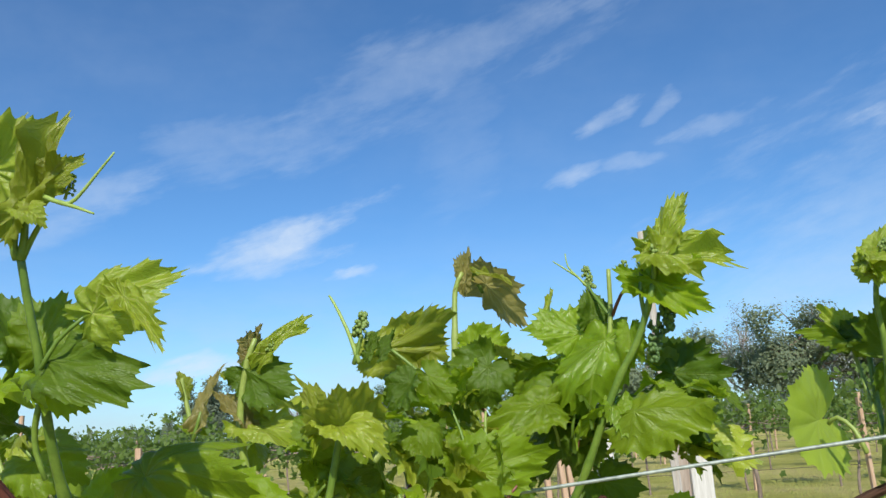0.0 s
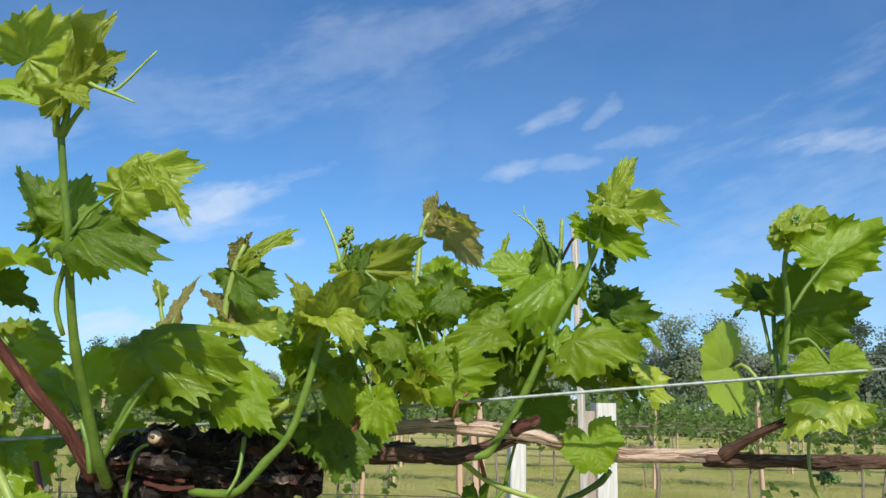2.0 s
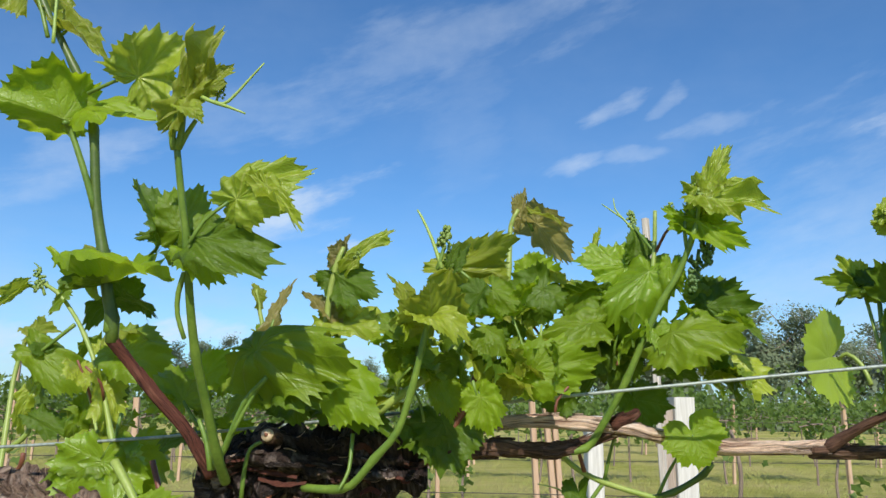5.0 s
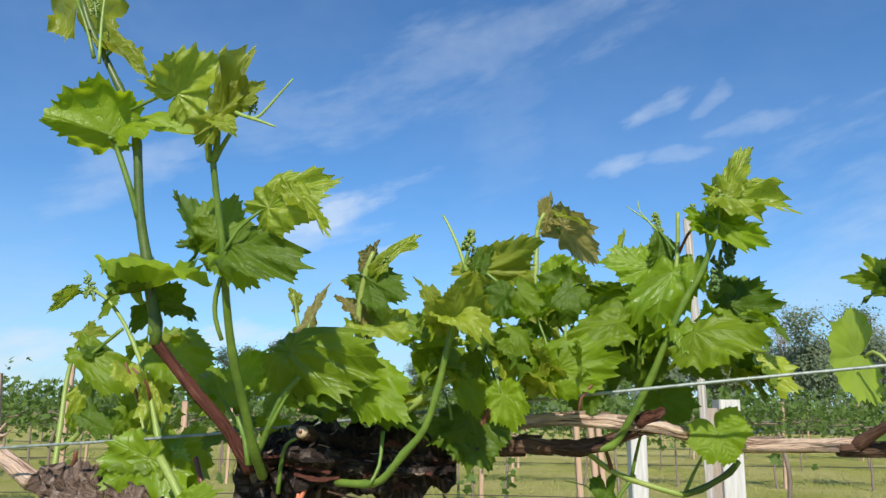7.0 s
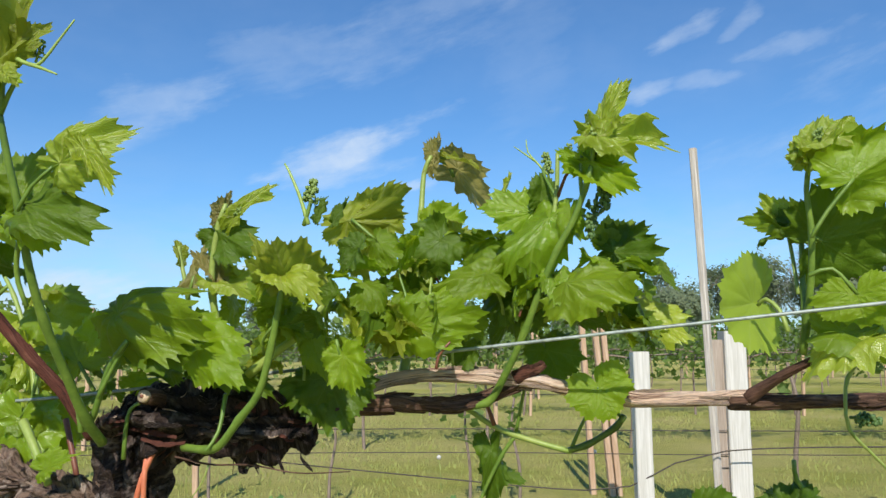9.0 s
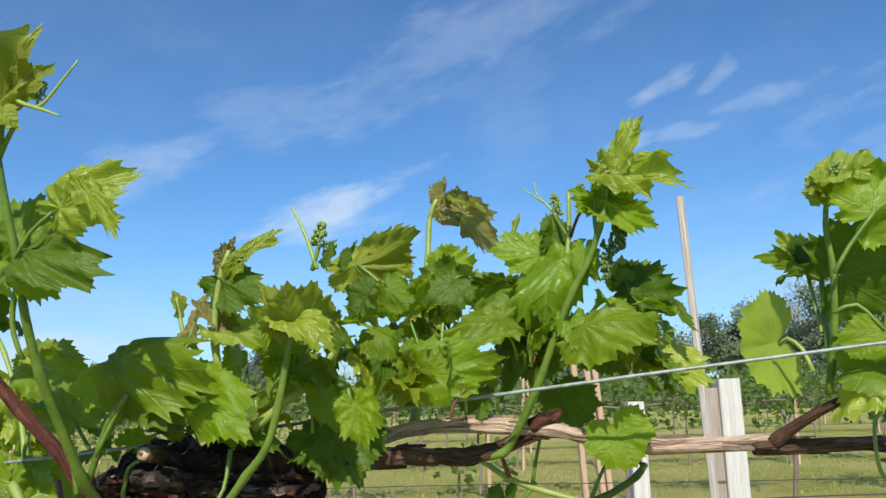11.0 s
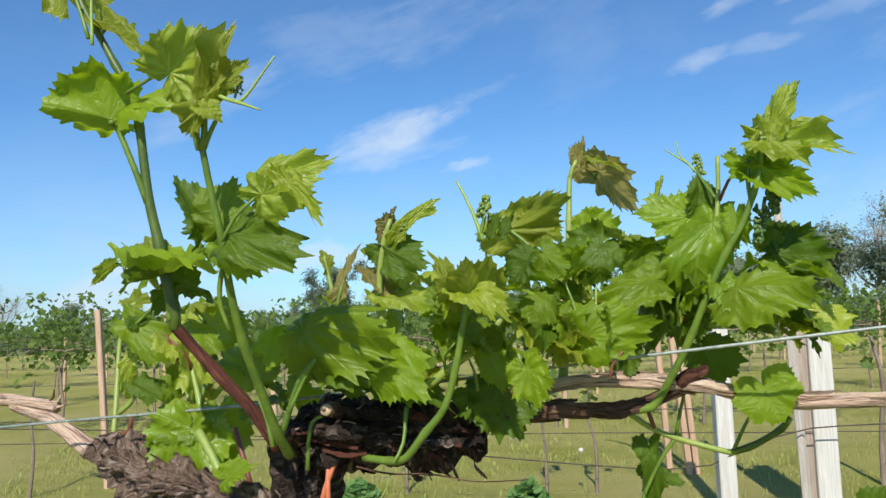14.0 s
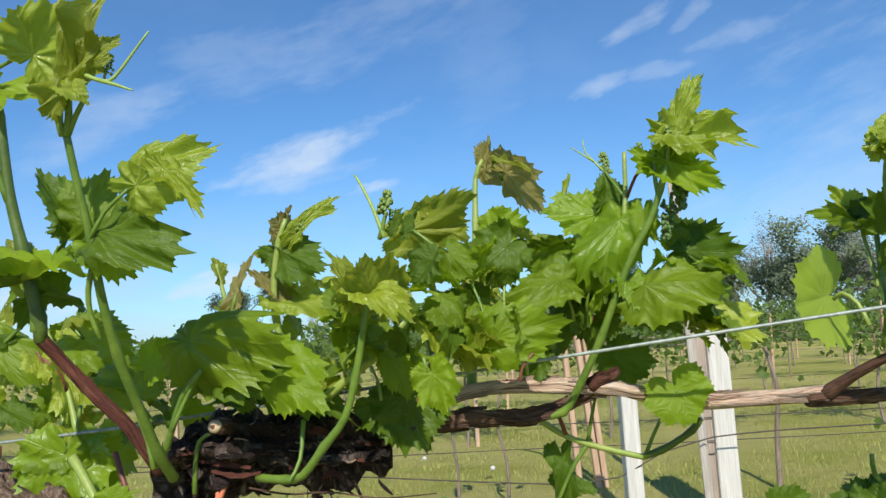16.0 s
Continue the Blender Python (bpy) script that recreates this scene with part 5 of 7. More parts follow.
shoot_r = stem("shoot", vine, [(0.3514, 0.672, 1.048), (0.3545, 0.665, 1.071), (0.3582, 0.655, 1.106), (0.3592, 0.645, 1.146), (0.3565, 0.64, 1.179), (0.3611, 0.635, 1.21)], 0.0033, 0.0020, STEM)
leaf(shoot_r, (0.3604, 0.635, 1.207), (0.385, 0.635, 1.239), 0.0408, (-0.5799, -0.6804, 0.4481), 130, 42, 0.15, YOUNG, 0.85, 1.00)
leaf(shoot_r, (0.3591, 0.635, 1.201), (0.3438, 0.635, 1.21), 0.0204, (0.1802, -0.9379, 0.2964), 131, 42, 0.15, OLIVE, 0.65, 1.00)
leaf(shoot_r, (0.3558, 0.63, 1.205), (0.3509, 0.63, 1.223), 0.0223, (0.3208, -0.9432, 0.086), 132, 42, 0.15, YOUNG, 0.65, 1.00)
leaf(shoot_r, (0.3609, 0.63, 1.209), (0.4057, 0.63, 1.225), 0.0304, (-0.271, -0.5877, 0.7624), 133, 35, 0.15, YOUNG, 0.65, 1.00)
cluster(shoot_r, (0.3638, 0.63, 1.218), (0.3692, 0.63, 1.226), 0.0051, 24, 134, BUD)
leaf(shoot_r, (0.3866, 0.62, 1.182), (0.4367, 0.62, 1.214), 0.0643, (-0.2084, 0.9214, 0.3279), 135, 25, 0.15, LEAF_B, 0.65, 1.00)
stem("petiole", shoot_r, [(0.3546, 0.62, 1.138), (0.3666, 0.62, 1.157), (0.3866, 0.62, 1.182)], 0.0017, 0.0014, STEM)
leaf(shoot_r, (0.3686, 0.66, 1.139), (0.4296, 0.66, 1.155), 0.0802, (-0.077, 0.9561, 0.2827), 136, 12, 0.15, LEAF_SHADE, 0.65, 1.00)
stem("petiole", shoot_r, [(0.3643, 0.66, 1.143), (0.3686, 0.66, 1.139)], 0.0018, 0.0014, STEM)
leaf(shoot_r, (0.35, 0.69, 1.154), (0.3123, 0.69, 1.174), 0.0347, (0.1981, -0.9048, 0.3769), 137, 40, 0.15, LEAF, 0.65, 1.00)
leaf(shoot_r, (0.3461, 0.69, 1.16), (0.3261, 0.69, 1.185), 0.0299, (0.1664, -0.9775, 0.1293), 138, 45, 0.15, YOUNG, 0.65, 1.00)
leaf(shoot_r, (0.3483, 0.69, 1.152), (0.3217, 0.69, 1.145), 0.0271, (-0.2476, -0.2322, 0.9406), 139, 25, 0.15, LEAF_SHADE, 0.65, 1.00)
leaf(shoot_r, (0.3483, 0.68, 1.158), (0.3717, 0.68, 1.161), 0.0321, (-0.072, -0.8317, 0.5505), 140, 35, 0.15, LEAF_SHADE, 0.65, 1.00)
cluster(shoot_r, (0.3409, 0.69, 1.163), (0.3512, 0.69, 1.157), 0.0049, 20, 141, BUD)
stem("petiole", shoot_r, [(0.3535, 0.665, 1.071), (0.355, 0.6725, 1.113), (0.3571, 0.68, 1.148)], 0.0026, 0.0021, STEM)
stem("petiole", shoot_r, [(0.3504, 0.67, 1.097), (0.3497, 0.68, 1.124), (0.3482, 0.69, 1.151)], 0.0016, 0.0016, STEM_Y)
leaf(shoot_r, (0.3864, 0.63, 1.094), (0.3903, 0.63, 1.069), 0.0489, (-0.2839, -0.9578, -0.0449), 142, 12, 0.10, LEAF_B, 0.15, 0.50)
stem("petiole", shoot_r, [(0.3528, 0.63, 1.109), (0.3697, 0.63, 1.114), (0.3864, 0.63, 1.094)], 0.0017, 0.0014, STEM)
leaf(shoot_r, (0.375, 0.64, 1.066), (0.4302, 0.64, 1.051), 0.0542, (0.1816, -0.7321, 0.6566), 143, 20, 0.15, LEAF, 0.65, 1.00)
stem("petiole", shoot_r, [(0.3414, 0.672, 1.066), (0.3364, 0.678, 1.084), (0.3268, 0.684, 1.094), (0.3209, 0.69, 1.089)], 0.0021, 0.0016, STEM_Y)
leaf(shoot_r, (0.319, 0.712, 1.092), (0.287, 0.685, 1.083), 0.0709, (0.8121, -0.5722, 0.1142), 144, 10, 0.05, PALE, 0.12, 0.40, 1.00, 0.00)
leaf(shoot_r, (0.3912, 0.64, 1.058), (0.341, 0.64, 1.041), 0.0547, (-0.2741, -0.4401, 0.8551), 145, 20, 0.15, YOUNG, 0.65, 1.00)
leaf(shoot_r, (0.4007, 0.66, 1.073), (0.4237, 0.66, 1.055), 0.0405, (0.318, -0.8565, 0.4065), 146, 20, 0.15, LEAF, 0.65, 1.00)
shoot_s = stem("shoot", vine, [(0.3991, 0.7, 1.041), (0.3896, 0.7, 1.027), (0.3848, 0.69, 1.009), (0.3864, 0.69, 0.9857), (0.4031, 0.7, 0.9667), (0.4212, 0.71, 0.9476)], 0.0017, 0.0012, STEM_Y)
cluster(shoot_s, (0.392, 0.69, 0.995), (0.4108, 0.69, 0.9931), 0.0070, 50, 147, BUD_D)
shoot_t = stem("shoot", vine, [(0.3855, 0.76, 0.9088), (0.3658, 0.75, 0.9196), (0.3518, 0.745, 0.9346), (0.3497, 0.74, 0.9525)], 0.0030, 0.0020, STEM)
leaf(shoot_t, (0.3417, 0.74, 0.9090), (0.3783, 0.74, 0.9032), 0.0555, (0.1161, -0.6731, 0.7304), 148, 20, 0.15, LEAF_SHADE, 0.65, 1.00)
leaf(shoot_t, (0.3496, 0.745, 0.9110), (0.3556, 0.745, 0.9359), 0.0456, (-0.7409, -0.6473, 0.1789), 149, 20, 0.15, LEAF_SHADE, 0.65, 1.00)
leaf(shoot_t, (0.3428, 0.75, 0.9025), (0.3147, 0.75, 0.9164), 0.0511, (0.315, -0.7058, 0.6345), 150, 20, 0.15, LEAF_SHADE, 0.65, 1.00)
leaf(shoot_t, (0.2702, 0.76, 0.9004), (0.2999, 0.76, 0.9169), 0.0318, (-0.2368, -0.8733, 0.4257), 151, 15, 0.15, LEAF_SHADE, 0.65, 1.00)
stem("petiole", shoot_t, [(0.2654, 0.76, 0.8821), (0.2702, 0.76, 0.9004)], 0.0019, 0.0015, STEM)
leaf(shoot_t, (0.328, 0.75, 0.8919), (0.3133, 0.75, 0.8862), 0.0461, (-0.2815, -0.6217, 0.7309), 152, 20, 0.15, LEAF_SHADE, 0.65, 1.00)
leaf(shoot_e, (-0.0641, 0.5508, 1.057), (-0.0784, 0.5314, 1.055), 0.0328, (-0.247, 0.345, 0.906), 153, 12, 0.20, LEAF, 1.07, 1.00)
leaf(shoot_e, (-0.0046, 0.5116, 1.072), (-0.0005, 0.493, 1.092), 0.0288, (0.400, 0.522, 0.754), 154, -30.4, 0.31, LEAF_SHADE, 0.97, 1.00)
leaf(shoot_e, (-0.0424, 0.5093, 1.069), (-0.0233, 0.5113, 1.073), 0.0204, (-0.152, 0.333, 0.931), 155, -14.4, 0.32, LEAF, 0.87, 1.00)
leaf(shoot_e, (-0.0429, 0.515, 1.069), (-0.0168, 0.514, 1.064), 0.0220, (0.073, -0.116, 0.991), 156, 21, 0.27, LEAF, 0.67, 1.00)
leaf(shoot_e, (-0.0231, 0.5739, 1.087), (-0.0024, 0.5549, 1.097), 0.0261, (-0.252, 0.521, 0.815), 157, -24.8, 0.15, LEAF_SHADE, 0.83, 1.00)
leaf(shoot_e, (-0.0769, 0.5794, 1.055), (-0.1035, 0.5843, 1.054), 0.0300, (0.151, 0.234, 0.960), 158, 13.2, 0.23, YOUNG, 0.93, 1.00)
leaf(shoot_e, (-0.0565, 0.5279, 1.088), (-0.0345, 0.5148, 1.094), 0.0285, (-0.054, 0.316, 0.947), 159, -17.6, 0.04, LEAF, 1.15, 1.00)
leaf(shoot_e, (-0.0341, 0.5029, 1.087), (-0.0579, 0.5026, 1.09), 0.0216, (0.156, 0.271, 0.950), 160, 27, 0.30, LEAF, 1.13, 1.00)
leaf(shoot_e, (-0.0539, 0.5701, 1.084), (-0.0459, 0.5764, 1.072), 0.0339, (0.179, 0.560, 0.809), 161, 9.6, 0.33, LEAF, 1.11, 1.00)
leaf(shoot_h, (-0.0165, 0.5995, 1.128), (-0.0006, 0.6178, 1.145), 0.0232, (0.246, 0.283, 0.927), 162, 38, 0.29, LEAF, 0.75, 1.00)
leaf(shoot_h, (0.0334, 0.5628, 1.083), (0.0376, 0.5768, 1.062), 0.0324, (0.495, -0.075, 0.865), 163, 20.4, 0.31, OLIVE, 0.95, 1.00)
leaf(shoot_h, (0.0109, 0.5876, 1.101), (0.0127, 0.591, 1.115), 0.0320, (0.002, -0.336, 0.942), 164, 13.8, 0.24, LEAF_SHADE, 1.11, 1.00)
leaf(shoot_h, (-0.0038, 0.6559, 1.117), (0.016, 0.6387, 1.124), 0.0238, (-0.319, -0.017, 0.948), 165, -16, 0.01, OLIVE, 1.07, 1.00)
leaf(shoot_h, (-0.0069, 0.5904, 1.124), (0.0133, 0.6002, 1.131), 0.0361, (0.015, 0.585, 0.811), 166, 20, 0.07, OLIVE, 0.72, 1.00)
leaf(shoot_h, (0.0503, 0.6105, 1.094), (0.0513, 0.5975, 1.108), 0.0370, (0.560, 0.476, 0.678), 167, 29, 0.35, OLIVE, 1.06, 1.00)
leaf(shoot_h, (0.0454, 0.6297, 1.128), (0.0366, 0.6418, 1.115), 0.0282, (-0.515, 0.123, 0.848), 168, 22.8, 0.36, YOUNG, 1.09, 1.00)
leaf(shoot_h, (0.0245, 0.6145, 1.098), (0.0479, 0.617, 1.09), 0.0265, (0.170, 0.342, 0.924), 169, 14.4, 0.12, LEAF_B, 0.92, 1.00)
leaf(shoot_h, (-0.0253, 0.6577, 1.077), (-0.0428, 0.67, 1.062), 0.0414, (-0.539, -0.127, 0.833), 170, 25.2, 0.03, LEAF, 0.98, 1.00)
leaf(shoot_h, (0.0688, 0.6547, 1.105), (0.0588, 0.6367, 1.125), 0.0303, (-0.073, 0.616, 0.784), 171, -21.6, 0.35, LEAF, 0.74, 1.00)
leaf(shoot_h, (0.0181, 0.6304, 1.129), (0.0286, 0.647, 1.151), 0.0297, (-0.355, -0.080, 0.932), 172, -21.6, 0.15, OLIVE, 0.74, 1.00)
leaf(shoot_h, (0.0455, 0.5773, 1.142), (0.026, 0.5916, 1.13), 0.0233, (-0.357, 0.355, 0.864), 173, 35, 0.25, LEAF_B, 1.00, 1.00)
leaf(shoot_h, (0.0469, 0.5845, 1.087), (0.0666, 0.5726, 1.095), 0.0302, (0.066, 0.495, 0.866), 174, -36, 0.28, LEAF, 0.70, 1.00)
leaf(shoot_h, (0.0638, 0.5691, 1.083), (0.0741, 0.5557, 1.067), 0.0294, (0.605, 0.237, 0.761), 175, 38, 0.30, LEAF, 1.19, 1.00)
leaf(shoot_k, (0.1153, 0.656, 1.103), (0.0979, 0.6563, 1.112), 0.0226, (0.083, 0.299, 0.951), 176, -20, 0.21, LEAF_SHADE, 1.14, 1.00)
leaf(shoot_k, (0.095, 0.6801, 1.104), (0.1075, 0.685, 1.087), 0.0297, (0.146, 0.507, 0.850), 177, -27.2, 0.27, LEAF_SHADE, 1.00, 1.00)
leaf(shoot_k, (0.0806, 0.6451, 1.081), (0.0645, 0.6427, 1.064), 0.0372, (0.014, 0.376, 0.926), 178, -12, 0.03, LEAF, 0.84, 1.00)
leaf(shoot_k, (0.1161, 0.6959, 1.079), (0.1347, 0.7076, 1.058), 0.0258, (0.522, -0.015, 0.853), 179, 25.8, 0.00, LEAF_SHADE, 0.68, 1.00)
leaf(shoot_k, (0.1533, 0.6334, 1.112), (0.1593, 0.6141, 1.094), 0.0302, (-0.076, 0.392, 0.917), 180, 19.8, 0.32, LEAF_S, 1.13, 1.00)
leaf(shoot_k, (0.1337, 0.693, 1.153), (0.1347, 0.705, 1.179), 0.0259, (0.238, 0.110, 0.965), 181, -24, 0.33, LEAF_S, 0.88, 1.00)
leaf(shoot_k, (0.1071, 0.6547, 1.135), (0.0985, 0.6423, 1.114), 0.0381, (-0.187, -0.245, 0.951), 182, -28.8, 0.03, LEAF, 1.01, 1.00)
leaf(shoot_k, (0.1012, 0.6326, 1.15), (0.0745, 0.6289, 1.15), 0.0328, (0.001, 0.001, 1.000), 183, 16, 0.04, LEAF_SHADE, 0.92, 1.00)
leaf(shoot_k, (0.1413, 0.6667, 1.099), (0.1655, 0.6615, 1.087), 0.0252, (0.037, -0.448, 0.893), 184, 22.8, 0.14, LEAF_SHADE, 0.61, 1.00)
leaf(shoot_k, (0.1192, 0.6609, 1.089), (0.1401, 0.6565, 1.086), 0.0222, (0.065, 0.605, 0.794), 185, -25.6, 0.24, LEAF, 1.18, 1.00)
leaf(shoot_k, (0.1668, 0.6856, 1.083), (0.1909, 0.7046, 1.081), 0.0332, (-0.259, 0.447, 0.856), 186, 9, 0.30, LEAF_SHADE, 0.71, 1.00)
leaf(shoot_k, (0.1229, 0.6458, 1.123), (0.1017, 0.6399, 1.125), 0.0292, (0.168, 0.385, 0.908), 187, -35.2, 0.03, LEAF_S, 0.96, 1.00)
leaf(shoot_k, (0.2169, 0.6858, 1.069), (0.2487, 0.7029, 1.069), 0.0390, (0.084, 0.021, 0.996), 188, 36, 0.30, YOUNG, 0.66, 1.00)
leaf(shoot_k, (0.2053, 0.6811, 1.067), (0.2176, 0.6712, 1.055), 0.0290, (0.213, 0.259, 0.942), 189, 23.4, 0.20, LEAF, 0.99, 1.00)
leaf(shoot_k, (0.2, 0.6792, 1.097), (0.1956, 0.6712, 1.076), 0.0298, (0.005, -0.420, 0.907), 190, 40, 0.33, YOUNG, 0.86, 1.00)
leaf(shoot_k, (0.1766, 0.6527, 1.105), (0.1856, 0.6418, 1.093), 0.0348, (0.501, 0.225, 0.836), 191, 14.4, 0.23, LEAF_SHADE, 0.72, 1.00)
leaf(shoot_k, (0.2206, 0.6786, 1.072), (0.2401, 0.6765, 1.065), 0.0362, (0.272, 0.162, 0.948), 192, 25, 0.18, LEAF_SHADE, 0.94, 1.00)
leaf(shoot_k, (0.2195, 0.6605, 1.113), (0.2372, 0.6538, 1.099), 0.0339, (0.333, 0.025, 0.942), 193, 24, 0.05, LEAF, 0.96, 1.00)
leaf(shoot_f, (-0.1222, 0.5853, 1.093), (-0.1281, 0.5757, 1.11), 0.0327, (0.629, -0.144, 0.764), 195, 9, 0.08, LEAF, 0.77, 1.00)
leaf(shoot_f, (-0.1088, 0.6229, 1.122), (-0.137, 0.6414, 1.137), 0.0410, (0.216, -0.012, 0.976), 196, 34, 0.28, YOUNG, 0.90, 1.00)
leaf(shoot_f, (-0.1418, 0.6145, 1.098), (-0.1545, 0.6038, 1.084), 0.0363, (-0.438, 0.519, 0.734), 197, -30.4, 0.21, LEAF, 0.86, 1.00)
leaf(shoot_d, (-0.4219, 0.6458, 1.075), (-0.4001, 0.6304, 1.058), 0.0380, (0.348, -0.139, 0.927), 199, 13.2, 0.22, YOUNG, 0.92, 1.00)
leaf(shoot_d, (-0.4251, 0.6644, 1.025), (-0.4349, 0.6617, 1.048), 0.0266, (0.194, -0.018, 0.981), 200, -17.6, 0.24, LEAF, 0.75, 1.00)
leaf(shoot_d, (-0.4234, 0.7238, 1.006), (-0.3999, 0.7057, 1.028), 0.0488, (-0.247, -0.286, 0.926), 201, 25.8, 0.31, LEAF, 0.95, 1.00)
leaf(shoot_d, (-0.4484, 0.6979, 1.019), (-0.4029, 0.6844, 1.014), 0.0437, (0.213, -0.127, 0.969), 202, 39, 0.19, OLIVE, 0.92, 1.00)
leaf(shoot_d, (-0.4706, 0.7187, 1.032), (-0.4918, 0.7042, 1.014), 0.0279, (0.125, 0.096, 0.987), 203, 19.8, 0.04, OLIVE, 1.09, 1.00)
leaf(shoot_d, (-0.4085, 0.6869, 1.066), (-0.4018, 0.6711, 1.04), 0.0459, (0.495, 0.393, 0.775), 204, 26, 0.30, LEAF_SHADE, 0.91, 1.00)
leaf(shoot_d, (-0.4192, 0.746, 1.074), (-0.4164, 0.734, 1.093), 0.0423, (0.020, 0.678, 0.735), 205, 15, 0.17, LEAF, 0.86, 1.00)
leaf(shoot_d, (-0.5269, 0.7442, 1.076), (-0.5539, 0.7523, 1.052), 0.0336, (-0.380, 0.064, 0.923), 206, 22, 0.29, LEAF_SHADE, 0.71, 1.00)
leaf(shoot_d, (-0.3884, 0.6842, 1.077), (-0.3623, 0.6741, 1.06), 0.0455, (0.298, 0.411, 0.862), 207, 24, 0.27, LEAF, 1.13, 1.00)
leaf(shoot_b, (-0.198, 0.5704, 1.046), (-0.1786, 0.5749, 1.048), 0.0279, (-0.256, 0.670, 0.697), 208, 13.8, 0.37, LEAF, 1.08, 1.00)
leaf(shoot_b, (-0.2395, 0.6098, 1.02), (-0.2163, 0.616, 1.035), 0.0410, (-0.310, 0.513, 0.800), 209, -28, 0.28, LEAF, 1.18, 1.00)
leaf(shoot_b, (-0.2449, 0.5636, 1.03), (-0.2267, 0.5625, 1.017), 0.0232, (-0.133, 0.174, 0.976), 210, 39, 0.04, LEAF_SHADE, 0.67, 1.00)
leaf(shoot_b, (-0.2722, 0.5541, 1.047), (-0.2864, 0.5343, 1.058), 0.0368, (0.145, -0.163, 0.976), 211, 16.8, 0.31, LEAF, 0.77, 1.00)
leaf(shoot_b, (-0.2717, 0.6102, 1.02), (-0.3098, 0.6154, 1.014), 0.0395, (0.147, 0.147, 0.978), 212, -33.6, 0.14, LEAF_SHADE, 0.99, 1.00)
leaf(shoot_e, (-0.0503, 0.4973, 1.103), (-0.0319, 0.4699, 1.097), 0.0179, (0.295, 0.230, 0.927), 213, 50, 0.24, YOUNG, 1.05, 1.00)
leaf(shoot_e, (-0.0761, 0.5446, 1.094), (-0.0562, 0.5586, 1.103), 0.0229, (-0.216, 0.147, 0.965), 214, 44, 0.40, LEAF_B, 0.89, 1.00)
leaf(shoot_e, (-0.0488, 0.5482, 1.093), (-0.0767, 0.5644, 1.09), 0.0242, (0.046, 0.426, 0.904), 215, 34, 0.23, LEAF, 1.21, 1.00)
leaf(shoot_e, (-0.0635, 0.5394, 1.046), (-0.0868, 0.5623, 1.056), 0.0234, (-0.107, 0.325, 0.940), 216, -24, 0.39, OLIVE, 1.29, 1.00)
leaf(shoot_e, (-0.0121, 0.5472, 1.11), (0.0113, 0.5484, 1.11), 0.0263, (-0.114, 0.149, 0.982), 217, 30, 0.10, LEAF_B, 1.29, 1.00)
leaf(shoot_e, (-0.0285, 0.561, 1.118), (-0.0371, 0.5422, 1.124), 0.0204, (-0.112, 0.180, 0.977), 218, 37, 0.42, OLIVE, 1.17, 1.00)
leaf(shoot_e, (-0.0473, 0.508, 1.061), (-0.0386, 0.5227, 1.069), 0.0189, (-0.041, -0.164, 0.986), 219, 42, 0.20, LEAF, 1.00, 1.00)
leaf(shoot_e, (-0.0559, 0.5629, 1.079), (-0.0324, 0.5446, 1.075), 0.0214, (0.309, 0.506, 0.805), 220, 32, 0.36, OLIVE, 0.94, 1.00)
leaf(shoot_e, (-0.0347, 0.5372, 1.093), (-0.0613, 0.5506, 1.094), 0.0225, (-0.020, -0.051, 0.999), 221, 31, 0.37, YOUNG, 0.85, 1.00)
leaf(shoot_h, (0.0063, 0.5966, 1.081), (0.0264, 0.6004, 1.079), 0.0168, (0.075, 0.380, 0.922), 222, -36, 0.42, LEAF, 1.22, 1.00)
leaf(shoot_h, (-0.0098, 0.5687, 1.056), (0.0119, 0.5396, 1.07), 0.0240, (0.037, 0.192, 0.981), 223, 33, 0.35, LEAF_B, 1.02, 1.00)
leaf(shoot_h, (0.0136, 0.5717, 1.118), (-0.01, 0.5634, 1.124), 0.0234, (0.193, 0.175, 0.966), 224, 40, 0.21, LEAF_B, 0.83, 1.00)
leaf(shoot_h, (0.0183, 0.5971, 1.123), (0.0401, 0.6019, 1.138), 0.0189, (-0.401, 0.076, 0.913), 225, 16.8, 0.23, LEAF_B, 0.89, 1.00)
leaf(shoot_h, (0.0043, 0.6511, 1.107), (0.0334, 0.6437, 1.101), 0.0292, (0.011, 0.449, 0.894), 226, 25.8, 0.34, LEAF_B, 1.28, 1.00)
leaf(shoot_h, (0.0011, 0.658, 1.078), (-0.0227, 0.6681, 1.066), 0.0235, (-0.350, 0.318, 0.881), 227, 30, 0.49, YOUNG, 0.86, 1.00)
leaf(shoot_h, (0.0467, 0.5609, 1.072), (0.0561, 0.5796, 1.062), 0.0194, (0.469, 0.185, 0.864), 228, 42, 0.26, OLIVE, 0.94, 1.00)
leaf(shoot_h, (0.0706, 0.6343, 1.155), (0.0566, 0.6436, 1.166), 0.0236, (0.157, 0.240, 0.958), 229, 35, 0.44, OLIVE, 1.00, 1.00)
leaf(shoot_h, (0.0566, 0.6472, 1.079), (0.0389, 0.665, 1.087), 0.0293, (0.082, 0.055, 0.995), 230, 33, 0.20, YOUNG, 0.94, 1.00)
leaf(shoot_h, (0.0153, 0.6516, 1.078), (-0.0082, 0.6386, 1.089), 0.0296, (0.114, 0.447, 0.887), 231, -28, 0.24, YOUNG, 1.18, 1.00)
leaf(shoot_h, (0.028, 0.5599, 1.059), (0.0528, 0.5436, 1.067), 0.0266, (0.001, 0.518, 0.855), 232, 21, 0.42, OLIVE, 0.96, 1.00)
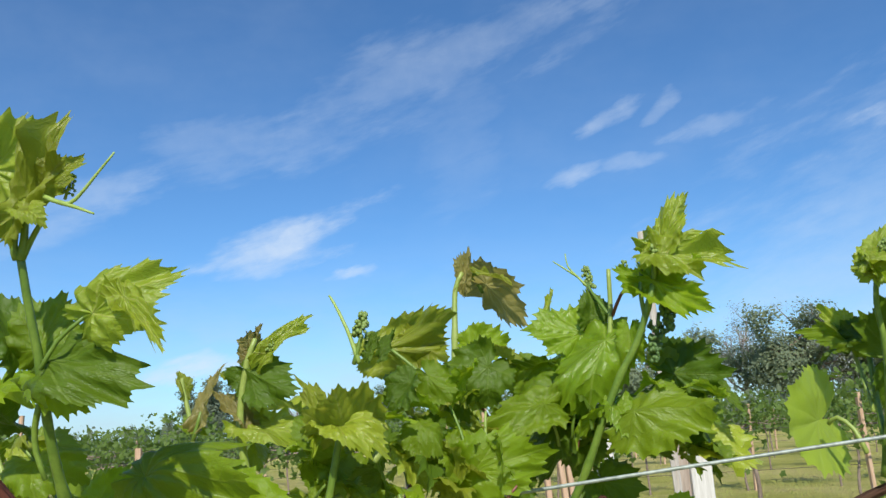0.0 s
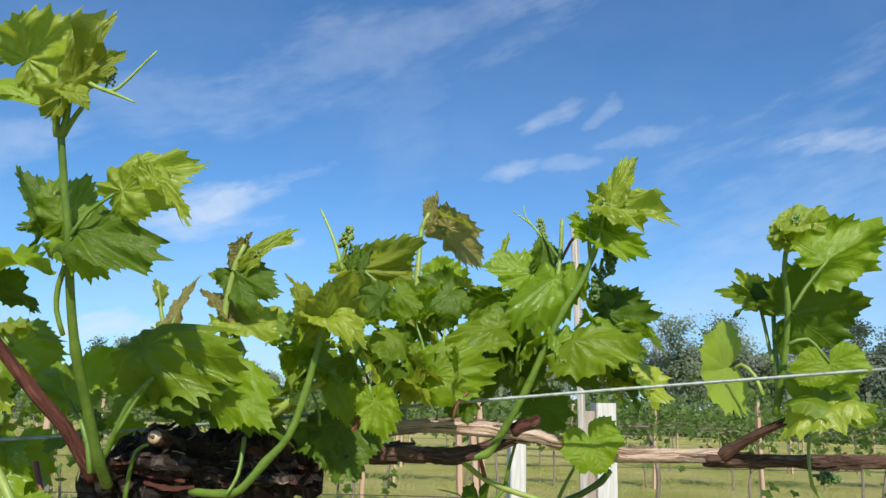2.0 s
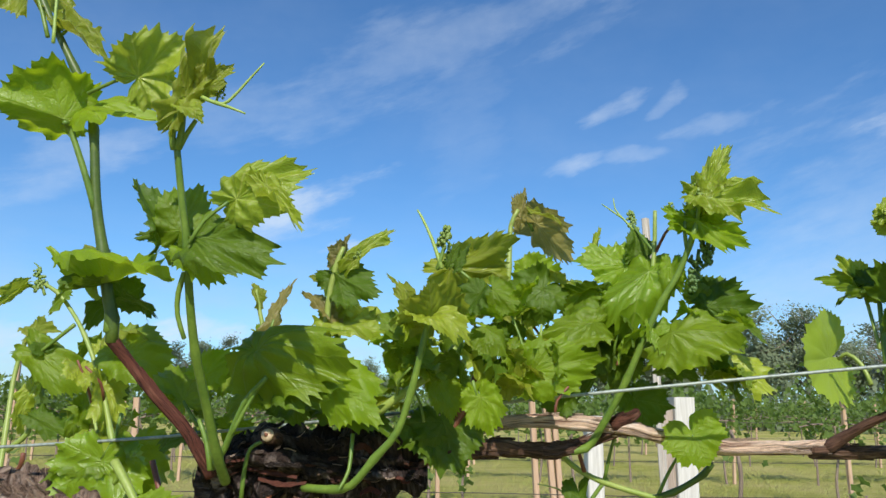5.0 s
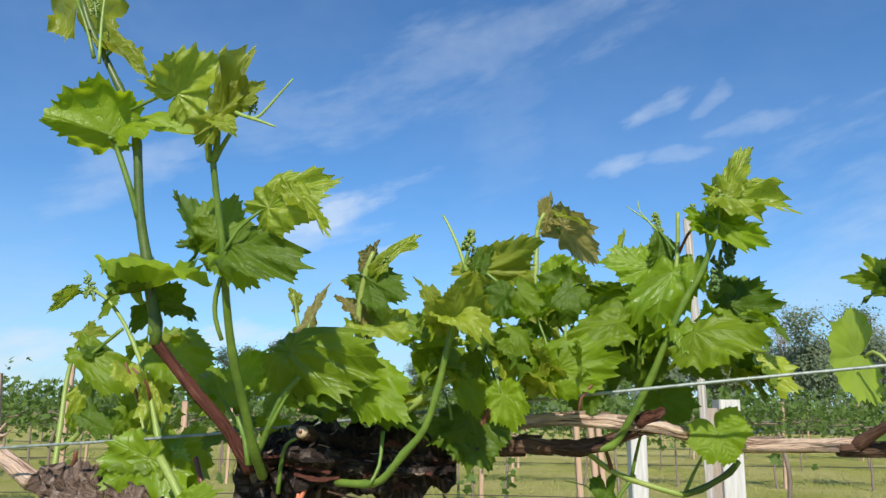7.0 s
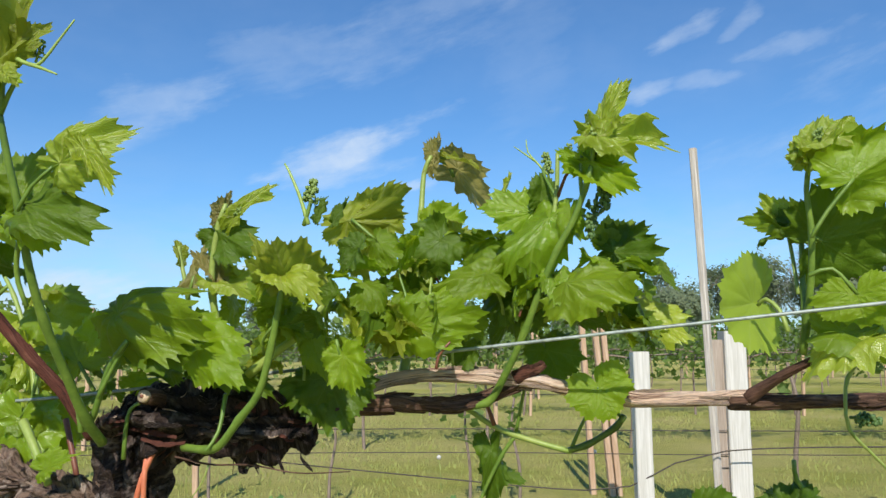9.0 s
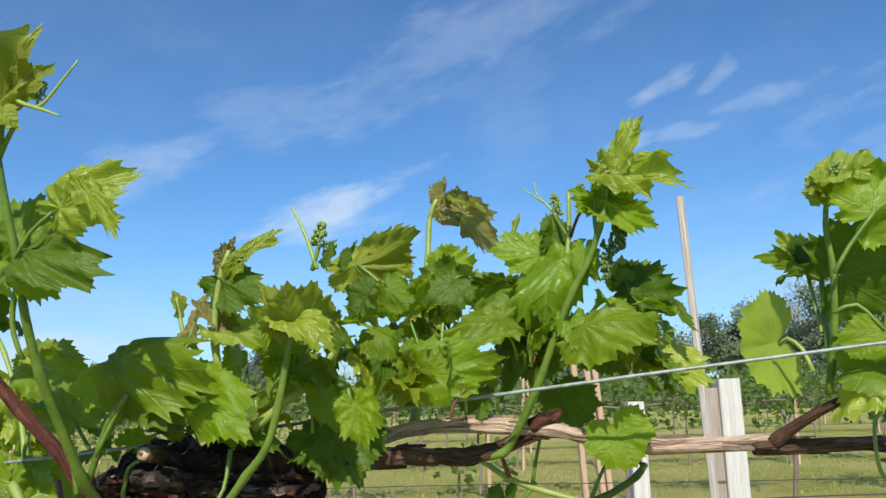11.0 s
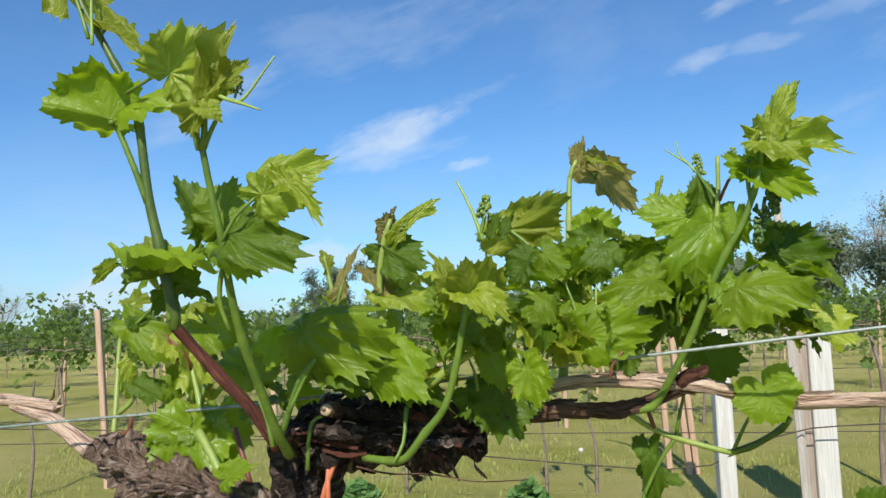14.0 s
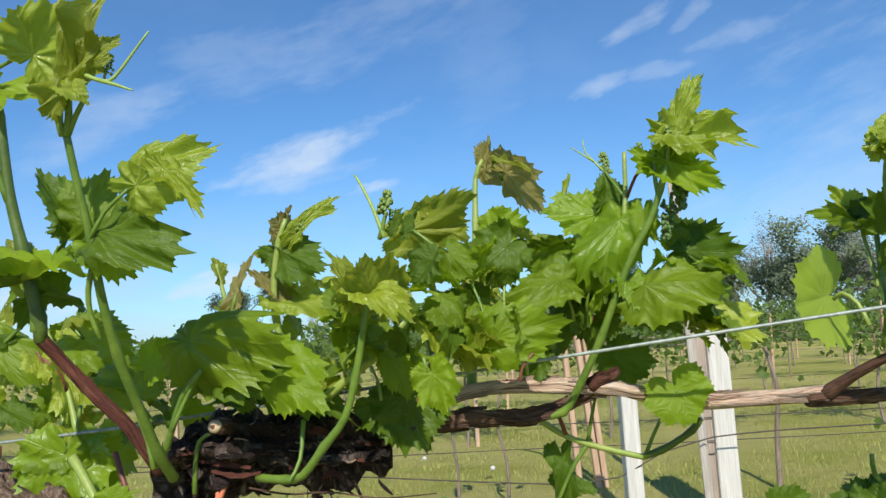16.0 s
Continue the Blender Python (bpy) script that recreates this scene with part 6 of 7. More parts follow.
leaf(shoot_h, (0.0102, 0.5654, 1.077), (0.029, 0.5417, 1.075), 0.0229, (0.260, 0.459, 0.849), 233, 25.2, 0.49, LEAF_SHADE, 1.00, 1.00)
leaf(shoot_h, (0.0348, 0.5596, 1.065), (0.0177, 0.5734, 1.068), 0.0247, (-0.085, 0.204, 0.975), 234, 19.8, 0.43, LEAF, 0.88, 1.00)
leaf(shoot_h, (-0.0183, 0.6158, 1.098), (0.0046, 0.6358, 1.089), 0.0202, (0.212, -0.067, 0.975), 235, -34.4, 0.47, LEAF, 1.14, 1.00)
leaf(shoot_k, (0.1128, 0.6506, 1.116), (0.0856, 0.6497, 1.11), 0.0267, (-0.266, -0.102, 0.959), 236, -20, 0.11, LEAF_B, 0.82, 1.00)
leaf(shoot_k, (0.2333, 0.6956, 1.124), (0.2497, 0.6681, 1.122), 0.0205, (-0.345, 0.365, 0.865), 237, 33, 0.40, LEAF_SHADE, 0.89, 1.00)
leaf(shoot_k, (0.2267, 0.6655, 1.075), (0.2408, 0.6563, 1.067), 0.0230, (-0.103, 0.074, 0.992), 238, 16.2, 0.20, LEAF, 1.20, 1.00)
leaf(shoot_k, (0.1485, 0.6401, 1.087), (0.132, 0.6482, 1.087), 0.0248, (-0.003, 0.358, 0.934), 239, 25, 0.16, YOUNG, 1.15, 1.00)
leaf(shoot_k, (0.136, 0.6201, 1.105), (0.1155, 0.6296, 1.089), 0.0165, (-0.232, 0.188, 0.954), 240, 33, 0.43, LEAF_B, 1.12, 1.00)
leaf(shoot_k, (0.1075, 0.6708, 1.075), (0.0819, 0.6981, 1.065), 0.0212, (-0.076, 0.475, 0.877), 241, 29, 0.36, LEAF_SHADE, 1.01, 1.00)
leaf(shoot_k, (0.122, 0.6366, 1.123), (0.1434, 0.6221, 1.111), 0.0280, (0.399, 0.067, 0.914), 242, 26, 0.45, LEAF_SHADE, 0.92, 1.00)
leaf(shoot_k, (0.1588, 0.6376, 1.082), (0.1441, 0.648, 1.084), 0.0158, (-0.047, 0.134, 0.990), 243, 15.6, 0.33, YOUNG, 0.88, 1.00)
leaf(shoot_k, (0.1487, 0.6865, 1.113), (0.1252, 0.7132, 1.116), 0.0203, (0.302, 0.103, 0.948), 244, 24.6, 0.32, LEAF_SHADE, 1.04, 1.00)
leaf(shoot_k, (0.2287, 0.6412, 1.117), (0.2085, 0.6313, 1.131), 0.0190, (0.181, 0.111, 0.977), 245, 40, 0.43, LEAF_B, 0.83, 1.00)
leaf(shoot_k, (0.1898, 0.6341, 1.125), (0.1748, 0.6528, 1.132), 0.0266, (-0.073, 0.430, 0.900), 246, 30, 0.36, LEAF_B, 1.29, 1.00)
leaf(shoot_k, (0.1919, 0.6688, 1.114), (0.2139, 0.6984, 1.118), 0.0184, (-0.119, 0.293, 0.949), 247, 29.4, 0.33, LEAF_SHADE, 1.08, 1.00)
leaf(shoot_d, (-0.3997, 0.6389, 1.008), (-0.3536, 0.6101, 1.014), 0.0311, (-0.064, 0.199, 0.978), 248, 20.4, 0.37, YOUNG, 1.10, 1.00)
leaf(shoot_d, (-0.4013, 0.6633, 1.113), (-0.3579, 0.6376, 1.125), 0.0314, (-0.007, -0.281, 0.960), 249, -24.8, 0.20, OLIVE, 1.26, 1.00)
leaf(shoot_d, (-0.4278, 0.6984, 1.069), (-0.3997, 0.6942, 1.084), 0.0337, (0.029, 0.181, 0.983), 250, -30.4, 0.34, LEAF, 1.04, 1.00)
leaf(shoot_d, (-0.4336, 0.7015, 1.099), (-0.4262, 0.7266, 1.118), 0.0316, (0.003, -0.200, 0.980), 251, 29, 0.41, YOUNG, 1.19, 1.00)
leaf(shoot_d, (-0.4026, 0.6866, 1.017), (-0.4199, 0.6749, 1.011), 0.0263, (-0.117, 0.536, 0.836), 252, 19.8, 0.41, OLIVE, 1.03, 1.00)
leaf(shoot_d, (-0.4509, 0.7378, 1.065), (-0.4892, 0.7505, 1.05), 0.0294, (-0.035, 0.159, 0.987), 253, -27.2, 0.36, OLIVE, 0.97, 1.00)
leaf(shoot_d, (-0.456, 0.7245, 1.106), (-0.5015, 0.7525, 1.101), 0.0286, (-0.105, 0.415, 0.904), 254, 36, 0.10, LEAF, 0.97, 1.00)
stem("petiole", shoot_e, [(-0.079, 0.5486, 1.03), (-0.0824, 0.5464, 1.042), (-0.084, 0.5443, 1.055)], 0.0013, 0.0009, STEM_Y)
stem("petiole", shoot_e, [(-0.0579, 0.5512, 1.069), (-0.0526, 0.5501, 1.081), (-0.0428, 0.549, 1.093)], 0.0013, 0.0009, STEM_Y)
stem("petiole", shoot_e, [(-0.0534, 0.5112, 1.05), (-0.0505, 0.5028, 1.06), (-0.0393, 0.4944, 1.07)], 0.0012, 0.0009, STEM)
stem("petiole", shoot_e, [(-0.041, 0.5556, 1.029), (-0.0455, 0.5643, 1.042), (-0.0539, 0.5729, 1.055)], 0.0013, 0.0010, STEM_Y)
stem("petiole", shoot_e, [(-0.0421, 0.5215, 1.076), (-0.0392, 0.5198, 1.091), (-0.0321, 0.5181, 1.106)], 0.0013, 0.0009, STEM)
stem("petiole", shoot_h, [(0.0553, 0.5951, 1.081), (0.0531, 0.5977, 1.097), (0.054, 0.6002, 1.113)], 0.0014, 0.0010, STEM_Y)
stem("petiole", shoot_h, [(-0.0091, 0.6005, 1.048), (-0.0134, 0.6075, 1.068), (-0.024, 0.6144, 1.089)], 0.0014, 0.0010, STEM)
stem("petiole", shoot_h, [(0.0421, 0.5774, 1.081), (0.0369, 0.5802, 1.1), (0.0292, 0.583, 1.119)], 0.0013, 0.0010, STEM)
stem("petiole", shoot_h, [(0.0647, 0.6282, 1.04), (0.0637, 0.6283, 1.058), (0.0602, 0.6285, 1.076)], 0.0014, 0.0010, STEM_Y)
stem("petiole", shoot_h, [(0.0556, 0.6456, 1.08), (0.0523, 0.6481, 1.102), (0.0387, 0.6507, 1.125)], 0.0015, 0.0011, RED)
stem("petiole", shoot_h, [(0.0659, 0.5719, 1.038), (0.068, 0.5723, 1.048), (0.0772, 0.5727, 1.059)], 0.0013, 0.0009, RED)
stem("petiole", shoot_h, [(0.0539, 0.632, 1.086), (0.057, 0.6269, 1.101), (0.0702, 0.6218, 1.115)], 0.0014, 0.0010, STEM_Y)
stem("petiole", shoot_k, [(0.1866, 0.6636, 1.081), (0.1902, 0.6542, 1.099), (0.1987, 0.6448, 1.117)], 0.0014, 0.0010, STEM_Y)
stem("petiole", shoot_k, [(0.1755, 0.6696, 1.078), (0.1737, 0.6642, 1.096), (0.1717, 0.6587, 1.113)], 0.0014, 0.0010, RED)
stem("petiole", shoot_k, [(0.1047, 0.6548, 1.083), (0.1026, 0.6474, 1.099), (0.0891, 0.64, 1.116)], 0.0015, 0.0010, STEM_Y)
stem("petiole", shoot_k, [(0.1166, 0.6399, 1.089), (0.1202, 0.6348, 1.107), (0.1345, 0.6297, 1.125)], 0.0014, 0.0010, STEM)
stem("petiole", shoot_k, [(0.1193, 0.6514, 1.081), (0.1224, 0.659, 1.097), (0.1247, 0.6667, 1.114)], 0.0014, 0.0011, RED)
stem("petiole", shoot_k, [(0.1358, 0.6516, 1.101), (0.1319, 0.6519, 1.114), (0.131, 0.6522, 1.127)], 0.0014, 0.0010, RED)
stem("petiole", shoot_d, [(-0.3873, 0.6372, 1.043), (-0.3865, 0.6286, 1.06), (-0.3995, 0.6201, 1.076)], 0.0016, 0.0012, RED)
stem("petiole", shoot_d, [(-0.4164, 0.6829, 1.037), (-0.4061, 0.681, 1.055), (-0.3916, 0.6791, 1.074)], 0.0017, 0.0012, RED)
stem("petiole", shoot_d, [(-0.3943, 0.6434, 1.009), (-0.4093, 0.6521, 1.035), (-0.4272, 0.6608, 1.063)], 0.0017, 0.0012, STEM_Y)
stem("petiole", shoot_d, [(-0.4069, 0.652, 1.034), (-0.4141, 0.6464, 1.059), (-0.4233, 0.6409, 1.083)], 0.0017, 0.0012, RED)
stem("twig", vine, [(-0.1413, 0.53, 0.9686), (-0.1135, 0.5375, 0.9623), (-0.0806, 0.545, 0.9617), (-0.0435, 0.5525, 0.9558), (-0.0018, 0.56, 0.9573)], 0.0008, 0.0004, CANE_SHADE_BROWN)
stem("twig", vine, [(-0.1103, 0.53, 0.9628), (-0.1159, 0.53, 0.9488), (-0.1266, 0.53, 0.9346)], 0.0008, 0.0005, STEM_Y)
# sawn stub, torn bark and the tie round the trunk
stub = stem("pruning_stub", vine, [(-0.166, 0.560, 1.006), (-0.161, 0.530, 1.015), (-0.1595, 0.514, 1.017)], 0.0075, 0.0062, CANE_SHADE_BROWN, "short pruned stub")
stem("cut_face", stub, [(-0.1595, 0.515, 1.017), (-0.1592, 0.5125, 1.0172), (-0.159, 0.5105, 1.0174)], 0.0052, 0.0048, END_GRAIN, "round pale cut end")
stem("pith", stub, [(-0.159, 0.511, 1.0174), (-0.159, 0.5092, 1.0175), (-0.159, 0.5082, 1.0175)], 0.0017, 0.0014, RED)
strip(vine, [(-0.135, 0.61, 1.050), (-0.118, 0.605, 1.056), (-0.100, 0.605, 1.050)], 0.009, CANE, label="torn tan bark")
rng = random.Random(5)
for _ in range(8):
    x = rng.uniform(-0.115, -0.05)
    p = np.array((x, 0.56 + rng.uniform(-0.004, 0.02), 0.972))
    strip(vine, [p, p + np.array((rng.uniform(-0.004, 0.004), 0.0, -0.008)), p + np.array((rng.uniform(-0.01, 0.01), 0.0, -rng.uniform(0.012, 0.024)))], rng.uniform(0.002, 0.005), BARK)
peel(cane, 28, 26, 1, CANE, 0.022, 0.22, 0.0035)
peel(cane_b, 28, 30, 2, CANE_SHADE_BROWN, 0.022, 0.2, 0.0035)
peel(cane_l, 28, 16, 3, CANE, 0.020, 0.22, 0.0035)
peel(old_branch, 28, 24, 4, CANE_SHADE_BROWN, 0.018, 0.2, 0.004)
peel(knot, 28, 12, 41, KNOT, 0.006, 0.25, 0.003)
peel(spur_red, 28, 14, 5, SPUR_RED, 0.018, 0.12, 0.002)
for low, mid, high in (((-0.1820, 0.5270, 0.9900), (-0.1610, 0.5270, 0.9870), (-0.1380, 0.5270, 0.9840)), ((-0.1710, 0.5270, 0.9820), (-0.1500, 0.5270, 0.9780), (-0.1300, 0.5270, 0.9800))):
    strip(arm_r, [low, mid, high], 0.0045, SPUR_RED, label="red-brown torn bark")
peel(arm_r, 64, 26, 37, SPUR_RED, 0.010, 0.11, 0.005)
peel(arm_r, 64, 110, 6, BARK, 0.010, 0.10, 0.005)
peel(arm_r, 64, 70, 7, BARK_TAN, 0.005, 0.12, 0.003)
peel(arm_r, 64, 36, 27, CANE, 0.004, 0.14, 0.0016)
peel(trunk, 64, 40, 28, CANE, 0.006, 0.14, 0.002)
peel(arm_r, 64, 60, 17, KNOT, 0.008, 0.10, 0.004)
peel(arm_l, 64, 90, 8, BARK_TAN, 0.006, 0.16, 0.003)
peel(arm_l, 64, 60, 18, CANE, 0.005, 0.20, 0.0022)
peel(arm_l, 64, 16, 38, BARK, 0.006, 0.16, 0.004)
peel(trunk, 64, 120, 9, BARK, 0.012, 0.10, 0.005)
peel(trunk, 64, 60, 19, BARK_TAN, 0.008, 0.12, 0.003)
tie = thing("plant_tie", (-0.168, 0.53, 0.972), "orange-red plastic tie looped under the vine's arm", "tie")
stem("strand", tie, [(-0.160, 0.545, 0.985), (-0.163, 0.530, 0.968), (-0.172, 0.527, 0.940), (-0.180, 0.530, 0.900), (-0.185, 0.535, 0.86)], 0.0023, 0.0023, TIE)
stem("strand", tie, [(-0.166, 0.545, 0.985), (-0.167, 0.530, 0.968), (-0.166, 0.526, 0.940), (-0.168, 0.530, 0.900), (-0.165, 0.535, 0.86)], 0.0021, 0.0021, TIE)

# ---- trellis wire of the front row ----
wire = thing("trellis_wire", (-0.33, 0.66, 1.004), "taut galvanised trellis wire along the vine", "wire")
stem("strand", wire, [(-3.2, 0.42, 0.78), (-1.4, 0.52, 0.92), (-0.5, 0.585, 0.995), (-0.3, 0.600, 1.010), (0.1, 0.603, 1.0545), (0.4, 0.618, 1.086), (1.6, 0.70, 1.21), (3.2, 0.80, 1.38)], 0.0015, 0.0015, WIRE)

# ---- posts and stakes of the next row ----
post = thing("wooden_post", (0.62, 4.74, 0.0), "whitewashed square wooden trellis post, weathered", "post")
board("timber", post, (0.622, 4.78, -0.1), (0.617, 4.78, 1.118), 0.128, 0.12, 14, POST)
board("side_board", post, (0.541, 4.752, -0.1), (0.540, 4.752, 1.07), 0.032, 0.10, 14, POST_EDGE, "weathered brown board")
pole = thing("tall_pole", (0.53, 4.72, 0.0), "thin pale wooden pole leaning beside a post", "pole")
board("shaft", pole, (0.516, 4.64, -0.1), (0.449, 4.70, 2.175), 0.042, 0.036, 14, POLE)
post = thing("wooden_post", (0.13, 4.6, 0.0), "narrow whitewashed wooden trellis post", "post")
board("timber", post, (0.112, 4.6, -0.1), (0.108, 4.6, 1.005), 0.108, 0.09, 14, POST)
for x0, x1, y, z in ((-0.13, -0.245, 5.75, 1.355), (-0.085, -0.19, 5.78, 1.35), (-0.27, -0.33, 5.8, 1.29), (-4.0, -4.11, 4.5, 1.25), (-2.95, -2.98, 5.0, 1.08)):
    s = thing("stake", (x0, y, 0.0), "tan wooden stake leaning a little", "stake", "stakes along the rows")
    board("shaft", s, (x0, y, -0.1), (x1, y, z), 0.05, 0.04, 20, STAKE)

# ---- wires and young vines of the rows behind ----
ROWS_ACROSS = (4.45, 8.0, 11.6, 15.2, 19.0, 23.0)
for k, across in enumerate(ROWS_ACROSS):
    for z in ((0.45, 0.58) if k == 0 else (0.55, 0.95)):
        w = thing("trellis_wire", on_row(0, across, z), "thin dark trellis wire of a row behind", "wire", "wires of the rows behind")
        stem("strand", w, [on_row(-22, across, z + 0.02), on_row(-4, across + 0.01, z - 0.015), on_row(0, across, z), on_row(4, across, z - 0.02), on_row(22, across, z + 0.02)], 0.0028, 0.0028, WIRE_FAR)


def small_leaves(count, seed, spread, low, high):
    """Loose leaves round a young vine's head: each a small lobed blade of six corners."""
    rng = random.Random(seed)
    v, f = [], []
    for _ in range(count):
        c = Vector((rng.gauss(0, spread), rng.gauss(0, 0.14), rng.uniform(low, high)))
        s = rng.uniform(0.025, 0.055)
        m = Euler((rng.uniform(-1.2, 1.2), rng.uniform(-1.2, 1.2), rng.uniform(0, 6.28))).to_matrix()
        k = len(v)
        for a, r in ((0, 1.0), (40, 0.6), (75, 0.95), (140, 0.7), (180, 0.3), (220, 0.7), (285, 0.95), (320, 0.6)):
            v.append(c + m @ Vector((math.sin(radians(a)) * r * s, math.cos(radians(a)) * r * s, 0.15 * s * abs(math.sin(radians(a))))))
        f.append(tuple(range(k, k + 8)))
    return mesh("leaves", v, f, smooth=False)


def young_vine(place, seed, leaves, tall, thick=0.018):
    """A young vine on its own: thin crooked trunk, two short arms along the wire, loose leaves."""
    rng = random.Random(seed)
    x, y, _ = place
    vn = thing("grapevine", (x, y, 0.0), "young grapevine with a thin crooked trunk and loose spring leaves", "grapevine", "vines of the rows behind")
    pts = [(x, y, -0.05)] + [(x + rng.uniform(-0.04, 0.04), y + rng.uniform(-0.03, 0.03), tall * q) for q in (0.35, 0.7, 1.0)]
    stem("trunk", vn, pts, thick, thick * 0.6, TRUNK)
    for s in (-1, 1) if leaves > 50 else ():
        stem("arm", vn, [pts[-1], (x + s * 0.2 * U.x, y + s * 0.2 * U.y, tall + rng.uniform(0.0, 0.06)), (x + s * 0.5 * U.x, y + s * 0.5 * U.y, tall + rng.uniform(-0.03, 0.05))], 0.010, 0.006, TRUNK)
    if leaves:
        part("leaves", small_leaves(leaves, seed, rng.uniform(0.22, 0.42) if leaves > 50 else 0.08, tall - 0.2, tall + (rng.uniform(0.15, 0.62) if leaves > 50 else 0.1)), VINE_FAR, vn, "", Matrix.Translation((x, y, 0)) @ Matrix.Rotation(math.atan2(U.y, U.x), 4, "Z"))
    return vn


# a slack line that crosses the next row, weeds and seed heads in the grass
slack = thing("slack_line", (0.2, 4.5, 0.4), "slack dark irrigation line sagging between the posts", "irrigation line")
stem("hose", slack, [(-6.5, 3.6, 0.50), (-3.2, 4.2, 0.44), (-1.6, 4.45, 0.32), (-0.2, 4.55, 0.24), (0.15, 4.55, 0.33), (0.55, 4.60, 0.47), (2.0, 4.9, 0.50), (6.0, 6.0, 0.50)], 0.004, 0.004, WIRE_FAR)


def weed(place, seed, count, radius, tall):
    """A low weed: many small blades that rise from one spot."""
    rg = random.Random(seed)
    x, y = place
    w = thing("weed", (x, y, ground_height(x, y)), "low leafy green weed in the grass", "weed", "weeds in the grass")
    v, f = [], []
    for _ in range(count):
        a, r = rg.uniform(0, 6.28), radius * math.sqrt(rg.random())
        c = Vector((math.cos(a) * r, math.sin(a) * r, tall * (1 - (r / radius) ** 2) * rg.uniform(0.3, 1.0)))
        s = rg.uniform(0.02, 0.04)
        mm = Euler((rg.uniform(-0.9, 0.9), rg.uniform(-0.9, 0.9), a)).to_matrix()
        k = len(v)
        for dx, dy in ((-0.2, -1), (0.25, -0.9), (0.6, 0), (0.3, 0.8), (0, 1.2), (-0.35, 0.8), (-0.6, 0)):
            v.append(c + mm @ Vector((dx * s, dy * s, 0)))
        f.append(tuple(range(k, k + 7)))
    part("leaves", mesh("leaves", v, f, smooth=False), WEED, w, "", w.matrix_basis.copy())


for n, (x, y, c, r, t) in enumerate(((-0.95, 4.4, 420, 0.16, 0.20), (-1.55, 4.15, 300, 0.15, 0.12), (-2.1, 4.6, 200, 0.14, 0.12), (1.35, 4.3, 380, 0.35, 0.16), (2.2, 4.8, 260, 0.3, 0.15), (-3.4, 4.3, 240, 0.2, 0.2), (0.9, 3.6, 260, 0.3, 0.14))):
    weed((x, y), 90 + n, c, r, t)
for n, (x, y, z) in enumerate(((0.62, 5.9, 0.30), (1.75, 5.6, 0.32), (-0.75, 5.0, 0.26), (-1.35, 5.6, 0.24), (2.6, 6.6, 0.28), (-0.3, 6.3, 0.22))):
    s = thing("seed_head", (x, y, 0.0), "round white seed head on a thin stalk", "flower", "seed heads in the grass")
    stem("stalk", s, [(x + 0.02, y, -0.02), (x + 0.01, y, z * 0.5), (x, y, z)], 0.002, 0.0015, STEM_Y)
    v, f = ball(0.017, 2)
    part("head", mesh("head", [q * (1 + 0.12 * noise.noise(Vector(q * 200.0))) for q in v], f), POST, s, "white fluffy head", Matrix.Translation((x, y, z)))
kinds = []
for n, (x, y, tall) in enumerate(((-6.1, 3.6, 0.75), (-5.2, 3.8, 0.7), (-4.3, 4.1, 0.78), (-3.4, 4.3, 0.7), (-2.6, 4.6, 0.66), (-1.86, 4.8, 0.62), (-0.98, 5.0, 0.70), (-0.67, 5.05, 0.74), (1.02, 5.55, 0.92), (1.72, 5.3, 0.55), (2.5, 5.5, 0.8), (3.4, 5.7, 0.75))):
    young_vine((x, y, 0), 150 + n, 10, tall, 0.012 if x != 1.02 else 0.019)
for k, across in enumerate(ROWS_ACROSS):
    for i in range(-9 - k, 6 + k) if k else ():
        along = i * 1.35 + 0.5 * k + rng.uniform(-0.15, 0.15)
        p = on_row(along, across)
        if len(kinds) < 10:
            kinds.append(young_vine((p.x, p.y, 0), 50 + len(kinds), 330, 0.9))
        else:
            copy_thing(kinds[(i + 3 * k) % 10], Matrix.Translation((p.x, p.y, 0)) @ Matrix.Rotation(rng.choice((0, math.pi)), 4, "Z"))
        if i % 3 == 0:
            s = thing("stake", (p.x + 0.1, p.y, 0.0), "tan wooden stake beside a young vine", "stake", "stakes along the rows")
            board("shaft", s, (p.x + 0.1, p.y, -0.1), (p.x + 0.1 + rng.uniform(-0.06, 0.06), p.y, rng.uniform(1.1, 1.5)), 0.05, 0.04, 20, STAKE)

# ---- trees behind the field ----


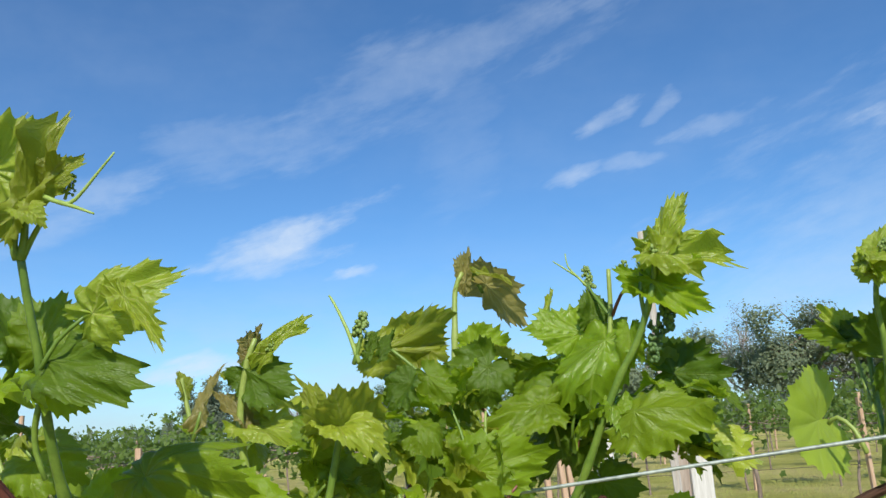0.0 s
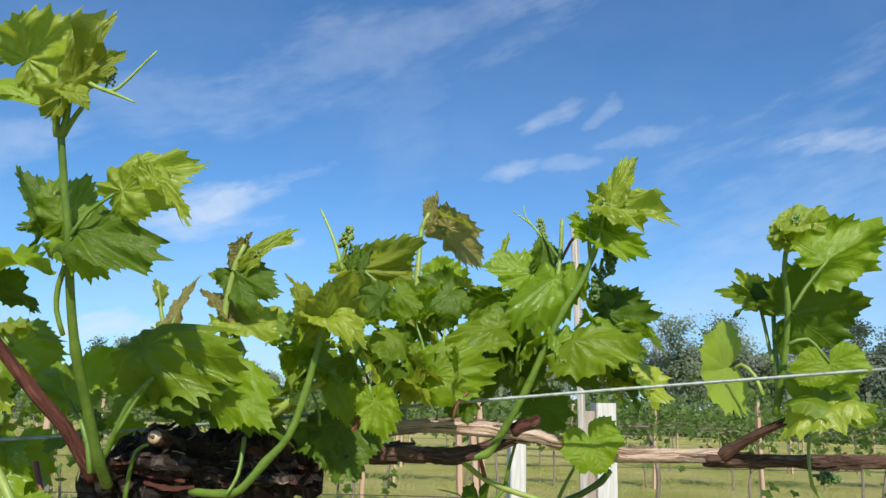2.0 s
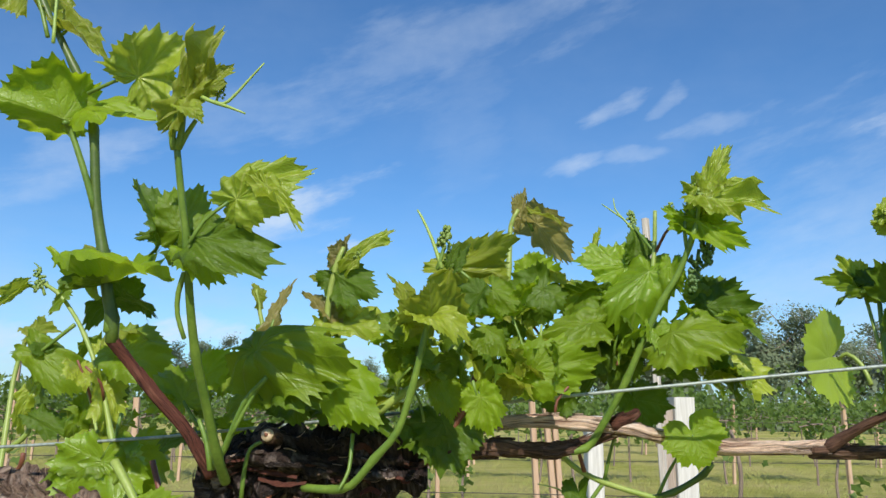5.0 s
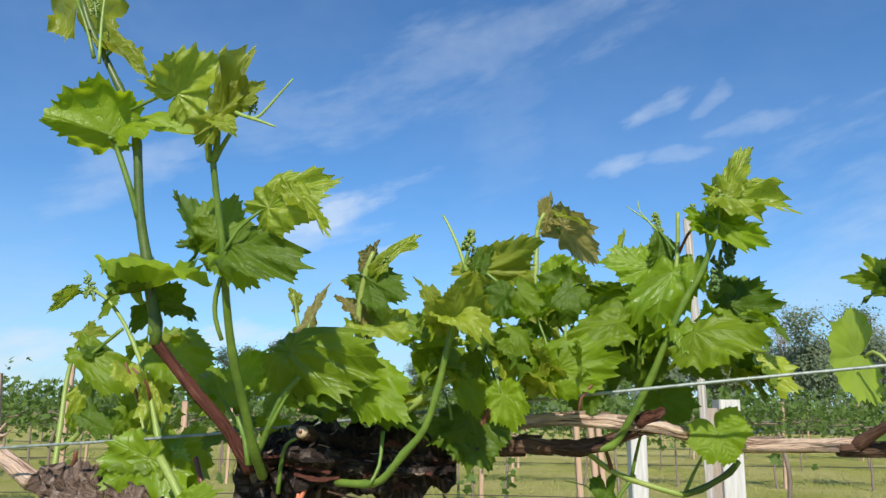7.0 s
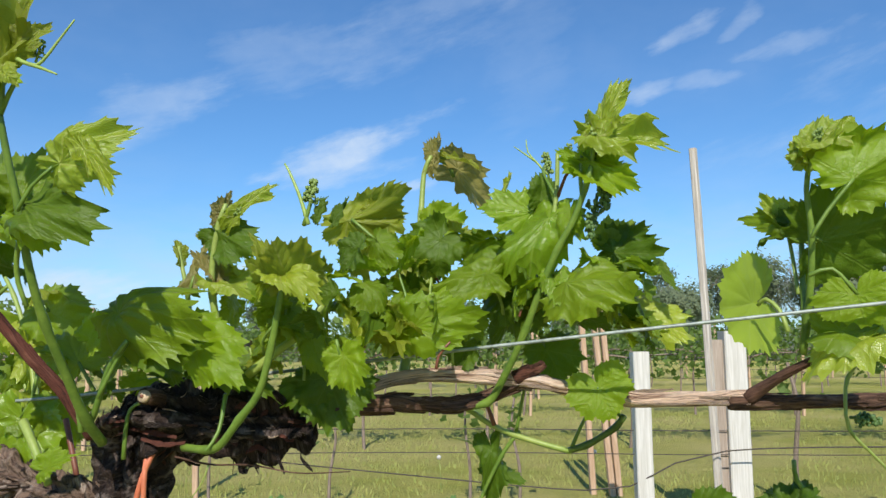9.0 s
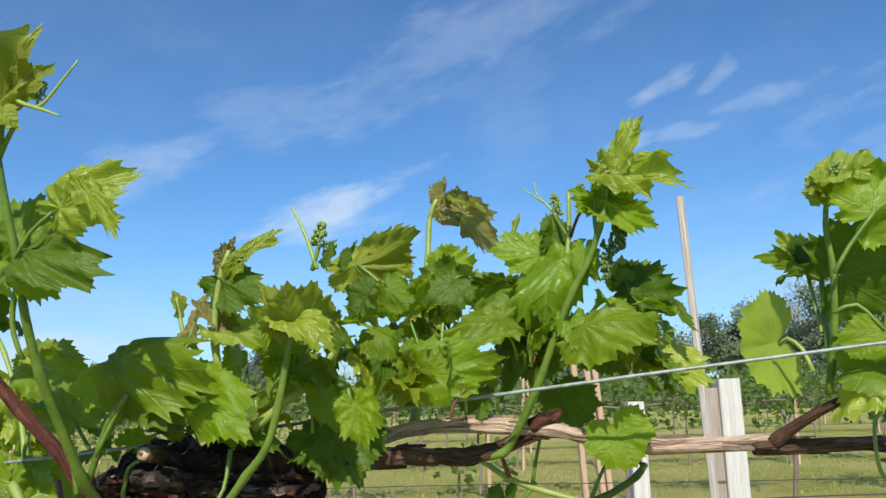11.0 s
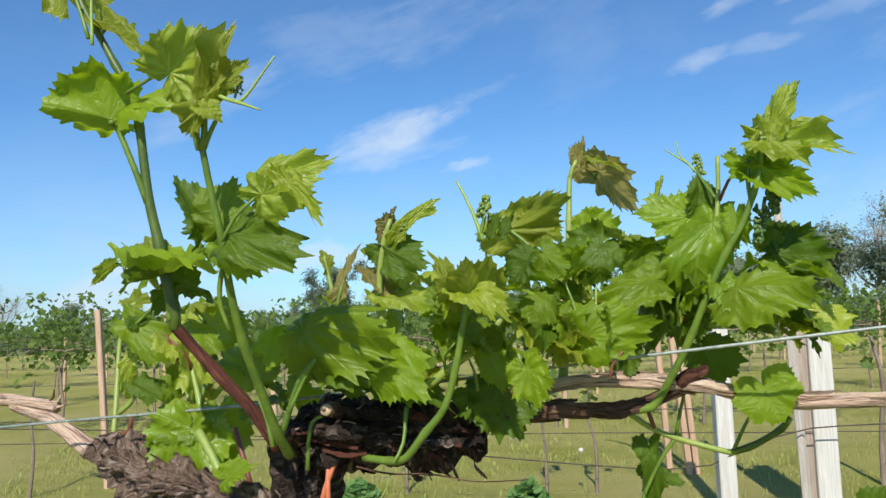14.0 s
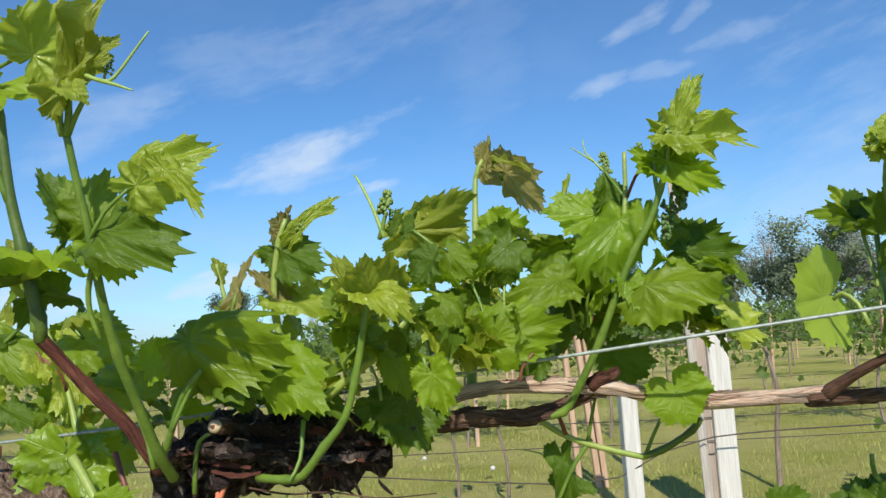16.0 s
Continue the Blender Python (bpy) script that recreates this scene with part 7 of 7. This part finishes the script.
def tree(seed, tall, wide, dense, leafmat, size):
    """A broadleaf tree: tapered trunk, forking limbs, and a loose uneven crown of many small leaf clumps."""
    rng = random.Random(seed)
    t = thing("tree", (0, 0, 0), "broadleaf tree at the far edge of the field", "tree", "trees behind the field")
    trunk_top = Vector((rng.uniform(-0.3, 0.3), rng.uniform(-0.3, 0.3), tall * 0.75))
    stem("trunk", t, [(0, 0, -0.2), (0.1, 0.05, tall * 0.3), tuple(trunk_top)], tall * 0.028, tall * 0.008, TRUNK)
    tips = [trunk_top]
    for i in range(9):
        h = tall * rng.uniform(0.25, 0.7)
        a = rng.uniform(0, 6.28)
        end = Vector((math.cos(a) * wide * rng.uniform(0.5, 0.95), math.sin(a) * wide * rng.uniform(0.5, 0.95), h + tall * rng.uniform(0.12, 0.35)))
        mid = Vector((0.05, 0, h)).lerp(end, 0.5) + Vector((0, 0, -0.05 * tall))
        stem("limb", t, [(0.05, 0.02, h), tuple(mid), tuple(end)], tall * 0.011, tall * 0.003, TRUNK)
        tips += [end, mid.lerp(end, 0.5)]
        for _ in range(2):
            e2 = end + Vector((rng.uniform(-1, 1), rng.uniform(-1, 1), rng.uniform(0.0, 1))) * wide * 0.3
            stem("limb", t, [tuple(mid.lerp(end, 0.6)), tuple(mid.lerp(e2, 0.8)), tuple(e2)], tall * 0.005, tall * 0.0015, TRUNK)
            tips.append(e2)
    v, f = [], []
    for _ in range(dense):
        c = rng.choice(tips) + Vector((rng.gauss(0, 1), rng.gauss(0, 1), rng.gauss(0, 0.8))) * wide * 0.115
        if rng.random() < 0.45:
            d = Vector((rng.gauss(0, 1), rng.gauss(0, 1), rng.gauss(0, 1))).normalized() * rng.random() ** 0.4
            lump = 0.75 + 0.35 * noise.noise(d * 2.5 + Vector((seed, 0, 0)))
            c = Vector((d.x * wide * lump, d.y * wide * lump, tall * (0.52 + 0.42 * d.z * lump)))
        s = size * rng.uniform(0.5, 1.3)
        out = (c - Vector((0, 0, tall * 0.5))).normalized() + Vector((rng.uniform(-1, 1), rng.uniform(-1, 1), rng.uniform(-0.6, 1))) * 0.6
        m = out.to_track_quat("Z", "Y").to_matrix()
        k = len(v)
        for a in range(4):
            q = a * 1.5708
            rr = s * rng.uniform(0.6, 1.2)
            v.append(c + m @ Vector((math.cos(q) * rr, math.sin(q) * rr, rng.uniform(-0.3, 0.3) * s)))
        f.append(tuple(range(k, k + 4)))
    part("crown", mesh("crown", v, f, smooth=False), leafmat, t)
    return t


models = [tree(1, 6.5, 2.6, 17000, TREE_DARK, 0.08), tree(2, 6.0, 2.8, 16000, TREE_GREEN, 0.08), tree(3, 5.6, 2.4, 16000, TREE_GREEN, 0.08),
          tree(4, 7.2, 2.7, 6500, TREE_GREY_HAZE, 0.040), tree(5, 6.4, 2.4, 6000, TREE_GREY_HAZE, 0.040)]
LAYOUT = ((-52.4, 3.7, 1), (-50.6, 3.4, 3), (-48.5, 4.1, 3), (-44.9, 2.7, 1), (-42.4, 2.2, 1), (-40.7, 2.7, 3), (-38.2, 1.9, 2), (-35.4, 1.8, 1), (-31.8, 2.3, 2), (-29.2, 2.6, 1), (-27.3, 4.9, 0), (-24.6, 3.4, 3), (-21.4, 4.0, 4), (-17.8, 3.7, 2), (-14.2, 3.7, 1), (-10.1, 4.0, 0), (-6.0, 4.3, 1), (-2.0, 5.0, 2), (1.8, 5.7, 1), (5.8, 6.7, 2), (9.5, 8.0, 3), (11.8, 6.9, 1), (14.3, 7.6, 4), (16.7, 6.8, 1), (19.4, 7.3, 3), (22.2, 6.7, 0), (25.3, 6.4, 2))
for i, (turn, top, kind) in enumerate(LAYOUT):
    far = 58 + 3 * math.sin(i * 1.7)
    k = top / (6.5, 6.0, 5.6, 7.2, 6.4)[kind] * 1.02
    place = Matrix.Translation((far * math.sin(radians(turn)), far * math.cos(radians(turn)), 0.0)) @ Matrix.Rotation(i * 1.3, 4, "Z")
    copy = copy_thing(models[kind], place)
    copy.scale = (k * 1.05, k * 1.05, k)
for t in models:
    for ob in (*t.children_recursive, t):
        bpy.data.objects.remove(ob)
# low bushes that close the field under the trees
def bush(seed):
    rg = random.Random(seed)
    b = thing("bush", (0, 0, 0), "low green hedge bush at the field's edge", "bush", "bushes behind the field")
    v, f = [], []
    for _ in range(900):
        c = Vector((rg.gauss(0, 1.5), rg.gauss(0, 0.7), abs(rg.gauss(0.5, 0.55))))
        s = 0.16 * rg.uniform(0.5, 1.3)
        mm = Euler((rg.uniform(0, 6.28), rg.uniform(0, 6.28), 0)).to_matrix()
        k = len(v)
        for a in range(5):
            v.append(c + mm @ Vector((math.cos(a * 1.2566) * s * rg.uniform(0.6, 1.2), math.sin(a * 1.2566) * s, rg.uniform(-0.05, 0.05))))
        f.append(tuple(range(k, k + 5)))
    part("crown", mesh("crown", v, f, smooth=False), TREE_GREEN if seed % 2 else TREE_DARK, b)
    for _ in range(4):
        stem("limb", b, [(rg.uniform(-0.6, 0.6), 0, -0.1), (rg.uniform(-1, 1), 0, 0.5), (rg.uniform(-1.4, 1.4), 0, 1.0)], 0.03, 0.01, TRUNK)
    return b


bushes = [bush(1), bush(2)]
for i in range(44):
    turn = -62 + i * 2.4
    far = 51 + 3 * math.sin(i * 2.3)
    copy = copy_thing(bushes[i % 2], Matrix.Translation((far * math.sin(radians(turn)), far * math.cos(radians(turn)), 0.0)) @ Matrix.Rotation(-radians(turn), 4, "Z"))
    k = 0.8 + 0.4 * math.sin(i * 3.1) ** 2
    copy.scale = (1.0, 1.0, k)
for t in bushes:
    for ob in (*t.children_recursive, t):
        bpy.data.objects.remove(ob)
